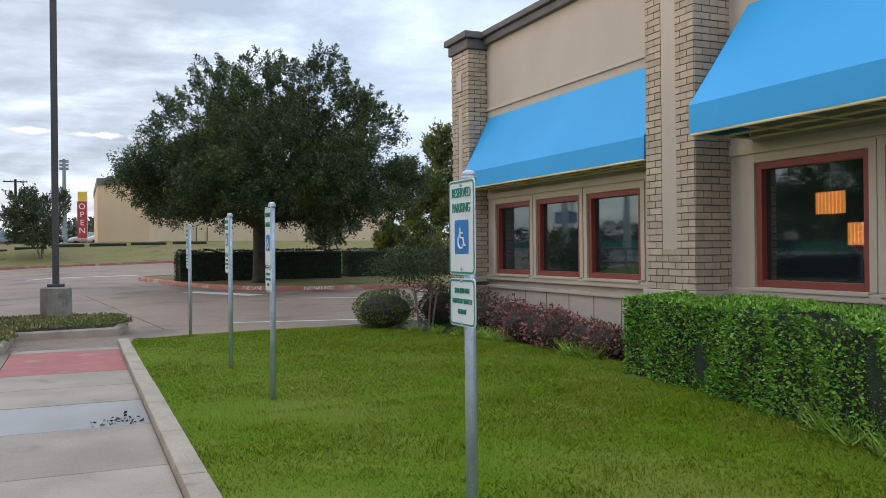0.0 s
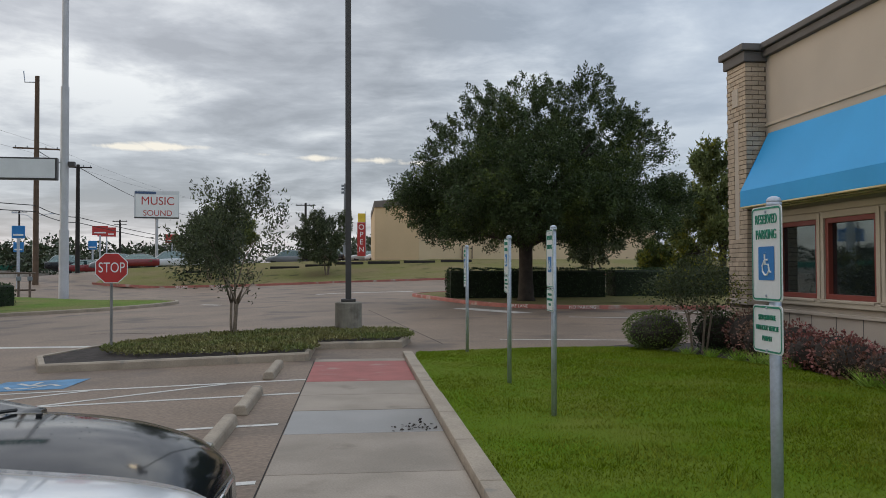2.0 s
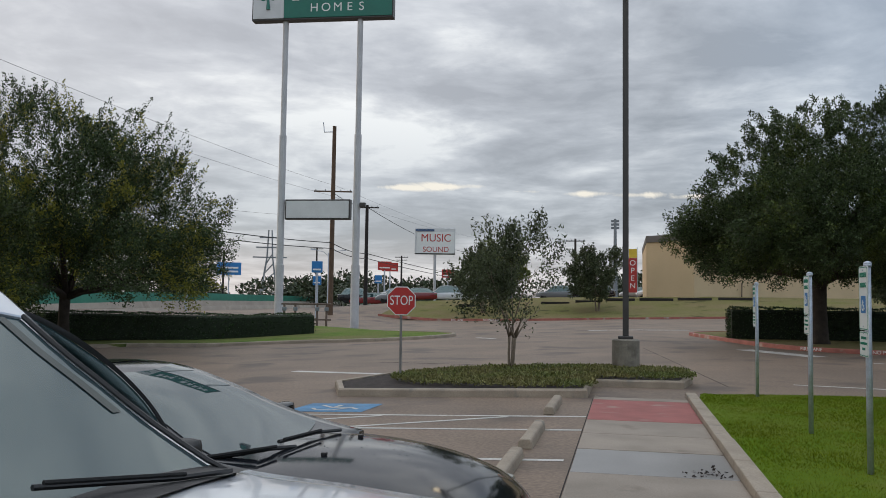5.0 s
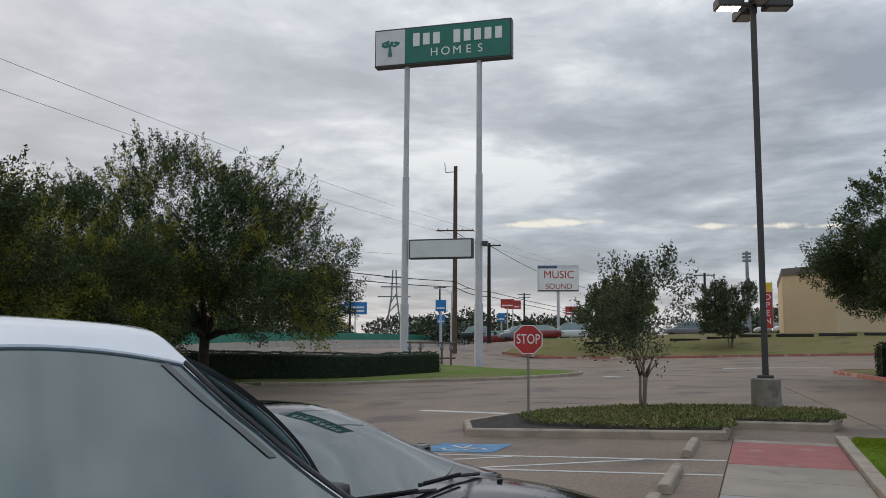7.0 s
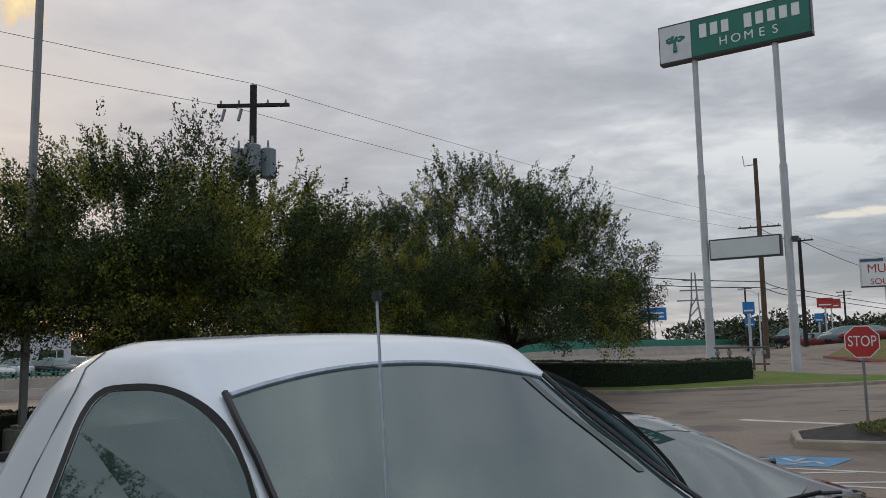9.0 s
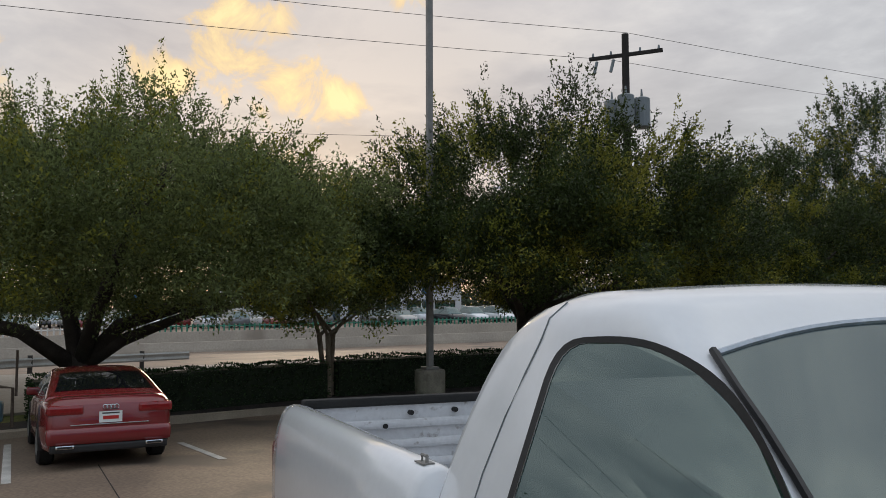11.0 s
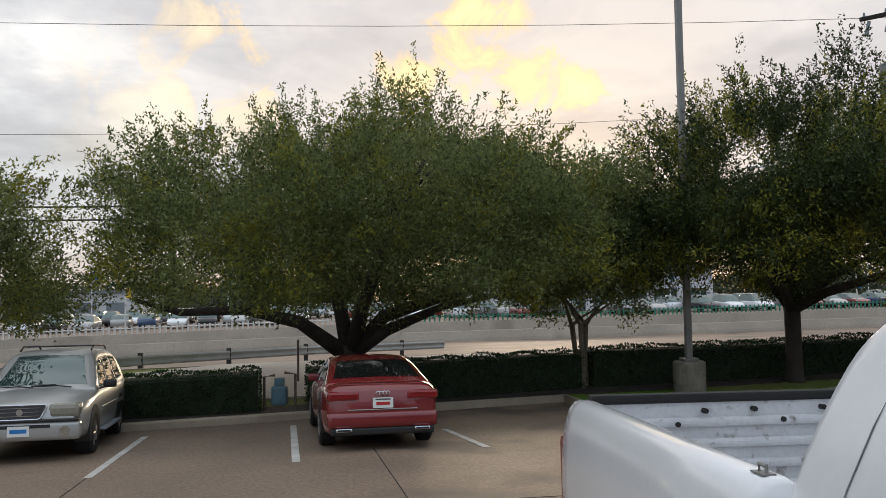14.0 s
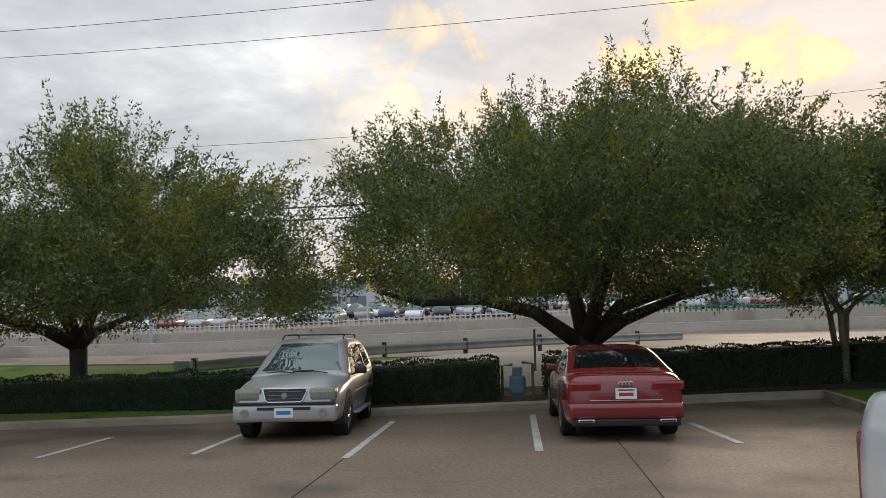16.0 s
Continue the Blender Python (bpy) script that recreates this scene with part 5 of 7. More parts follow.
def plate(parent, z, w, h, main):
    r = 0.03
    p = part("plate", prism(bmesh.new(), rr(w, h, r), lambda u, v: (-0.002 - 0.036, -u, v + z), lambda u, v: (-0.006 - 0.036, -u, v + z)), SIGNWHITE, parent, "white sign plate with green border")
    o = 0.0445
    bd = ring_border(bmesh.new(), w - 0.012, h - 0.012, r, 0.009, o, o)
    bmesh.ops.translate(bd, verts=bd.verts, vec=(0, 0, z))
    part("border", bd, SIGNGREEN, p)
    if main:
        text_on(p, "RESERVED", 0.068, SIGNGREEN, 0, z + h * 0.36, o, 0.72)
        text_on(p, "PARKING", 0.068, SIGNGREEN, 0, z + h * 0.20, o, 0.74)
        s = 0.16
        part("blue_panel", prism(bmesh.new(), rr(s, s * 1.05, 0.008, 2), lambda u, v: (-o + 0.001, -u, v + z - h * 0.10), lambda u, v: (-o, -u, v + z - h * 0.10)), SIGNBLUE, p)
        bm = bmesh.new()
        c = z - h * 0.10
        tube(bm, [(-o - 0.002, 0.012, c + 0.052), (-o - 0.002, 0.012, c + 0.0521)], 0.011, 8)
        for q in ([(0.012, 0.045), (0.008, -0.005), (-0.024, -0.005), (-0.036, -0.045), (-0.05, -0.042)], [(0.010, 0.018), (-0.02, 0.018)], [(0.018, 0.012), (0.036, -0.012), (0.034, -0.04), (0.012, -0.058), (-0.012, -0.056), (-0.028, -0.038)]):
            tube(bm, [(-o - 0.001, a, c + b) for a, b in q], 0.0055, 6)
        part("wheelchair_mark", bm, SIGNWHITE, p)
    else:
        for k, (ww, n) in enumerate(((0.19, "$250-$500 FINE"), (0.2, "WITHOUT VEHICLE"), (0.1, "PERMIT"))):
            text_on(p, n, 0.036, SIGNGREEN, 0, z + h * (0.24 - 0.22 * k), o, 0.72 if k < 2 else 0.85)
    for zz in (z + h * 0.44, z - h * 0.44):
        part("bolt", T([(-o, 0, zz), (-o - 0.006, 0, zz)], 0.007, 6), GALV, p)
    return p


def sign_post(x, y, top, big, gap, small, lean=0.0):
    z0 = lawn_z(x, y) - 0.02
    root = empty("reserved_parking_sign", pose(x, y, z0, lean, 0, 0), "grey galvanised post with white reserved parking plates in the lawn", "sign", "reserved parking signs")
    h = top - z0
    part("post", T([(0, 0, -0.05), (0, 0, h - 0.03)], 0.030, 14), GALV, root, smooth=True)
    bm = bmesh.new()
    bmesh.ops.create_uvsphere(bm, u_segments=14, v_segments=8, radius=0.038, matrix=Matrix.Translation((0, 0, h - 0.025)) @ Matrix.Diagonal((1, 1, 0.7, 1)))
    tube(bm, [(0, 0, h - 0.055), (0, 0, h - 0.03)], 0.038, 14)
    part("cap", bm, GALV, root, smooth=True)
    zc = h - 0.05 - big / 2
    plate(root, zc, 0.305, big, True)
    plate(root, zc - big / 2 - gap - small / 2, 0.30, small, False)


sign_post(1.41, 3.735, 2.02, 0.475, 0.018, 0.24)
sign_post(1.45, 8.60, 2.13, 0.62, 0.012, 0.245, 0.6)
sign_post(1.45, 11.22, 2.13, 0.50, 0.012, 0.235, 0.8)
sign_post(1.45, 15.60, 2.12, 0.50, 0.012, 0.235, 0.2)


def stop_sign(x, y, yaw):
    root = empty("stop_sign", pose(x, y, gz(x, y) + 0.12, 0, 0, yaw), "red octagonal stop sign on a thin steel post in mulch", "sign")
    part("post", T([(0, 0, -0.1), (0, 0, 2.0)], 0.027, 8), PALEPOLE, root)
    R = 0.305 / math.cos(math.pi / 8)
    oc = [(R * math.cos(math.pi / 8 + k * math.pi / 4), R * math.sin(math.pi / 8 + k * math.pi / 4)) for k in range(8)]
    zc = 1.70
    p = part("plate", prism(bmesh.new(), oc, lambda u, v: (u, -0.03, v + zc), lambda u, v: (u, -0.036, v + zc)), SIGNWHITE, root)
    part("red_field", prism(bmesh.new(), [(a * 0.94, b * 0.94) for a, b in oc], lambda u, v: (u, -0.036, v + zc), lambda u, v: (u, -0.039, v + zc)), STOPRED, p)
    text_mesh("lettering", "STOP", 0.29, SIGNWHITE, p, Matrix.Translation((0, -0.041, zc)) @ pose(0, 0, 0, 90), stretch=0.72)


stop_sign(-5.55, 17.2, 17)


def lamp_post(x, y, zg, height, base_h, base_r, m, label, heads, square=True):
    root = empty("lamp_post", pose(x, y, zg), label, "lamp post", "lamp posts")
    bm = T([(0, 0, -0.2), (0, 0, base_h - 0.03), (0, 0, base_h)], [base_r, base_r, base_r - 0.03], 24)
    part("concrete_base", bm, POSTCON, root)
    part("base_plate", B(-0.17, 0.17, -0.17, 0.17, base_h + 0.001, base_h + 0.07, bevel=0.02), m, root)
    w = 0.068
    bm = B(-w, w, -w, w, base_h + 0.07, height, bevel=0.012)
    part("pole", bm, m, root)
    for k in range(4 if heads else 0):
        a = 90 * k + 20
        hd = part("lamp_head", B(0.25, 0.85, -0.2, 0.2, height - 0.12, height + 0.10, bevel=0.03), BRONZE, root)
        hd.matrix_basis = pose(0, 0, 0, 0, 0, a)
        part("arm", B(0.05, 0.26, -0.04, 0.04, height - 0.06, height + 0.02), BRONZE, hd)
        part("lens", B(0.32, 0.78, -0.14, 0.14, height - 0.135, height - 0.121), LAMPGLOW if k == 2 else HEADLAMP, hd)
    return root


lamp_post(-0.83, 19.45, gz(-0.8, 19.5) + 0.1, 9.2, 0.74, 0.31, BRONZE, "tall dark bronze parking lot lamp post on a concrete base", True)
lamp_post(-19.5, 7.5, gz(-19.5, 7.5), 12.5, 0.82, 0.36, PALEPOLE, "tall grey lamp post on a stained concrete base by the hedge", True)


# ---- vehicles ----
def frame_loop(bm, outline, f, t):
    """A narrow raised rim round an outline; f(u, v, lift) gives the 3D place."""
    k = len(outline)
    cx, cy = sum(p[0] for p in outline) / k, sum(p[1] for p in outline) / k
    a, b = [], []
    for x, y in outline:
        d = Vector((x - cx, y - cy))
        s = 1 + t / max(0.05, d.length)
        a.append(bm.verts.new(f(x, y, 0.003)))
        b.append(bm.verts.new(f(cx + d.x * s, cy + d.y * s, 0.006)))
    for i in range(k):
        bm.faces.new((a[i], a[(i + 1) % k], b[(i + 1) % k], b[i]))
    return bm


def put_side_windows(sh, root, outlines, rim=0.02, rim_m=BLACKPLASTIC):
    for o in outlines:
        for s in (1, -1):
            w = part("side_window", sh.window_bm(o, s), CARGLASS, root)
            part("window_seal", frame_loop(bmesh.new(), o, lambda x, z, d: (x, s * (sh.side(z) * sh.narrow(x) + 0.006 + d), z), rim), rim_m, w)


def mirror(root, x, y, z, m, s):
    bm = B(x - 0.06, x + 0.06, y - 0.11, y + 0.11, z - 0.07, z + 0.07, bevel=0.035)
    a = part("door_mirror", bm, m, root, smooth=True)
    part("mirror_arm", T([(x, y - s * 0.08, z - 0.05), (x + 0.03, y - s * 0.2, z - 0.09)], 0.02, 6), BLACKPLASTIC, a)


def wiper(root, pts, r=0.012):
    a = part("wiper", T(pts, r, 6), BLACKPLASTIC, root)
    p, q = Vector(pts[-2]), Vector(pts[-1])
    part("wiper_blade", T([p + Vector((0.03, 0, 0.012)), q + Vector((0.03, 0, 0.012))], r * 0.8, 6), RUBBER, a)


def panel(root, name, outline, f0, f1, m, parent_label=""):
    return part(name, prism(bmesh.new(), outline, f0, f1), m, root, parent_label)


def pickup(mw):
    root = empty("pickup_truck", mw, "white single-cab pickup truck with an open scratched bed", "truck")
    sh = Shell([(-0.62, 0.99, 0.50, 1.18, 1.25, 0.0), (0.0, 0.99, 0.50, 1.18, 1.25, 0.0), (0.60, 0.99, 0.50, 1.14, 1.21, 0.02), (0.85, 0.985, 0.50, 1.11, 1.17, 0.05), (1.2, 0.98, 0.50, 1.07, 1.14, 0.06), (1.68, 0.95, 0.50, 1.0, 1.07, 0.05), (1.90, 0.87, 0.55, 0.89, 0.95, 0.03)],
               [(-0.63, 1.16), (-0.60, 1.42), (-0.545, 1.62), (-0.48, 1.745), (-0.40, 1.795), (-0.27, 1.82), (-0.10, 1.815), (0.02, 1.785), (0.10, 1.72), (0.25, 1.587), (0.40, 1.467), (0.57, 1.327), (0.82, 1.16)], 1.15, 0.93, 0.31, 0.13, 0.15, -0.25)
    part("body", sh.body_bm(), WHITECAR, root, smooth=True)
    part("cab", sh.cabin_bm(60), WHITECAR, root, smooth=True)
    sc = part("windshield", sh.screen_bm(0.11, 0.80, 0.055, 0.006, bow=-0.06), SKYGLASS, root, smooth=True)
    # dark ceramic edge of the glass
    for s in (1, -1):
        pts = []
        for i in range(9):
            x = 0.11 + 0.66 * i / 8 + 0.06
            r = sh.cabin_row(x, 0.012)
            pts.append((x, s * (r[6][1] - 0.045), r[6][2] + 0.004))
        part("windshield_seal", T(pts, 0.009, 6), BLACKPLASTIC, sc)
    bm = bmesh.new()
    pts = []
    for j in range(13):
        v = -1 + j / 6
        x = 0.11 + 0.06 * v * v
        r = sh.cabin_row(x, 0.008)
        half = r[6][1] - 0.055
        pts.append((x, v * half, r[-1][2] - (r[-1][2] - r[6][2]) * abs(v) ** 2.6 * (half / r[6][1]) ** 2))
    tube(bm, pts, 0.008, 6)
    part("windshield_seal", bm, GALV, sc)
    part("rear_window", sh.screen_bm(-0.595, -0.545, 0.12, 0.006), CARGLASS, root)
    side = rounded([(-0.20, 1.20), (0.60, 1.20), (0.54, 1.36), (0.44, 1.475), (0.32, 1.565), (0.18, 1.64), (0.05, 1.68), (-0.17, 1.68)], 0.09, 5)
    put_side_windows(sh, root, [side], 0.022)
    # cab seams
    for s in (1, -1):
        bm = bmesh.new()
        pts = []
        for x, z in ((-0.40, 0.66), (-0.40, 1.0), (-0.40, 1.2), (-0.385, 1.36), (-0.35, 1.5), (-0.315, 1.6), (-0.285, 1.68)):
            pts.append((x, s * (sh.side(z) * sh.narrow(x) + 0.002 if z > 1.16 else 0.988), z))
        row = sh.cabin_row(-0.26, 0.001)
        pts += [(-0.27, s * row[4][1], row[4][2]), (-0.255, s * row[5][1], row[5][2])]
        tube(bm, pts, 0.002, 5)
        part("door_seam", bm, CANGREY, root)
        mirror(root, 0.40, s * 1.07, 1.14, BLACKPLASTIC, s)
        part("door_handle", B(-0.36, -0.19, s * 0.985 - 0.02, s * 0.985 + 0.02, 1.03, 1.08, bevel=0.01), BLACKPLASTIC, root)
        part("headlamp", B(1.66, 1.90, s * 0.72 - 0.16, s * 0.72 + 0.16, 0.76, 0.96, bevel=0.04), HEADLAMP, root)
    # cowl under the glass, wipers
    bm = bmesh.new()
    rows = []
    for i in range(5):
        row = []
        for k in range(13):
            v = -1 + k / 6
            x = 0.74 + 0.045 * i - 0.07 * v * v
            w, sl, shd, top, cr = smooth_table(sh.body, x)
            row.append(bm.verts.new((x, v * 0.78, top + cr * (1 - v * v) + 0.008)))
        rows.append(row)
    for a, b in zip(rows, rows[1:]):
        for k in range(12):
            bm.faces.new((a[k], a[k + 1], b[k + 1], b[k]))
    part("cowl", bm, BLACKPLASTIC, root, smooth=True)
    wiper(root, [(0.88, 0.62, 1.205), (0.84, 0.40, 1.225), (0.72, 0.02, 1.275)], 0.008)
    wiper(root, [(0.90, -0.06, 1.215), (0.86, -0.28, 1.225), (0.74, -0.62, 1.245)], 0.008)
    part("antenna", T([(1.045, -0.905, 1.05), (1.04, -0.90, 1.4), (1.03, -0.90, 1.795)], [0.004, 0.0028, 0.002], 6), GALV, root)
    part("antenna_tip", T([(1.0305, -0.90, 1.788), (1.0295, -0.90, 1.802)], 0.006, 8), BLACKPLASTIC, root)
    part("steering_wheel", T([(0.38 + 0.08 * math.sin(k * 0.524), 0.38 + 0.18 * math.cos(k * 0.524), 1.20 + 0.16 * math.sin(k * 0.524)) for k in range(13)], 0.016, 6), CABINDARK, root)
    for x, y, w in ((0.66, -0.10, 0.16), (0.58, 0.12, 0.22), (0.74, 0.20, 0.14)):
        part("paper", B(x, x + 0.05, y, y + w, 1.161, 1.165), SIGNWHITE, root)
    part("grille", B(1.88, 1.94, -0.5, 0.5, 0.62, 0.86, bevel=0.02), CHROME, root)
    part("bumper", B(1.82, 2.04, -0.95, 0.95, 0.42, 0.60, bevel=0.05), CHROME, root)
    part("dashboard", B(0.38, 0.80, -0.72, 0.72, 1.0, 1.16, bevel=0.05), CABINDARK, root)
    part("bench_seat", B(-0.42, -0.20, -0.70, 0.70, 0.75, 1.42, bevel=0.08), CABINDARK, root)
    # dark strip on the glass
    def on_glass(x, v, d):
        r = sh.cabin_row(x, d)
        half = r[6][1]
        return (x, v * half, r[-1][2] - (r[-1][2] - r[6][2]) * abs(v) ** 2.6)
    bm = bmesh.new()
    rows = [[bm.verts.new(on_glass(0.17 + 0.035 * k, v + 0.004 * k, 0.010)) for v in (0.76, 0.815)] for k in range(11)]
    for a, b in zip(rows, rows[1:]):
        bm.faces.new((a[0], a[1], b[1], b[0]))
    part("dark_strip", bm, GLASSBAND, sc, "dark green strip along the glass edge")
    # the load bed
    prof = [(0.90, 0.50), (0.955, 0.53), (0.985, 0.65), (1.0, 0.80), (1.005, 0.95), (1.0, 1.09), (0.99, 1.19), (0.975, 1.26), (0.955, 1.31), (0.93, 1.338), (0.90, 1.345), (0.868, 1.345), (0.852, 1.34), (0.845, 1.33), (0.845, 1.32), (0.845, 0.85), (0.845, 0.84), (0.80, 0.84), (0.80, 0.50)]
    RISE = 0.018
    for s in (1, -1):
        bm = bmesh.new()
        rows = []
        for x, sc2 in ((-0.62, 0.985), (-0.66, 1.0), (-1.2, 1.0), (-1.9, 1.0), (-2.44, 1.0), (-2.58, 0.992), (-2.66, 0.965)):
            rows.append([bm.verts.new((x, s * y * (sc2 if y > 0.87 else 1), z + (-0.62 - x) * RISE if z < 1.25 else z - (1 - sc2) * 0.8 + (-0.62 - x) * RISE)) for y, z in prof])
        for a, b in zip(rows, rows[1:]):
            for j in range(len(prof)):
                bm.faces.new((a[j], a[(j + 1) % len(prof)], b[(j + 1) % len(prof)], b[j]))
        bm.faces.new(rows[0])
        bm.faces.new(rows[-1][::-1])
        bs = part("bed_side", bm, WHITECAR, root, smooth=True)
        # pressed ribs, stake holes and a tie-down on the rail
        for k in range(3):
            part("rib", B(-2.58, -0.72, s * 0.842 - 0.028, s * 0.842 + 0.028, 0.97 + k * 0.115, 1.01 + k * 0.115, bevel=0.018), BEDPAINT, bs)
        for k, x in enumerate((-2.4, -1.9, -1.4, -0.95)):
            part("stake_hole", T([(x, s * 0.838, 1.27 - 0.06 * (k % 2)), (x, s * 0.822, 1.27 - 0.06 * (k % 2))], 0.016, 10), BLACKPLASTIC, bs)
        hook = bmesh.new()
        tube(hook, [(-0.72, s * 0.90, 1.345), (-0.72, s * 0.90, 1.368), (-0.68, s * 0.90, 1.368), (-0.68, s * 0.90, 1.345)], 0.005, 6)
        box(hook, -0.735, -0.665, s * 0.90 - 0.018, s * 0.90 + 0.018, 1.346, 1.350)
        part("tie_down", hook, PALEPOLE, bs)
        part("tail_lamp", B(-2.70, -2.57, s * 0.93 - 0.05, s * 0.93 + 0.05, 0.80, 1.20, bevel=0.03), TAILLAMP, root)
    part("bed_floor", B(-2.60, -0.66, -0.80, 0.80, 0.80, 0.86), BEDPAINT, root)
    part("bulkhead", B(-0.68, -0.63, -0.845, 0.845, 0.8, 1.33, bevel=0.015), BEDPAINT, root)
    tg = part("tailgate", B(-2.65, -2.59, -0.83, 0.83, 0.75, 1.37, bevel=0.015), BEDPAINT, root)
    part("tailgate_cap", B(-2.665, -2.575, -0.84, 0.84, 1.345, 1.39, bevel=0.012), RUBBER, tg)
    for k in range(4):
        part("rib", B(-2.602, -2.566, -0.80, 0.80, 0.93 + k * 0.10, 0.975 + k * 0.10, bevel=0.016), BEDPAINT, tg)
    for y, z in ((-0.62, 1.245), (-0.43, 1.245), (-0.29, 1.306), (-0.046, 1.31), (0.095, 1.257), (0.30, 1.31), (0.55, 1.25), (-0.5, 1.12)):
        part("bolt_hole", T([(-2.595, y, z), (-2.556, y, z)], 0.013, 10), RUBBER, tg)
    part("rear_bumper", B(-2.82, -2.65, -0.92, 0.92, 0.54, 0.70, bevel=0.03), CHROME, root)
    part("chassis", B(-2.5, 1.6, -0.55, 0.55, 0.34, 0.60), BLACKPLASTIC, root)
    for x in (-1.75, 1.22):
        for s in (1, -1):
            wheel(root, x, s * 0.86, 0.39, 0.26, s)
            arch(root, x, s * 0.995, 0.41, s)
    return root


def sedan_black(mw):
    root = empty("sedan", mw, "glossy black sedan wet with rain drops, parked nose to the walk", "car")
    sh = Shell([(-4.9, 0.78, 0.35, 0.85, 0.95, 0.03), (-4.6, 0.88, 0.28, 0.92, 1.02, 0.02), (-3.9, 0.93, 0.22, 0.92, 0.99, 0.02), (-2.0, 0.93, 0.2, 0.86, 0.93, 0.03), (-1.15, 0.92, 0.2, 0.80, 0.91, 0.05), (-0.6, 0.90, 0.21, 0.74, 0.84, 0.06), (-0.22, 0.84, 0.22, 0.62, 0.72, 0.05), (-0.05, 0.74, 0.25, 0.52, 0.60, 0.03), (0, 0.66, 0.3, 0.46, 0.52, 0.02)],
               [(-4.35, 0.98), (-3.8, 1.21), (-3.2, 1.36), (-2.6, 1.40), (-2.25, 1.37), (-1.9, 1.24), (-1.5, 1.04), (-1.12, 0.90)], 0.90, 0.87, 0.40, 0.16)
    part("body", sh.body_bm(54), BLACKCAR, root, smooth=True)
    part("cabin", sh.cabin_bm(50), BLACKCAR, root, smooth=True)
    part("windshield", sh.screen_bm(-2.14, -1.26, 0.15, 0.006, bow=0.10), SKYGLASS, root, smooth=True)
    part("rear_window", sh.screen_bm(-4.15, -3.35, 0.05, 0.006), SKYGLASS, root, smooth=True)
    part("sunroof", sh.screen_bm(-3.0, -2.36, 0.14, 0.004), DARKGLASS, root, smooth=True)
    put_side_windows(sh, root, [rounded([(-2.75, 0.94), (-1.52, 0.93), (-2.0, 1.18), (-2.35, 1.28), (-2.75, 1.31)], 0.06), rounded([(-3.75, 1.0), (-2.83, 0.95), (-2.83, 1.31), (-3.3, 1.25)], 0.06)], 0.018, CHROME)
    for s in (1, -1):
        mirror(root, -1.75, s * 1.03, 0.98, BLACKCAR, s)
        hl = part("headlamp", B(-0.52, -0.13, s * 0.66 - 0.15, s * 0.66 + 0.13, 0.55, 0.665, bevel=0.045), HEADLAMP, root)
        part("lamp_trim", B(-0.5, -0.11, s * 0.66 - 0.14, s * 0.66 + 0.12, 0.535, 0.552, bevel=0.005), CHROME, hl)
        part("tail_lamp", B(-4.9, -4.72, s * 0.62 - 0.2, s * 0.62 + 0.2, 0.72, 0.86, bevel=0.03), TAILLAMP, root)
        part("door_handle", B(-2.62, -2.42, s * 0.935 - 0.015, s * 0.935 + 0.015, 0.78, 0.81, bevel=0.008), CHROME, root)
        wheel(root, -0.95, s * 0.82, 0.34, 0.23, s)
        wheel(root, -3.85, s * 0.82, 0.34, 0.23, s)
        arch(root, -0.95, s * 0.925, 0.36, s)
        arch(root, -3.85, s * 0.93, 0.36, s)
    bm = bmesh.new()
    for k in range(9):
        box(bm, -0.06, 0.012 , -0.44 + k * 0.1, -0.38 + k * 0.1, 0.30, 0.50)
    part("grille", bm, BLACKPLASTIC, root)
    part("grille_trim", T([(-0.04, -0.5, 0.30), (0.0, -0.5, 0.49), (0.03, 0, 0.53), (0.0, 0.5, 0.49), (-0.04, 0.5, 0.30)], 0.012, 6), CHROME, root)
    wiper(root, [(-1.17, -0.15, 0.955), (-1.22, -0.35, 0.975), (-1.40, -0.72, 0.985)], 0.011)
    wiper(root, [(-1.13, 0.45, 0.955), (-1.17, 0.15, 0.985), (-1.22, -0.25, 0.995)], 0.011)
    for y in (-0.3, 0.3):
        part("washer_nozzle", B(-0.97, -0.94, y - 0.012, y + 0.012, 0.936, 0.953, bevel=0.005), BLACKPLASTIC, root)
    part("dashboard", B(-1.75, -1.3, -0.7, 0.7, 0.75, 0.93, bevel=0.05), CABINDARK, root)
    for y in (-0.38, 0.38):
        part("seat", B(-2.75, -2.5, y - 0.25, y + 0.25, 0.5, 1.12, bevel=0.08), CABINDARK, root)
    # beads of rain on hood and roof
    rg = np.random.default_rng(21)
    bm = bmesh.new()
    for k in range(110):
        x = rg.uniform(-1.05, -0.25)
        y = rg.uniform(-0.65, 0.65)
        w, s0, shd, top, cr = smooth_table(sh.body, x)
        z = top + cr * (1 - (abs(y) / (w * 0.74)) ** 1.6)
        r = rg.uniform(0.002, 0.0045)
        bmesh.ops.create_icosphere(bm, subdivisions=1, radius=r, matrix=Matrix.Translation((x, y, z)) @ Matrix.Diagonal((1, 1, 0.4, 1)))
    tagged(part("rain_drops", bm, SKYGLASS, root), kind="stuff")
    return root


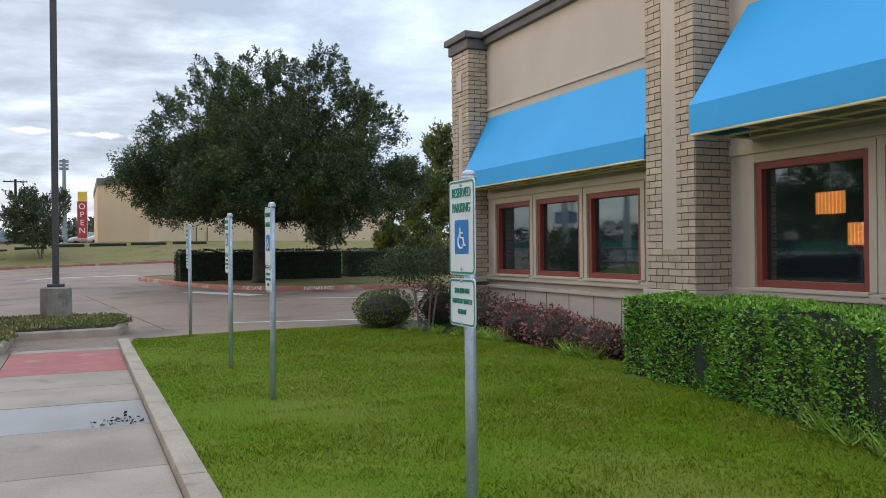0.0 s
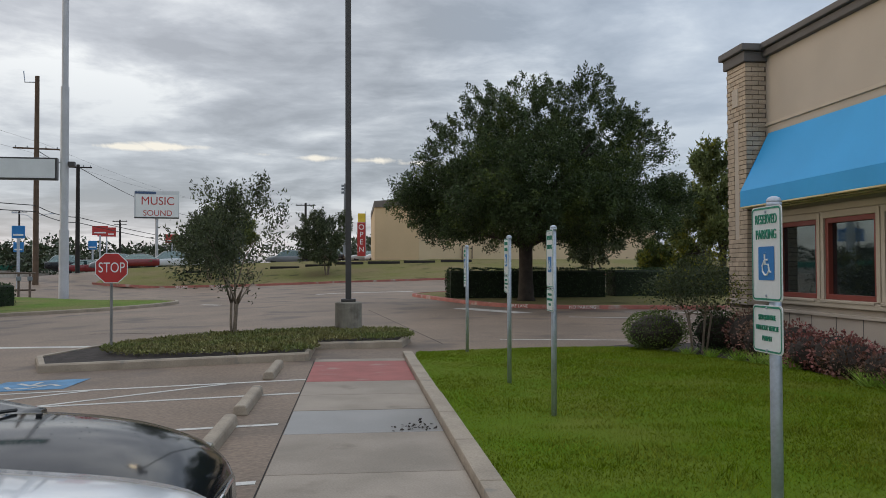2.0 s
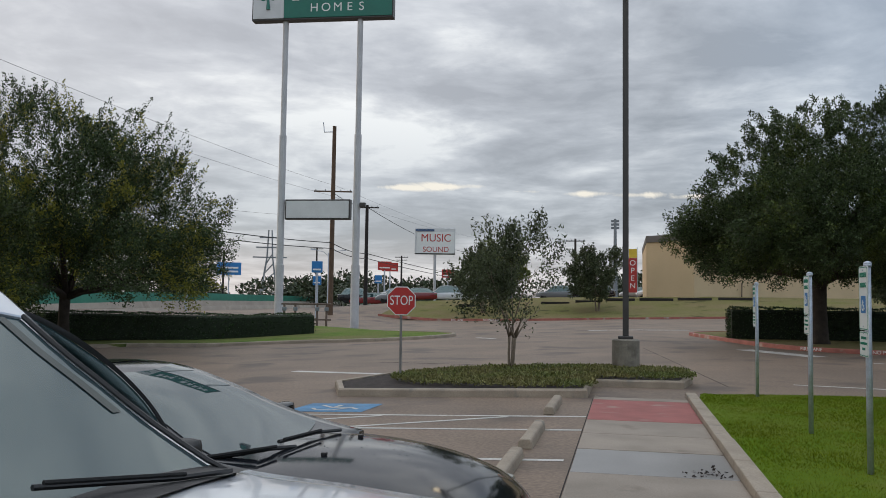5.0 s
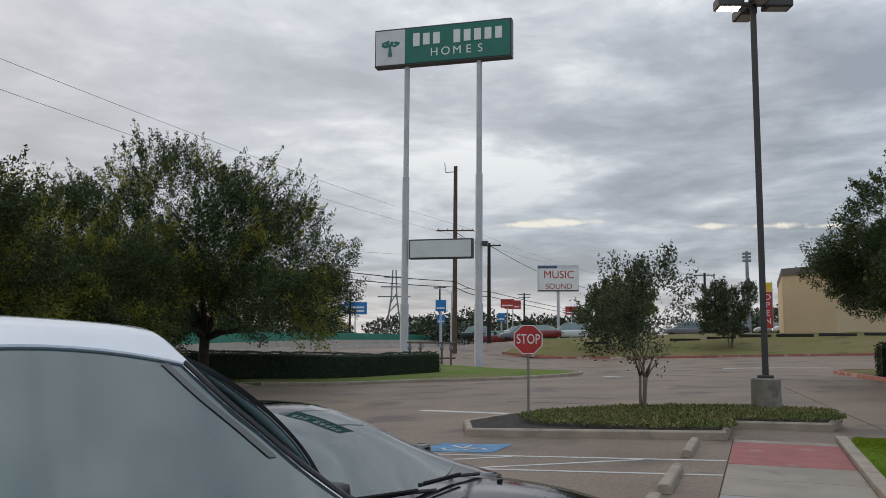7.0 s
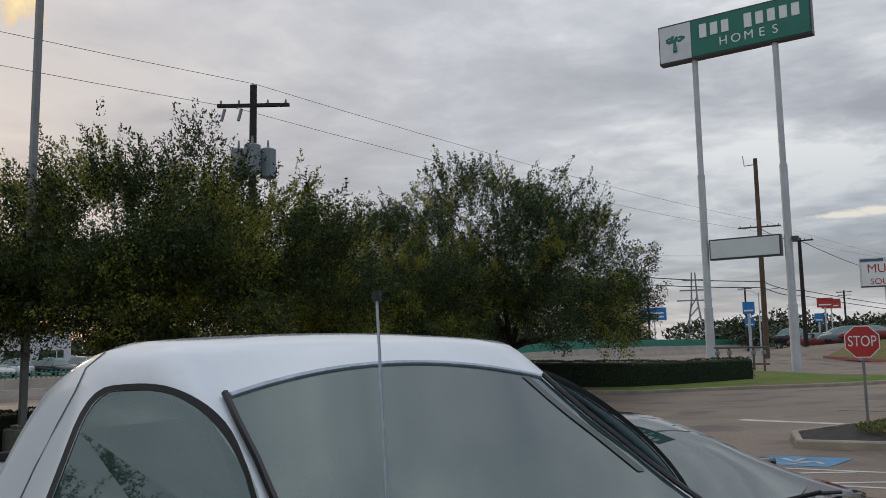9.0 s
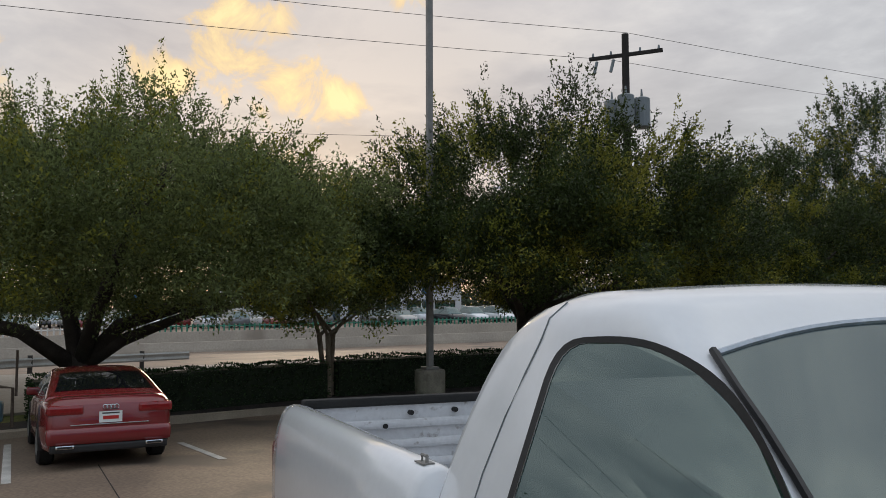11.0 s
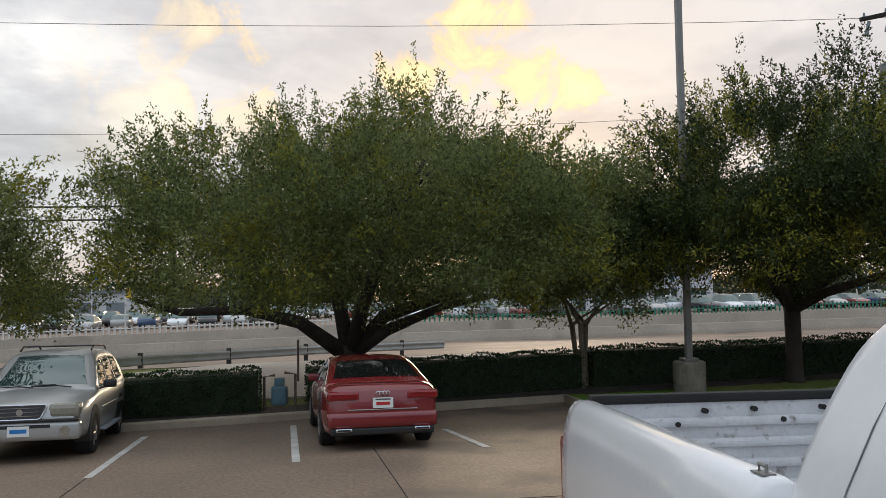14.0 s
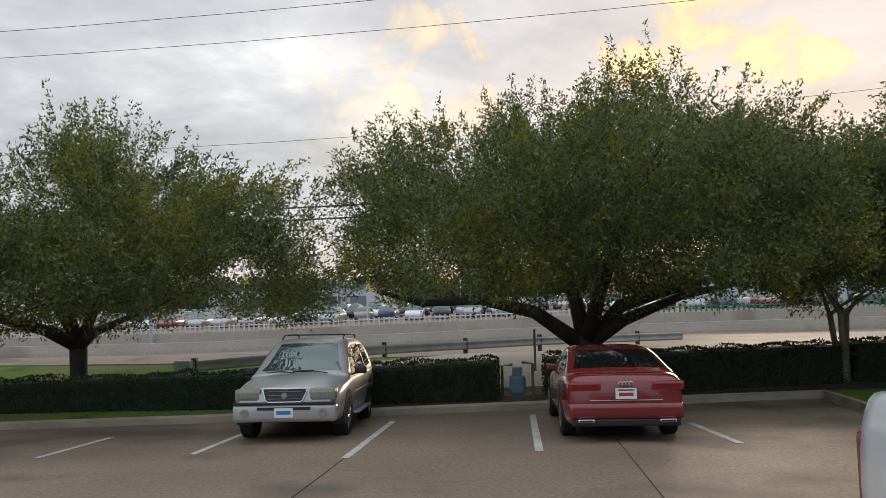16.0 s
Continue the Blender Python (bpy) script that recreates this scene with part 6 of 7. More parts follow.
def sedan_red(mw):
    root = empty("sedan", mw, "dark red sedan parked nose in towards the hedge", "car")
    sh = Shell([(-4.93, 0.80, 0.42, 0.80, 0.93, 0.02), (-4.84, 0.87, 0.30, 0.90, 1.03, 0.01), (-4.4, 0.93, 0.25, 0.95, 1.05, 0.01), (-2.5, 0.94, 0.22, 0.90, 0.97, 0.02), (-1.2, 0.93, 0.22, 0.86, 0.95, 0.04), (-0.3, 0.86, 0.25, 0.72, 0.8, 0.03), (0, 0.72, 0.3, 0.55, 0.6, 0.02)],
               [(-4.45, 1.04), (-4.0, 1.20), (-3.4, 1.38), (-2.7, 1.455), (-2.2, 1.40), (-1.7, 1.16), (-1.2, 0.95)], 0.97, 0.88, 0.42, 0.14)
    part("body", sh.body_bm(), REDCAR, root, smooth=True)
    part("cabin", sh.cabin_bm(), REDCAR, root, smooth=True)
    part("rear_window", sh.screen_bm(-4.22, -3.42, 0.03, 0.006), DARKGLASS, root, smooth=True)
    part("windshield", sh.screen_bm(-2.15, -1.3, 0.03, 0.006), SKYGLASS, root, smooth=True)
    put_side_windows(sh, root, [rounded([(-2.7, 1.0), (-1.6, 0.99), (-2.1, 1.27), (-2.7, 1.36)], 0.06), rounded([(-3.85, 1.05), (-2.78, 1.0), (-2.78, 1.36), (-3.4, 1.30)], 0.06)], 0.018, CHROME)
    for s in (1, -1):
        mirror(root, -1.9, s * 0.92, 1.02, REDCAR, s)
        part("tail_lamp", B(-4.955, -4.66, s * 0.63 - 0.26, s * 0.63 + 0.24, 0.80, 0.945, bevel=0.045), TAILLAMP, root)
        ex = part("exhaust", B(-4.985, -4.85, s * 0.62 - 0.13, s * 0.62 + 0.13, 0.315, 0.375, bevel=0.025), CHROME, root)
        part("exhaust_mouth", B(-4.992, -4.985, s * 0.62 - 0.10, s * 0.62 + 0.10, 0.33, 0.36), BLACKPLASTIC, ex)
        wheel(root, -0.95, s * 0.82, 0.34, 0.24, s)
        wheel(root, -3.87, s * 0.82, 0.34, 0.24, s)
        arch(root, -0.95, s * 0.925, 0.36, s)
        arch(root, -3.87, s * 0.935, 0.36, s)
    part("bumper", B(-4.97, -4.6, -0.88, 0.88, 0.365, 0.62, bevel=0.08), REDCAR, root, smooth=True)
    part("diffuser", B(-4.945, -4.7, -0.82, 0.82, 0.26, 0.375, bevel=0.03), BLACKPLASTIC, root)
    part("trim_strip", B(-4.945, -4.90, -0.55, 0.55, 0.645, 0.66, bevel=0.004), CHROME, root)
    p = part("number_plate", B(-4.955, -4.93, -0.16, 0.16, 0.675, 0.835), SIGNWHITE, root)
    part("plate_bar", B(-4.958, -4.955, -0.11, 0.11, 0.72, 0.77), STOPRED, p)
    part("plate_bar", B(-4.958, -4.955, -0.12, 0.12, 0.80, 0.82), BRONZE, p)
    bm = bmesh.new()
    for k in range(4):
        c = -0.078 + k * 0.052
        tube(bm, [(-4.945, c + 0.034 * math.cos(a * math.pi / 6), 0.90 + 0.034 * math.sin(a * math.pi / 6)) for a in range(13)], 0.006, 5)
    part("badge", bm, CHROME, root)
    part("lip_spoiler", B(-4.84, -4.74, -0.66, 0.66, 1.03, 1.052, bevel=0.009), REDCAR, root)
    part("rear_seat", B(-3.7, -3.4, -0.6, 0.6, 0.6, 1.15, bevel=0.08), CABINDARK, root)
    return root


def suv_silver(mw):
    root = empty("suv", mw, "silver older suv with a scuffed bumper, backed in to the hedge", "car")
    sh = Shell([(-4.55, 0.85, 0.42, 1.0, 1.06, 0.0), (-4.3, 0.93, 0.36, 1.04, 1.07, 0.0), (-2.5, 0.94, 0.33, 1.02, 1.06, 0.02), (-1.25, 0.94, 0.33, 0.98, 1.06, 0.04), (-0.55, 0.93, 0.34, 0.88, 1.0, 0.05), (-0.15, 0.88, 0.36, 0.80, 0.90, 0.04), (0, 0.80, 0.40, 0.70, 0.80, 0.03)],
               [(-4.5, 1.10), (-4.35, 1.45), (-4.0, 1.66), (-3.0, 1.72), (-2.4, 1.70), (-2.05, 1.60), (-1.65, 1.34), (-1.18, 1.06)], 1.04, 0.89, 0.30, 0.15)
    part("body", sh.body_bm(), SILVER, root, smooth=True)
    part("cabin", sh.cabin_bm(), SILVER, root, smooth=True)
    part("windshield", sh.screen_bm(-2.10, -1.32, 0.07, 0.006), CARGLASS, root, smooth=True)
    part("rear_window", sh.screen_bm(-4.47, -4.2, 0.06, 0.006), SKYGLASS, root)
    put_side_windows(sh, root, [rounded([(-2.45, 1.08), (-1.55, 1.07), (-2.0, 1.46), (-2.45, 1.56)], 0.06), rounded([(-3.4, 1.1), (-2.53, 1.08), (-2.53, 1.56), (-3.3, 1.57)], 0.06), rounded([(-4.2, 1.14), (-3.5, 1.1), (-3.42, 1.56), (-4.0, 1.52)], 0.06)], 0.02)
    for s in (1, -1):
        mirror(root, -1.65, s * 1.05, 1.12, BLACKPLASTIC, s)
        part("headlamp", B(-0.42, 0.012, s * 0.63 - 0.23, s * 0.63 + 0.23, 0.69, 0.915, bevel=0.07), HEADLAMP, root)
        fg = part("fog_lamp", T([(-0.02, s * 0.66, 0.51), (0.088, s * 0.66, 0.51)], 0.075, 16), CHROME, root)
        part("fog_lens", T([(0.088, s * 0.66, 0.51), (0.094, s * 0.66, 0.51)], 0.052, 14), HEADLAMP, fg)
        part("roof_rail", T([(-3.9, s * 0.60, 1.70), (-3.75, s * 0.60, 1.765), (-2.6, s * 0.60, 1.775), (-2.4, s * 0.60, 1.70)], 0.018, 8), BLACKPLASTIC, root)
        part("side_step", B(-3.3, -1.5, s * 0.96 - 0.06, s * 0.96 + 0.06, 0.33, 0.37, bevel=0.01), GALV, root)
        part("body_strip", B(-3.9, -1.5, s * 0.943 - 0.012, s * 0.943 + 0.012, 0.66, 0.74, bevel=0.01), SILVER, root)
        wheel(root, -0.90, s * 0.82, 0.36, 0.25, s)
        wheel(root, -3.62, s * 0.82, 0.36, 0.25, s)
        arch(root, -0.90, s * 0.94, 0.38, s)
        arch(root, -3.62, s * 0.945, 0.38, s)
    for y in (-0.2, 0.2):
        part("cross_bar", T([(-3.0 + y, -0.60, 1.77), (-3.0 + y, 0.60, 1.77)], 0.014, 6), BLACKPLASTIC, root)
    part("bumper", B(-0.3, 0.075, -0.88, 0.88, 0.36, 0.66, bevel=0.07), SILVER, root, smooth=True)
    part("bumper_strip", B(-0.1, 0.082, -0.86, 0.86, 0.645, 0.69, bevel=0.015), BLACKPLASTIC, root)
    part("intake", B(0.02, 0.082, -0.45, 0.45, 0.56, 0.61), BLACKPLASTIC, root)
    g = part("grille", panel_grille(), BLACKPLASTIC, root)
    for z in (0.74, 0.80, 0.86):
        part("grille_bar", B(0.01, 0.055 - (z - 0.70) * 0.25, -0.28, 0.28, z, z + 0.008), CHROME, g)
    part("grille_frame", T([(0.05 - (z - 0.70) * 0.25, y, z) for y, z in rounded([(-0.39, 0.91), (0.39, 0.91), (0.30, 0.69), (-0.30, 0.69)], 0.05)] + [(0.0, -0.37, 0.91)], 0.013, 6), CHROME, g)
    part("badge", T([(0.02, 0, 0.80), (0.04, 0, 0.80)], 0.05, 16), CHROME, g)
    p = part("number_plate", B(0.08, 0.092, -0.155, 0.155, 0.44, 0.595), SIGNWHITE, root)
    part("plate_bar", B(0.092, 0.095, -0.12, 0.12, 0.49, 0.55), SIGNBLUE, p)
    wiper(root, [(-1.22, -0.1, 1.10), (-1.28, -0.3, 1.12), (-1.33, -0.7, 1.10)])
    wiper(root, [(-1.2, 0.5, 1.10), (-1.26, 0.25, 1.13), (-1.29, -0.15, 1.12)])
    part("dashboard", B(-1.75, -1.3, -0.7, 0.7, 0.9, 1.07, bevel=0.05), CABINDARK, root)
    for y in (-0.38, 0.38):
        part("seat", B(-2.75, -2.5, y - 0.25, y + 0.25, 0.7, 1.4, bevel=0.08), CABINDARK, root)
    return root


def panel_grille():
    return prism(bmesh.new(), rounded([(-0.38, 0.90), (0.38, 0.90), (0.29, 0.70), (-0.29, 0.70)], 0.05), lambda u, v: (-0.14, u, v), lambda u, v: (0.045 - (v - 0.70) * 0.25, u, v))


def on_lot(x, y, yaw):
    """A parked car's pose on the falling lot."""
    return pose(x, y, gz(x, y) - 0.01, 0, 0, 0) @ pose(0, 0, 0, 0, -2.06, 0) @ pose(0, 0, 0, 0, 0, yaw)


pickup(on_lot(-2.84, 1.45, -3))
sedan_black(on_lot(-1.35, 4.10, 0))
a = radians(184)
sedan_red(on_lot(-14.45 + 3.6 * math.cos(a), 0.22 + 3.6 * math.sin(a), 184) @ Matrix.Scale(0.90, 4))
suv_silver(on_lot(-14.45, -4.88, 5) @ Matrix.Scale(0.93, 4))


def plain_car(m, tall=1.45, long=4.6):
    root = empty("parked_car", pose(0, 0, 0), "parked car far off on the sales lot", "car", "far parked cars")
    sh = Shell([(-long, 0.8, 0.35, 0.85, 0.95, 0.02), (-long + 0.4, 0.9, 0.25, 0.92, 1.0, 0.02), (-1.3, 0.9, 0.25, 0.85, 0.95, 0.04), (-0.3, 0.85, 0.28, 0.7, 0.8, 0.03), (0, 0.7, 0.35, 0.55, 0.6, 0.02)],
               [(-long + 0.3, 0.98), (-long + 0.9, tall - 0.08), (-2.3, tall), (-1.9, tall - 0.1), (-1.15, 0.95)], 0.93, 0.85, 0.4, 0.14)
    part("body", sh.body_bm(14), m, root, smooth=True)
    part("cabin", sh.cabin_bm(14), CARGLASS, root, smooth=True)
    part("roof_panel", sh.screen_bm(-long + 1.1, -2.1, 0.05, 0.01, 4, 4), m, root)
    for x in (-0.9, -long + 0.95):
        for s in (1, -1):
            part("wheel", T([(x, s * 0.70, 0.32), (x, s * 0.88, 0.32)], 0.32, 12), RUBBER, root)
    return root


GREYCAR = mat("grey_car_paint", (0.16, 0.17, 0.18), 0.25, 0.05, 1, 30, 0.0, coat=0.6)
BLUECAR = mat("blue_car_paint", (0.04, 0.08, 0.17), 0.25, 0.05, 1, 30, 0.0, coat=0.6)
kinds = [plain_car(WHITECAR, 1.7), plain_car(SILVER), plain_car(GREYCAR, 1.65), plain_car(REDCAR), plain_car(BLACKCAR, 1.7, 4.8), plain_car(BLUECAR)]
# the parked cars by the roadside sign and the store
spots = [(-26.5, 84.5, 200, 2), (-24.2, 83.0, 195, 3), (-21.8, 86, 198, 0), (-19.4, 88.0, 200, 0), (-27.5, 90, 20, 4), (-23.5, 92.5, 30, 1), (-17.6, 91, 200, 5), (-6.6, 97, 170, 4), (0.5, 103, 185, 0), (-1.5, 110, 185, 1), (-11, 99, 180, 2), (-30.5, 88, 195, 3)]
placed = list(spots)
rg = np.random.default_rng(31)
for row, x in enumerate((-80, -88, -97, -107, -118, -130)):
    y = -68.0 - row * 4
    while y < 62:
        if rg.uniform() < 0.84 and not (x < -94 and 13 < y < 51):
            placed.append((x + rg.normal(0, 0.3), y, (0 if row % 2 == 0 else 180) + rg.normal(0, 3) + 4, int(rg.choice([0, 0, 1, 1, 2, 4, 5, 3], 1)[0])))
        y += 2.75 + (5.0 if rg.uniform() < 0.08 else 0.0)
first = {}
for x, y, yaw, k in placed:
    mw = pose(x, y, gz(x, y) + (0.0 if x < -40 else 0.14), 0, 0, yaw)
    if k in first:
        copy_thing(kinds[k], mw)
    else:
        kinds[k].matrix_basis = mw
        first[k] = True


# ---- trees and hedges ----
R = np.random.default_rng
tree("live_oak", 6.2, 33.1, gz(6.2, 33.1) + 0.12, 2.5, 6.0, 2.4, 9.9, R(11), 9, 5400, 60, 0.10, 0.30, OAKLEAF, OAKNEW, label="broad dark green live oak with a dense round crown", upright=0.25, tips=0.3, slope=0.1, offset=(0.45, 0))
ROWTREE = "small-leaved elm beside the parking row"
tree("elm_tree", -20.5, 0.0, gz(-20.5, 0.0) + 0.1, 1.1, 6.2, 2.1, 8.1, R(12), 4, 4900, 64, 0.08, 0.25, ELMLEAF, ELMNEW, label="wide spreading elm with low limbs behind a hedge", group="row trees", upright=0.75, tips=0.7, slope=0.85, offset=(0, 0.5), boughs=([(0.1, -1.1, 1.65), (0.2, -2.3, 1.95), (0.3, -3.6, 1.9), (0.3, -4.6, 2.2)], [(0.1, 0.75, 1.75), (0.15, 2.1, 2.15), (0.2, 3.6, 2.5)], [(-0.2, -0.2, 1.9), (-0.4, -0.6, 3.2), (-0.5, -0.9, 4.6)], [(0.0, 0.3, 2.0), (0.3, 0.8, 3.3), (0.4, 1.2, 4.8)]))
tree("elm_tree", -19.4, -11.3, gz(-19.4, -11.3) + 0.1, 1.6, 5.7, 2.2, 6.9, R(13), 7, 3300, 58, 0.085, 0.2, ELMLEAF, ELMNEW, label=ROWTREE, group="row trees", upright=0.75, tips=0.7)
tree("elm_tree", -20.5, 10.6, gz(-20.5, 10.6) + 0.1, 1.9, 5.6, 2.4, 8.3, R(14), 9, 5200, 60, 0.085, 0.2, DIMELM, ELMNEW, label=ROWTREE, group="row trees", upright=0.75, tips=0.7, offset=(0, 0.6))
tree("elm_tree", -20.8, 20.0, gz(-20.8, 20.0) + 0.1, 1.6, 3.6, 1.8, 7.2, R(16), 7, 2400, 48, 0.095, 0.2, DIMELM, ELMNEW, label=ROWTREE, group="row trees", upright=0.6, tips=0.5, offset=(0.3, -1.2))
tree("elm_tree", -22.4, 28.9, gz(-22.4, 28.9) + 0.1, 2.0, 7.0, 1.9, 10.4, R(17), 9, 5900, 52, 0.10, 0.22, OAKLEAF, ELMNEW, label="broad dark tree at the lot corner behind a hedge", group="row trees", upright=0.7, tips=0.6, offset=(-0.6, -0.6), slope=0.12)
tree("myrtle_tree", -20.6, 5.4, gz(-20.6, 5.4) + 0.1, 1.5, 2.6, 1.9, 6.3, R(18), 6, 1500, 34, 0.085, 0.11, ELMLEAF, ELMNEW, PALEBARK, label="slim multi-stemmed tree in a gap of the hedge", stems=3, upright=0.5, tips=0.5)
tree("elm_tree", -20.2, -21.5, gz(-20.2, -21.5) + 0.1, 1.8, 4.2, 2.0, 6.8, R(19), 7, 1600, 24, 0.13, 0.2, ELMLEAF, ELMNEW, label=ROWTREE, group="row trees", upright=0.75, tips=0.7)
tree("crape_myrtle", -3.45, 19.1, gz(-3.45, 19.1) + 0.12, 0.8, 1.5, 1.3, 4.05, R(20), 9, 330, 24, 0.08, 0.055, MYRTLE, MYRTLE, PALEBARK, label="young crape myrtle on the kerbed island", group="crape myrtles", stems=3, upright=0.9, tips=0.4)
tree("crape_myrtle", -12.9, 72.0, gz(-12.9, 72.0) + 0.1, 1.4, 3.0, 1.2, 6.6, R(21), 8, 620, 24, 0.2, 0.11, MYRTLE, MYRTLE, PALEBARK, label="crape myrtle on the grass bank", group="crape myrtles", stems=4, upright=0.9, tips=0.6)
tree("crape_myrtle", -3.1, 72.0, gz(-3.1, 72.0) + 0.1, 1.2, 3.0, 1.2, 6.2, R(22), 8, 620, 24, 0.2, 0.11, MYRTLE, MYRTLE, PALEBARK, label="crape myrtle on the grass bank", group="crape myrtles", stems=4, upright=0.9, tips=0.6)
tree("crape_myrtle", -13.5, 86, gz(-13.5, 86), 1.5, 3.2, 1.6, 7.2, R(23), 8, 500, 24, 0.25, 0.13, ELMLEAF, ELMNEW, PALEBARK, label="tree behind the parked cars", group="crape myrtles", stems=2, upright=0.7, tips=0.6)
tree("crape_myrtle", 12.3, 44.0, gz(12.3, 44) + 0.1, 1.3, 1.5, 1.5, 4.2, R(24), 7, 320, 24, 0.15, 0.08, MYRTLE, MYRTLE, PALEBARK, label="slim crape myrtle behind the hedge", group="crape myrtles", stems=3, upright=0.8, tips=0.4)
tree("cedar_tree", 18.6, 42, gz(18.6, 42), 2.0, 2.9, 1.6, 9.3, R(25), 8, 1300, 24, 0.2, 0.18, ELMLEAF, ELMNEW, label="feathery green tree behind the restaurant", upright=0.5, tips=0.6)
tree("elm_tree", 17.8, 47, gz(17.8, 47), 1.0, 2.3, 0.5, 3.6, R(26), 7, 700, 24, 0.2, 0.15, OAKNEW, ELMNEW, label="low yellow-green tree behind the hedge", upright=0.4, tips=0.4)

hd = lambda label, group="hedges": empty("hedge", pose(0, 0, 0), label, "hedge", group)
for path, w, h, dens, leaf, lab in (
        ([(-18.7, -15.5), (-18.8, -11.0), (-18.95, -7.0), (-19.43, -1.92)], 0.95, 0.82, 420, 0.06, "dark clipped hedge along the parking row"),
        ([(-19.6, -0.85), (-20.15, 2.2), (-20.8, 5.2)], 0.95, 0.82, 420, 0.06, "dark clipped hedge behind the red sedan"),
        ([(-20.9, 5.55), (-21.4, 9.5), (-22.2, 14.0), (-22.9, 19), (-23.6, 24)], 0.95, 0.85, 320, 0.065, "dark clipped hedge along the parking row"),
        ([(-24.0, 29.5), (-22.3, 33.0), (-19.8, 37.2), (-16.9, 40.9)], 1.3, 1.15, 170, 0.085, "dark clipped hedge at the lot corner"),
        ([(3.4, 36.2), (7.0, 36.4), (10.3, 36.2)], 1.2, 1.25, 170, 0.085, "dark clipped hedge behind the oak"),
        ([(10.9, 36.9), (14, 37.2), (19, 37.0)], 1.2, 1.25, 150, 0.085, "dark clipped hedge behind the oak")):
    root = hd(lab)
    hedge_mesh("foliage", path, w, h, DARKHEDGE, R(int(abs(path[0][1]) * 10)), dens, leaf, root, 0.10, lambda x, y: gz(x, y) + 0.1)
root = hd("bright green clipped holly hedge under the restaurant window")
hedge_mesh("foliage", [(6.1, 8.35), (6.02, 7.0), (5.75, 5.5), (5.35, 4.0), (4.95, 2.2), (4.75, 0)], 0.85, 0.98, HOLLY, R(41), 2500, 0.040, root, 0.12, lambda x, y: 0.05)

rg = R(44)
for x, y, r, h in ((6.45, 14.2, 0.5, 0.85), (6.35, 13.45, 0.48, 0.75), (6.5, 12.8, 0.45, 0.70), (6.4, 12.1, 0.45, 0.62), (6.45, 11.5, 0.42, 0.66), (6.35, 10.9, 0.42, 0.60), (6.45, 10.3, 0.40, 0.52), (6.4, 9.75, 0.36, 0.48)):
    shrub("purple_shrub", x, y, 0.05, r, r, h, PURPLE, rg, 1100, 0.055, "wine-purple leafed low shrub in the mulch bed", "shrub", "purple shrubs")
shrub("round_shrub", 5.15, 15.55, 0.05, 0.62, 0.62, 0.78, BOXLEAF, rg, 5200, 0.035, "clipped round boxwood at the lawn's corner", "shrub", "round shrubs", shell=0.15)
shrub("round_shrub", 6.25, 15.2, 0.05, 0.5, 0.5, 0.78, DARKHEDGE, rg, 3000, 0.04, "clipped dark round shrub at the wall", "shrub", "round shrubs", shell=0.15)
tree("crape_myrtle", 5.75, 14.95, 0.05, 0.75, 0.85, 0.85, 2.0, R(45), 10, 330, 22, 0.055, 0.035, MYRTLE, ELMNEW, PALEBARK, label="bushy multi-stemmed crape myrtle at the wall corner", group="crape myrtles", stems=5, upright=0.8, tips=0.2)


def lilyturf(x, y, s, rg):
    n = 130
    a = rg.uniform(0, 6.28, n)
    base = np.stack([rg.normal(0, 0.05 * s, n), rg.normal(0, 0.05 * s, n), np.zeros(n)], 1)
    tips = base + np.stack([np.cos(a) * rg.uniform(0.08, 0.32, n) * s, np.sin(a) * rg.uniform(0.08, 0.32, n) * s, rg.uniform(0.10, 0.28, n) * s], 1)
    ob = link("lilyturf", blade_mesh("lilyturf", base, tips, 0.02 * s, rg), LILYTURF)
    ob.matrix_basis = pose(x, y, 0.06)
    tagged(ob, "pale green grassy lilyturf clump in the mulch", "plant", "lilyturf clumps")


for x, y, s in ((5.35, 14.5, 0.8), (5.6, 14.0, 0.8), (5.8, 13.4, 1.0), (5.95, 13.0, 1.0), (6.05, 12.6, 1.0), (6.1, 12.2, 1.0), (6.1, 10.2, 1.15), (6.15, 9.75, 1.1), (5.25, 4.95, 1.15), (5.1, 4.6, 1.1), (5.5, 5.5, 0.8), (5.0, 4.2, 1.0)):
    lilyturf(x, y, s, rg)


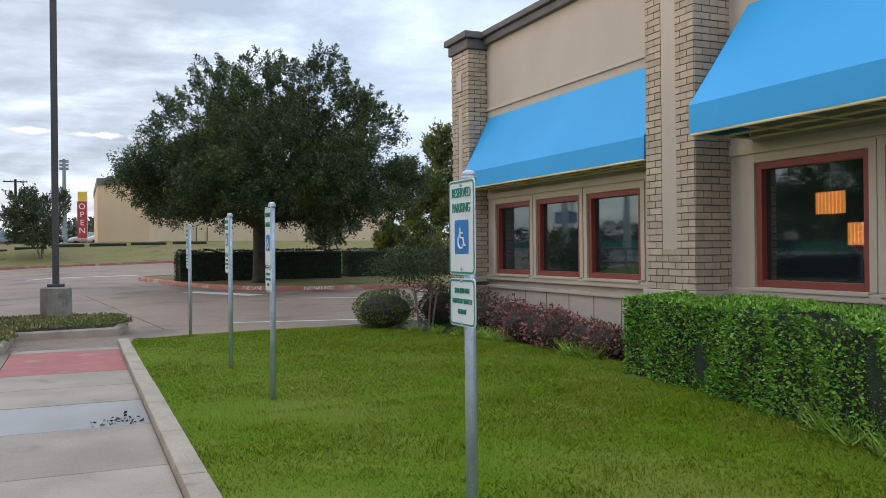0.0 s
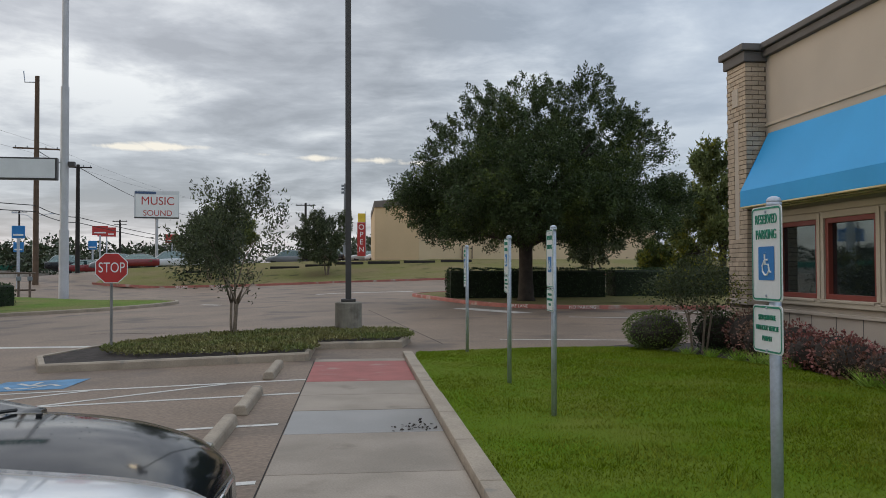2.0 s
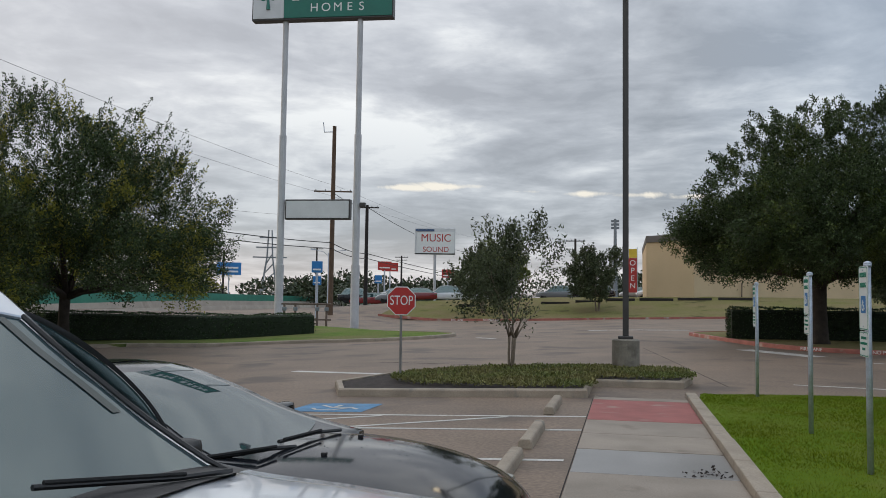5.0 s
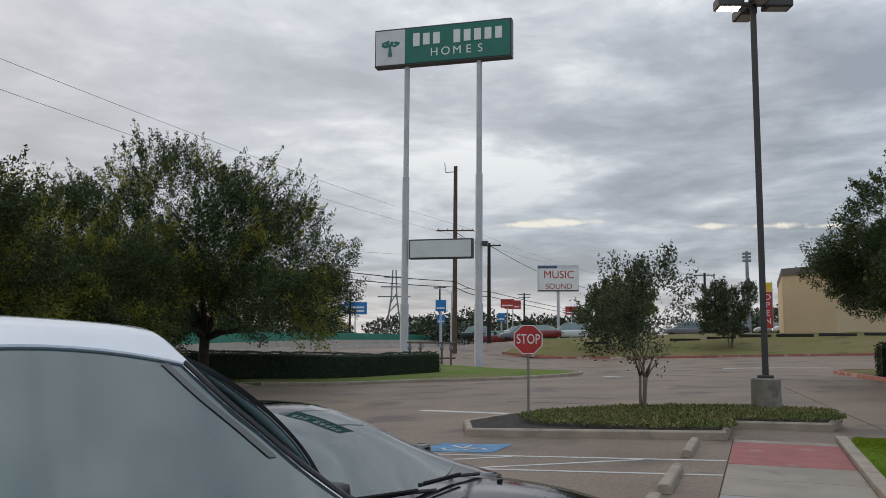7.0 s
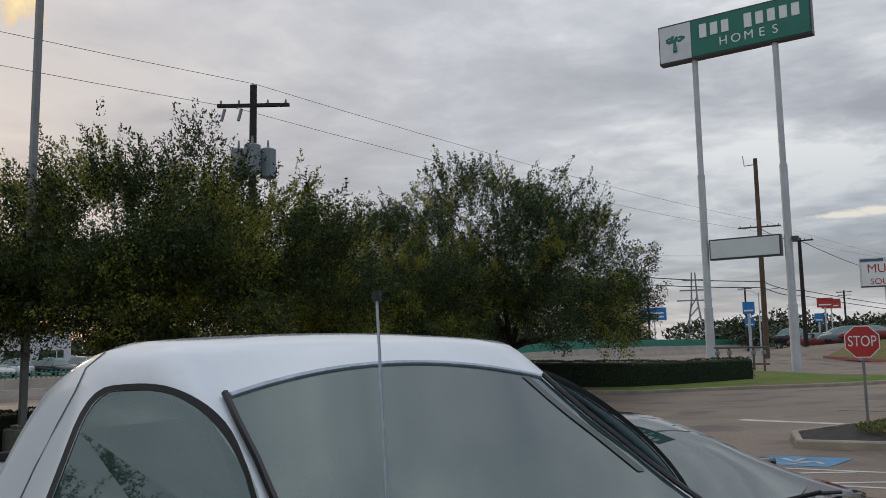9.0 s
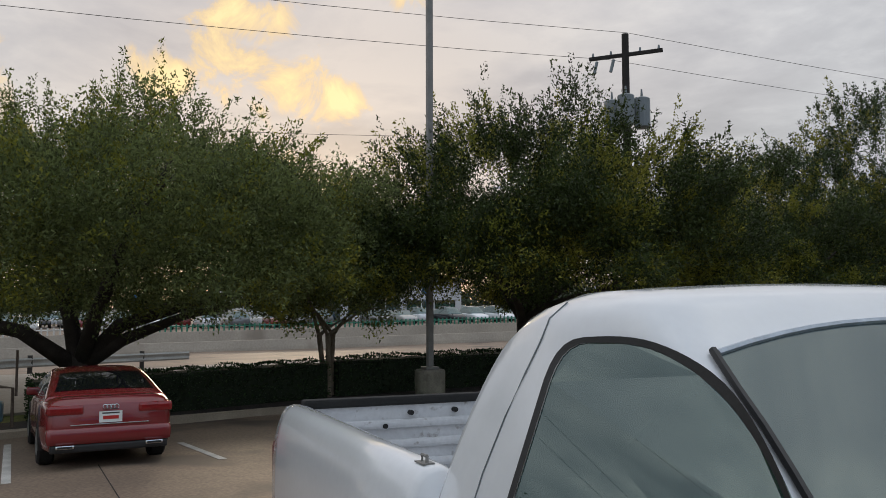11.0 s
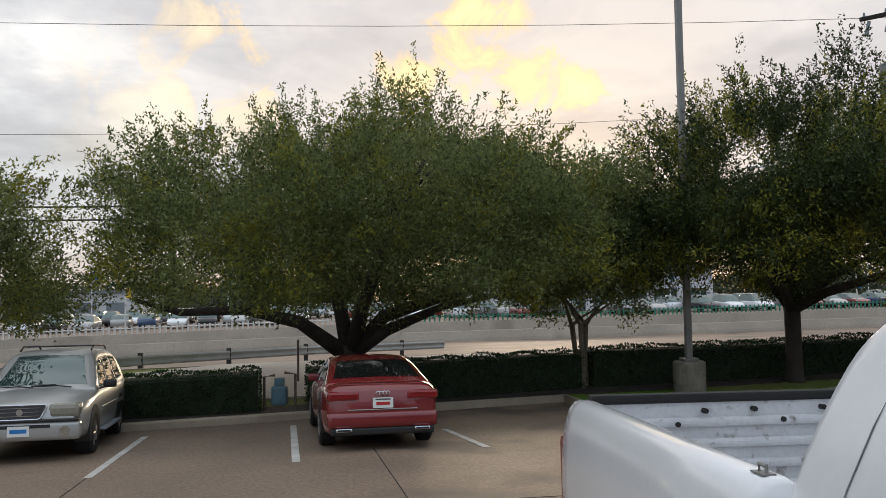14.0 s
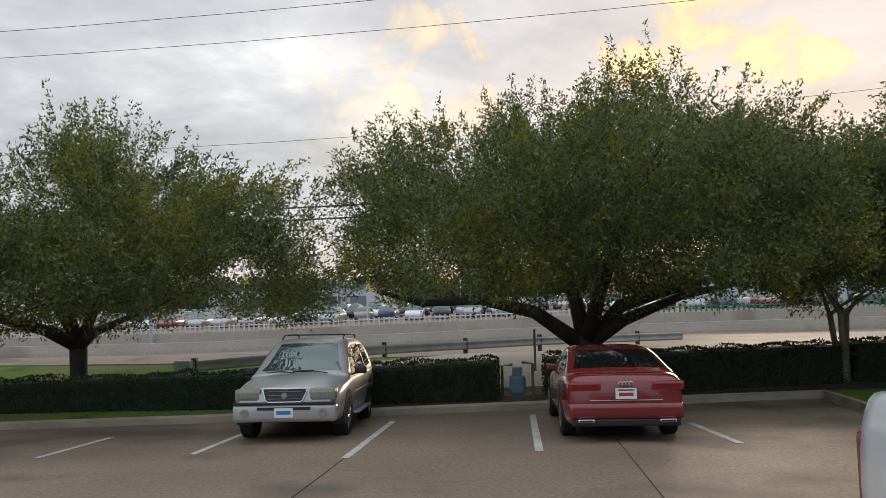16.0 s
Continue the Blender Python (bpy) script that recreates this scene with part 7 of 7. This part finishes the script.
# ---- tall sign, poles and wires ----
def tall_sign():
    g = gz(-21.5, 54.6)
    root = empty("pylon_sign", pose(0, 0, 0), "tall green and white homes sign on two white poles", "sign")
    A, Bp = Vector((-24.33, 54.3)), Vector((-18.95, 54.75))
    d = (Bp - A).normalized()
    for p in (A, Bp):
        part("pole", T([(p.x, p.y, g - 0.2), (p.x, p.y, 4.2), (p.x, p.y, 4.21), (p.x, p.y, 13.3), (p.x, p.y, 13.31), (p.x, p.y, 21.8)], [0.30, 0.30, 0.25, 0.25, 0.20, 0.20], 14), POLEWHITE, root, smooth=False)
    yaw = math.degrees(math.atan2(d.y, d.x))
    mw = pose((A.x + Bp.x) / 2, (A.y + Bp.y) / 2, 0, 0, 0, yaw)
    W = 10.2
    zc, h = 22.9, 2.83
    def Q(name, x0, x1, y0, y1, z0, z1, m, par, lab=""):
        bm = B(x0, x1, y0, y1, z0, z1, bevel=0.03)
        bmesh.ops.transform(bm, matrix=mw, verts=bm.verts)
        return part(name, bm, m, par, lab)
    cab = Q("cabinet", -W / 2, W / 2, -0.35, 0.35, zc - h / 2, zc + h / 2, BRONZE, root, "dark metal sign cabinet")
    Q("green_panel", -W / 2 + 2.35, W / 2 - 0.08, -0.39, -0.352, zc - h / 2 + 0.12, zc + h / 2 - 0.12, OAKGREEN, cab)
    Q("white_panel", -W / 2 + 0.08, -W / 2 + 2.33, -0.39, -0.352, zc - h / 2 + 0.12, zc + h / 2 - 0.12, PANELGREY, cab)
    for k in (0, 1, 2, 4, 5, 6, 7, 8):
        x0 = -2.15 + k * 0.76
        Q("letter_block", x0, x0 + 0.50, -0.41, -0.392, zc + 0.0 - (0.06 if k in (0, 4) else 0), zc + 0.86 + (0.06 if k in (0, 4) else 0), SIGNWHITE, cab)
    for k, chh in enumerate("HOMES"):
        text_mesh("letter", chh, 0.86, SIGNWHITE, cab, mw @ pose(-0.55 + k * 0.85, -0.40, zc - 0.62, 90))
    bm = bmesh.new()
    rg = R(3)
    for k in range(26):
        a = rg.uniform(0, math.pi)
        r = rg.uniform(0.2, 0.85)
        bmesh.ops.create_icosphere(bm, subdivisions=1, radius=rg.uniform(0.12, 0.2), matrix=mw @ Matrix.Translation((-W / 2 + 1.2 + r * math.cos(a), -0.395, zc + 0.05 + 0.55 * r * math.sin(a))) @ Matrix.Diagonal((1, 0.08, 0.6, 1)))
    box_pts = [(-W / 2 + 1.2, -0.395, zc - 0.65), (-W / 2 + 1.18, -0.395, zc + 0.1)]
    tube(bm, [mw @ Vector(p) for p in box_pts], [0.16, 0.08], 6)
    part("tree_emblem", bm, OAKGREEN, cab)
    p2 = Q("lower_cabinet", -2.35, 2.3, -0.25, 0.25, 7.35, 8.75, BRONZE, root, "dark-framed blank lower panel")
    Q("blank_panel", -2.25, 2.2, -0.28, -0.252, 7.45, 8.65, PANELGREY, p2)
    lamp = Q("flood_lamp", 3.0, 3.4, -0.5, -0.1, 8.2, 8.5, BRONZE, root)


tall_sign()


def cable(pts, r=0.02, sag=0.6, name="power_cable", label="thin black overhead power cable between poles", parent=None):
    P = []
    for a, b in zip(pts, pts[1:]):
        a, b = Vector(a), Vector(b)
        for k in range(12):
            t = k / 12
            p = a.lerp(b, t)
            P.append((p.x, p.y, p.z - sag * 4 * t * (1 - t)))
    P.append(pts[-1])
    ob = part(name, T(P, r, 5), WIRE, parent)
    return tagged(ob, label, "cable", "power cables")


def utility_pole(x, y, top, m, label, arms=((0.4, 2.4),), lean=0.0, r=0.16, yaw=0):
    root = empty("utility_pole", pose(x, y, gz(x, y), lean, 0, yaw), label, "utility pole", "utility poles")
    h = top - gz(x, y)
    part("pole", T([(0, 0, -0.2), (0, 0, h)], [r, r * 0.72], 10), m, root)
    for dz, w in arms:
        c = part("crossarm", B(-w / 2, w / 2, -0.06, 0.06, h - dz - 0.06, h - dz + 0.06), m, root)
        for k in (-0.45, -0.2, 0.2, 0.45):
            part("insulator", T([(w * k, 0, h - dz + 0.06), (w * k, 0, h - dz + 0.2)], [0.05, 0.03], 8), CANGREY, c)
    return root, h


tp, th = utility_pole(-26.2, 70.0, 17.4, WOODPOLE, "brown timber utility pole leaning a little", ((5.9, 3.4),), -0.8, 0.24, 15)
part("bracket_arm", T([(0, 0, th - 0.5), (-0.9, 0, th - 0.55), (-1.0, 0, th + 0.35)], 0.05, 6), GALV, tp)
utility_pole(-26.3, 80.5, 11.5, BLACKPOLE, "black timber utility pole by the road", ((0.25, 2.4),), 0, 0.22, 10)
part_pole, ph = utility_pole(-25.3, 17.6, 11.3, BLACKPOLE, "dark utility pole with three transformers above the trees", ((0.75, 2.6),), 0, 0.17, 40)
for k, (dx, dy) in enumerate(((-0.55, 0.15), (0.5, 0.2), (0.1, -0.5))):
    tb = part("transformer", T([(dx, dy, ph - 3.4), (dx, dy, ph - 3.35), (dx, dy, ph - 2.35), (dx, dy, ph - 2.3)], [0.20, 0.29, 0.29, 0.2], 14), CANGREY, part_pole)
    part("bushing", T([(dx, dy, ph - 2.3), (dx, dy, ph - 2.0)], [0.05, 0.03], 8), CANGREY, tb)
for k in (-1.0, -0.4):
    part("cutout", T([(k, -0.1, ph - 0.9), (k - 0.1, -0.15, ph - 1.35)], 0.06, 8), CANGREY, part_pole)
for z0, z1, off in ((10.58, 11.2, -0.5), (11.28, 11.9, 0.5)):
    cable([(-26.2, -113, z0), (-26.2, -48, z0), (-25.6 + off, 17.5, z0)], 0.009, 1.05)
    cable([(-25.6 + off, 17.5, z0), (-26.2 + off, 70, z1), (-26, 140, 13)], 0.009, 0.4)
cable([(-34, -110, 8.9), (-34, -48, 8.9), (-34, 14, 8.95), (-30, 70, 9.4)], 0.009, 1.05)
for dz in (0, 0.5):
    cable([(-36, -40, 5.2 + dz), (-34, 0, 4.9 + dz), (-29.5, 40, 6.0 + dz), (-26.2, 70, 6.4 + dz), (-26.3, 80.5, 6.1 + dz), (-22, 130, 5.0 + dz)], 0.035, 0.25, label="thick black overhead cable bundle between poles")
cable([(-26.3, 80.5, 11.3), (-23, 130, 9.5)], 0.03, 1.0)
cable([(-26.2, 70, 11.4), (-26.3, 80.5, 11.3)], 0.03, 0.3)
utility_pole(-16.8, 118, 10.8, BLACKPOLE, "far dark utility pole", ((0.3, 2.6),), 0, 0.2)
utility_pole(-7.2, 112, 10.5, BLACKPOLE, "far dark utility pole behind the trees", ((0.3, 2.6),), 0, 0.2)
for x, y, t in ((-58, 150, 12), (-52, 190, 12), (-66, 128, 10), (-44, 160, 11), (-38, 210, 12), (28, 110, 15)):
    utility_pole(x, y, t, BLACKPOLE, "far dark utility pole by the highway", ((0.3, 2.6),), 0, 0.2)


def road_light(x, y, h, yaw):
    root = empty("street_lamp", pose(x, y, gz(x, y), 0, 0, yaw), "grey highway lamp with two curved arms", "street lamp", "highway lamps")
    part("pole", T([(0, 0, 0), (0, 0, h)], [0.14, 0.09], 8), GALV, root)
    for s in (1, -1):
        ar = part("arm", T([(0, 0, h - 0.6), (s * 0.8, 0, h + 0.1), (s * 2.4, 0, h + 0.5)], 0.05, 6), GALV, root)
        part("lamp_head", B(s * 2.7 - 0.4, s * 2.7 + 0.4, -0.15, 0.15, h + 0.42, h + 0.58, bevel=0.04), GALV, ar)


for x, y in ((-48, 84), (-52, 140), (-50, 28), (-50, -25)):
    road_light(x, y, 10.0, 20)


def music_sign():
    x, y = -21.9, 92.4
    g = gz(x, y)
    root = empty("roadside_sign", pose(x, y, g, 0, 0, 13), "white music and sound store sign on one pole", "sign")
    part("pole", T([(0, 0, -0.2), (0, 0, 7.2 - g)], 0.17, 10), POLEWHITE, root)
    p = part("panel", B(-2.3, 2.3, -0.2, 0.2, 7.2 - g, 10.2 - g, bevel=0.03), PANELGREY, root)
    part("panel_face", B(-2.1, 2.2, -0.24, -0.202, 7.35 - g, 9.75 - g), SIGNWHITE, p)
    part("dark_edge", B(-2.28, 2.28, -0.215, -0.203, 7.22 - g, 7.33 - g), BRONZE, p)
    part("name_bar", B(-2.2, -0.1, -0.25, -0.203, 9.82 - g, 10.08 - g), BLUECAR, p)
    text_mesh("lettering", "MUSIC", 1.25, SIGNRED, p, pose(0.1, -0.25, 9.05 - g, 90), stretch=0.95)
    text_mesh("lettering", "SOUND", 0.85, SIGNRED, p, pose(0.1, -0.25, 7.75 - g, 90), stretch=1.0)


music_sign()

# ---- tan store ----
tan = empty("store_building", pose(0, 0, 0), "plain tan store building with a dark parapet", "building")
tg = gz(6, 84) - 0.3
bm = bmesh.new()
wallpts = [(1.3, 84.8), (5.6, 81.8), (42.5, 116.5), (36, 128), (1.3, 104)]
part("wall", prism(bm, wallpts, lambda x, y: (x, y, tg), lambda x, y: (x, y, 8.0)), TANWALL, tan)
cx, cy = 16, 100
part("parapet", prism(bmesh.new(), [(cx + (x - cx) * 1.003, cy + (y - cy) * 1.01) for x, y in wallpts], lambda x, y: (x, y, 7.95), lambda x, y: (x, y, 8.6)), DARKCAP, tan)
for x, y0 in ((10.4, 86.15), (11.6, 87.3)):
    part("pipe", T([(x, y0, tg + 0.2), (x, y0 - 0.2, tg + 1.9)], 0.06, 6), RUSTPIPE, tan)
flag = empty("feather_flag", pose(0.4, 84.4, gz(0.4, 84.4), 0, 0, 0), "tall red and yellow open feather flag", "flag")
part("pole", T([(0, 0, 0), (0, 0, 5.0)], 0.03, 6), GALV, flag)
part("cloth", B(-0.85, -0.03, -0.02, 0.02, 0.5, 3.9), SIGNRED, flag)
part("cloth_top", B(-0.8, -0.03, -0.02, 0.02, 3.92, 4.8, bevel=0.01), YELLOW, flag)
for k, ch in enumerate("OPEN"):
    text_mesh("lettering", ch, 0.75, SIGNWHITE, flag, pose(-0.44, -0.03, 3.4 - k * 0.75, 90))
bm = T([(0, 0, 0), (0, 0, 14)], [0.5, 0.25], 6)
for k in range(3):
    box(bm, -0.7, 0.7, -0.1, 0.1, 12.2 + k * 0.6, 12.6 + k * 0.6)
ob = part("cell_tower", bm, CANGREY)
ob.matrix_basis = pose(-2.4, 150, 3)
tagged(ob, "far grey cell phone mast", "mast")

# ---- highway side ----
def guard_rail():
    root = empty("guardrail", pose(0, 0, 0), "galvanised steel guardrail on short dark posts", "guardrail")
    pts = [(-23.2, -10.3), (-26.6, -5.8), (-29.6, -1.2), (-32.4, 3.8)]
    bm = bmesh.new()
    prof = [(0.0, 0.42), (0.05, 0.47), (0.0, 0.54), (0.0, 0.58), (0.05, 0.65), (0.0, 0.70)]
    rows = []
    for i, (x, y) in enumerate(pts):
        g = gz(x, y) - 0.20
        rows.append([bm.verts.new((x + u * 0.77, y - u * 0.63, g + v)) for u, v in prof])
    for a, b in zip(rows, rows[1:]):
        for j in range(5):
            bm.faces.new((a[j], a[j + 1], b[j + 1], b[j]))
    r = part("rail", bm, GUARD, root)
    P = [Vector(p) for p in pts]
    for a, b in zip(P, P[1:]):
        k = max(1, int((b - a).length / 1.9))
        for i in range(k):
            p = a.lerp(b, i / k)
            g = gz(p.x, p.y) - 0.22
            part("post", B(p.x - 0.16, p.x - 0.02, p.y - 0.07, p.y + 0.07, g - 0.1, g + 0.80), BRONZE, root)
    part("end_terminal", B(-23.3, -22.95, -10.75, -10.3, gz(-23, -10) + 0.0, gz(-23, -10) + 0.55, bevel=0.04), GUARD, root)


guard_rail()


def strip_wall(name, pts, h, w, m, label, cat, base=0.0):
    bm = bmesh.new()
    rows = []
    for x, y in pts:
        g = gz(x, y) + base
        rows.append([bm.verts.new(p) for p in ((x - w, y, g - 0.3), (x - w * 0.75, y, g + 0.3 * h), (x - w * 0.35, y, g + h), (x + w * 0.35, y, g + h), (x + w * 0.75, y, g + 0.3 * h), (x + w, y, g - 0.3))])
    for a, b in zip(rows, rows[1:]):
        for j in range(5):
            bm.faces.new((a[j], a[j + 1], b[j + 1], b[j]))
    return tagged(part(name, bm, m), label, cat, kind="structure")


strip_wall("highway_barrier", [(-40, -60), (-45.5, -20), (-48.5, 0), (-50, 20), (-52, 60), (-56, 110), (-62, 200)], 0.6, 0.35, BARRIER, "pale stained concrete highway barrier", "barrier")
strip_wall("retaining_wall", [(-46, -60), (-51, -20), (-54, 0), (-56, 20), (-58, 60), (-62, 110), (-66, 200)], 1.0, 0.3, BARRIER, "pale concrete wall beyond the highway", "barrier")


def fence(y0, y1, m, label, top):
    bm = bmesh.new()
    y = y0
    while y < y1:
        x = -57.5 - y * 0.06
        g = gz(x, y) + 0.35
        box(bm, x - 0.03, x + 0.03, y - 0.05, y + 0.05, g - 0.4, g + top)
        y += 0.34
    for z in (0.25, top - 0.15):
        tube(bm, [(-57.5 - v * 0.06, v, gz(-57.5 - v * 0.06, v) + 0.35 + z) for v in range(y0, y1 + 1, 5)], 0.04, 4)
    tagged(part("picket_fence", bm, m), label, "fence", kind="stuff")


fence(5, 45, GREENFENCE, "long green picket fence beyond the highway", 1.0)
fence(-45, 5, WHITEFENCE, "long white picket fence beyond the highway", 1.0)
strip_wall("fence_band", [(-58, 45), (-61, 80), (-64, 120), (-70, 260)], 1.4, 0.1, GREENFENCE, "long green screen fence beyond the highway", "fence", 0.6)

bld = empty("dealership_building", pose(0, 0, 0), "low white dealership building beyond the sales lot", "building")
part("wall", B(-112, -98, 18, 46, -1.5, 4.6), BUILDWHITE, bld)
part("roof", B(-112.3, -97.7, 17.7, 46.3, 4.6, 5.2), CANGREY, bld)
for k in range(7):
    part("window", B(-97.99, -97.9, 19.5 + k * 3.8, 22.3 + k * 3.8, -0.6, 2.4), PANE, bld)
bld = empty("dealership_building", pose(0, 0, 0), "low grey service building beyond the sales lot", "building")
part("wall", B(-160, -140, -60, -30, -1.5, 3.0), BUILDWHITE, bld)
part("roof", B(-160.3, -139.7, -60.3, -29.7, 3.0, 3.5), CANGREY, bld)
for k in range(6):
    part("door", B(-139.99, -139.9, -58 + k * 4.6, -55 + k * 4.6, -1.0, 1.6), CANGREY, bld)
rg = R(61)
for k in range(14):
    y = -40 + k * 7.5
    f = empty("light_pole", pose(-76 - (k % 3) * 9, y, -1.0), "white pole with a small yellow pennant on the sales lot", "pole", "sales lot poles")
    part("pole", T([(0, 0, 0), (0, 0, 5.5 + (k % 3))], 0.06, 6), WHITEFENCE, f)
    part("pennant", B(-0.02, 0.02, 0.05, 0.5, 3.0 + (k % 3), 3.9 + (k % 3)), YELLOW if k % 2 else SIGNBLUE, f)


def far_sign(x, y, z0, w, h, m, label, yaw, pole=True, bar=None):
    root = empty("roadside_sign", pose(x, y, 0, 0, 0, yaw), label, "sign", "far signs")
    part("panel", B(-w / 2, w / 2, -0.1, 0.1, z0, z0 + h, bevel=0.03), m, root)
    if pole:
        part("pole", T([(0, 0, gz(x, y) - 0.2), (0, 0, z0)], 0.12, 6), GALV, root)
    if bar:
        for k in range(bar):
            part("lettering_bar", B(-w * 0.38, w * 0.38, -0.13, -0.101, z0 + h * (0.2 + 0.6 * k / max(1, bar)), z0 + h * (0.34 + 0.6 * k / max(1, bar))), SIGNWHITE, root)


far_sign(-66, 130, 6.0, 4.0, 2.1, SIGNBLUE, "far blue billboard with white writing", 25, True, 2)
far_sign(-33.5, 112, 6.2, 1.9, 1.2, SIGNRED, "far red restaurant sign on a pole", 15, True, 1)
far_sign(-32.5, 150, 6.4, 2.2, 1.5, SIGNRED, "far red and white shop sign", 15, True, 1)
far_sign(-43.5, 150, 7.5, 3.0, 1.6, SIGNRED, "far red and white shop sign", 15, True, 1)
far_sign(-26.0, 66.0, 4.1, 0.9, 0.95, SIGNBLUE, "blue interstate route sign with an arrow plate", 15, True, 1)
far_sign(-26.0, 66.05, 3.05, 0.7, 0.75, SIGNBLUE, "blue arrow plate under the route sign", 15, True, 1)
far_sign(-30.2, 98, 4.0, 0.9, 1.0, SIGNBLUE, "blue interstate route sign by the road", 15, True, 1)

# latticed transmission tower far off
bm = bmesh.new()
for sx in (1, -1):
    for sy in (1, -1):
        tube(bm, [(sx * 2.6, sy * 2.6, 0), (sx * 0.7, sy * 0.7, 13), (sx * 0.4, sy * 0.4, 20)], 0.14, 4)
for z, w in ((13, 4.2), (15.5, 3.4), (18, 2.6)):
    box(bm, -w, w, -0.15, 0.15, z, z + 0.3)
for k in range(6):
    r0, r1 = 2.6 - k * 0.35, 2.6 - (k + 1) * 0.35
    for s in (1, -1):
        tube(bm, [(-r0, s * r0, k * 2.3), (r1, s * r1, (k + 1) * 2.3)], 0.08, 4)
        tube(bm, [(s * r0, -r0, k * 2.3), (s * r1, r1, (k + 1) * 2.3)], 0.08, 4)
ob = part("transmission_tower", bm, CANGREY)
ob.matrix_basis = pose(-88, 196, -0.5, 0, 0, 20)
tagged(ob, "far grey lattice power transmission tower", "tower")


# gas meters
def gas_meter(x, y, s, label):
    g = gz(x, y) + 0.1
    root = empty("gas_meter", pose(x, y, g, 0, 0, 80), label, "gas meter", "gas meters")
    part("meter_body", B(-0.16 * s, 0.16 * s, -0.12, 0.12, 0.12, 0.52 * s, bevel=0.06), METER, root)
    part("meter_head", B(-0.09, 0.09, -0.1, 0.1, 0.52 * s, 0.68 * s, bevel=0.02), METER, root)
    part("riser", T([(0.32 * s, 0, -0.1), (0.32 * s, 0, 0.75), (0.1, 0, 0.78)], 0.03, 8), RUSTPIPE, root)
    part("riser", T([(-0.32 * s, 0, -0.1), (-0.32 * s, 0, 0.70), (-0.1, 0, 0.73)], 0.03, 8), RUSTPIPE, root)
    part("vent_pipe", T([(0.38 * s, 0, 0.6), (0.38 * s, 0, 1.45)], 0.025, 8), RUSTPIPE, root)


gas_meter(-19.15, -1.47, 1.0, "grey gas meter with rusty pipes in the hedge gap")
root = empty("pipe_stand", pose(-21.2, 51.0, gz(-21.2, 51) + 0.1, 0, 0, 20), "rusty gas regulator pipes by the sign pole", "pipework")
for x in (-1.2, -0.5, 0.9, 1.5):
    part("standpipe", T([(x, 0, -0.1), (x, 0, 1.5)], 0.07, 8), RUSTPIPE, root)
    part("valve", B(x - 0.14, x + 0.14, -0.12, 0.12, 1.0, 1.25, bevel=0.05), CANGREY, root)
for z in (0.45, 1.45):
    part("cross_pipe", T([(-1.4, 0, z), (1.8, 0, z)], 0.06, 8), RUSTPIPE, root)

# ---- far woods ----
rg = R(71)
pts, dirs = [], []
for k in range(120):
    a = radians(rg.uniform(75, 215))
    d = rg.uniform(170, 300)
    if radians(150) < a and rg.uniform() < 0.35:
        d = rg.uniform(140, 200)
    cx, cy, s = d * math.cos(a), d * math.sin(a), rg.uniform(4, 8)
    z = gz(cx, cy)
    n = 900
    v = rg.normal(size=(n, 3))
    v /= np.linalg.norm(v, axis=1)[:, None]
    p = v * rg.uniform(0.55, 1.05, n)[:, None] * np.array([s * 1.5, s * 1.5, s * 0.5]) + np.array([cx, cy, z + s * 0.5])
    pts.append(p)
    dirs.append(v + rg.normal(scale=0.6, size=(n, 3)))
tagged(link("far_woods", leaf_mesh("far_woods", np.concatenate(pts), np.concatenate(dirs), 0.8, 0.7, rg, 3), FARTREE), "dark far woods along the horizon", "woods", kind="stuff")

# ---- bricks of the piers ----
pier(XP, 8.28, 9.25, 6.4, (0.36, 0.66, 1.55, 6.3), 300)
pier(6.86, 15.19, 16.0, 5.66, (0.40, 0.62, 2.2, 4.55), 300, (0.36, 0.66, 4.85, 5.2))
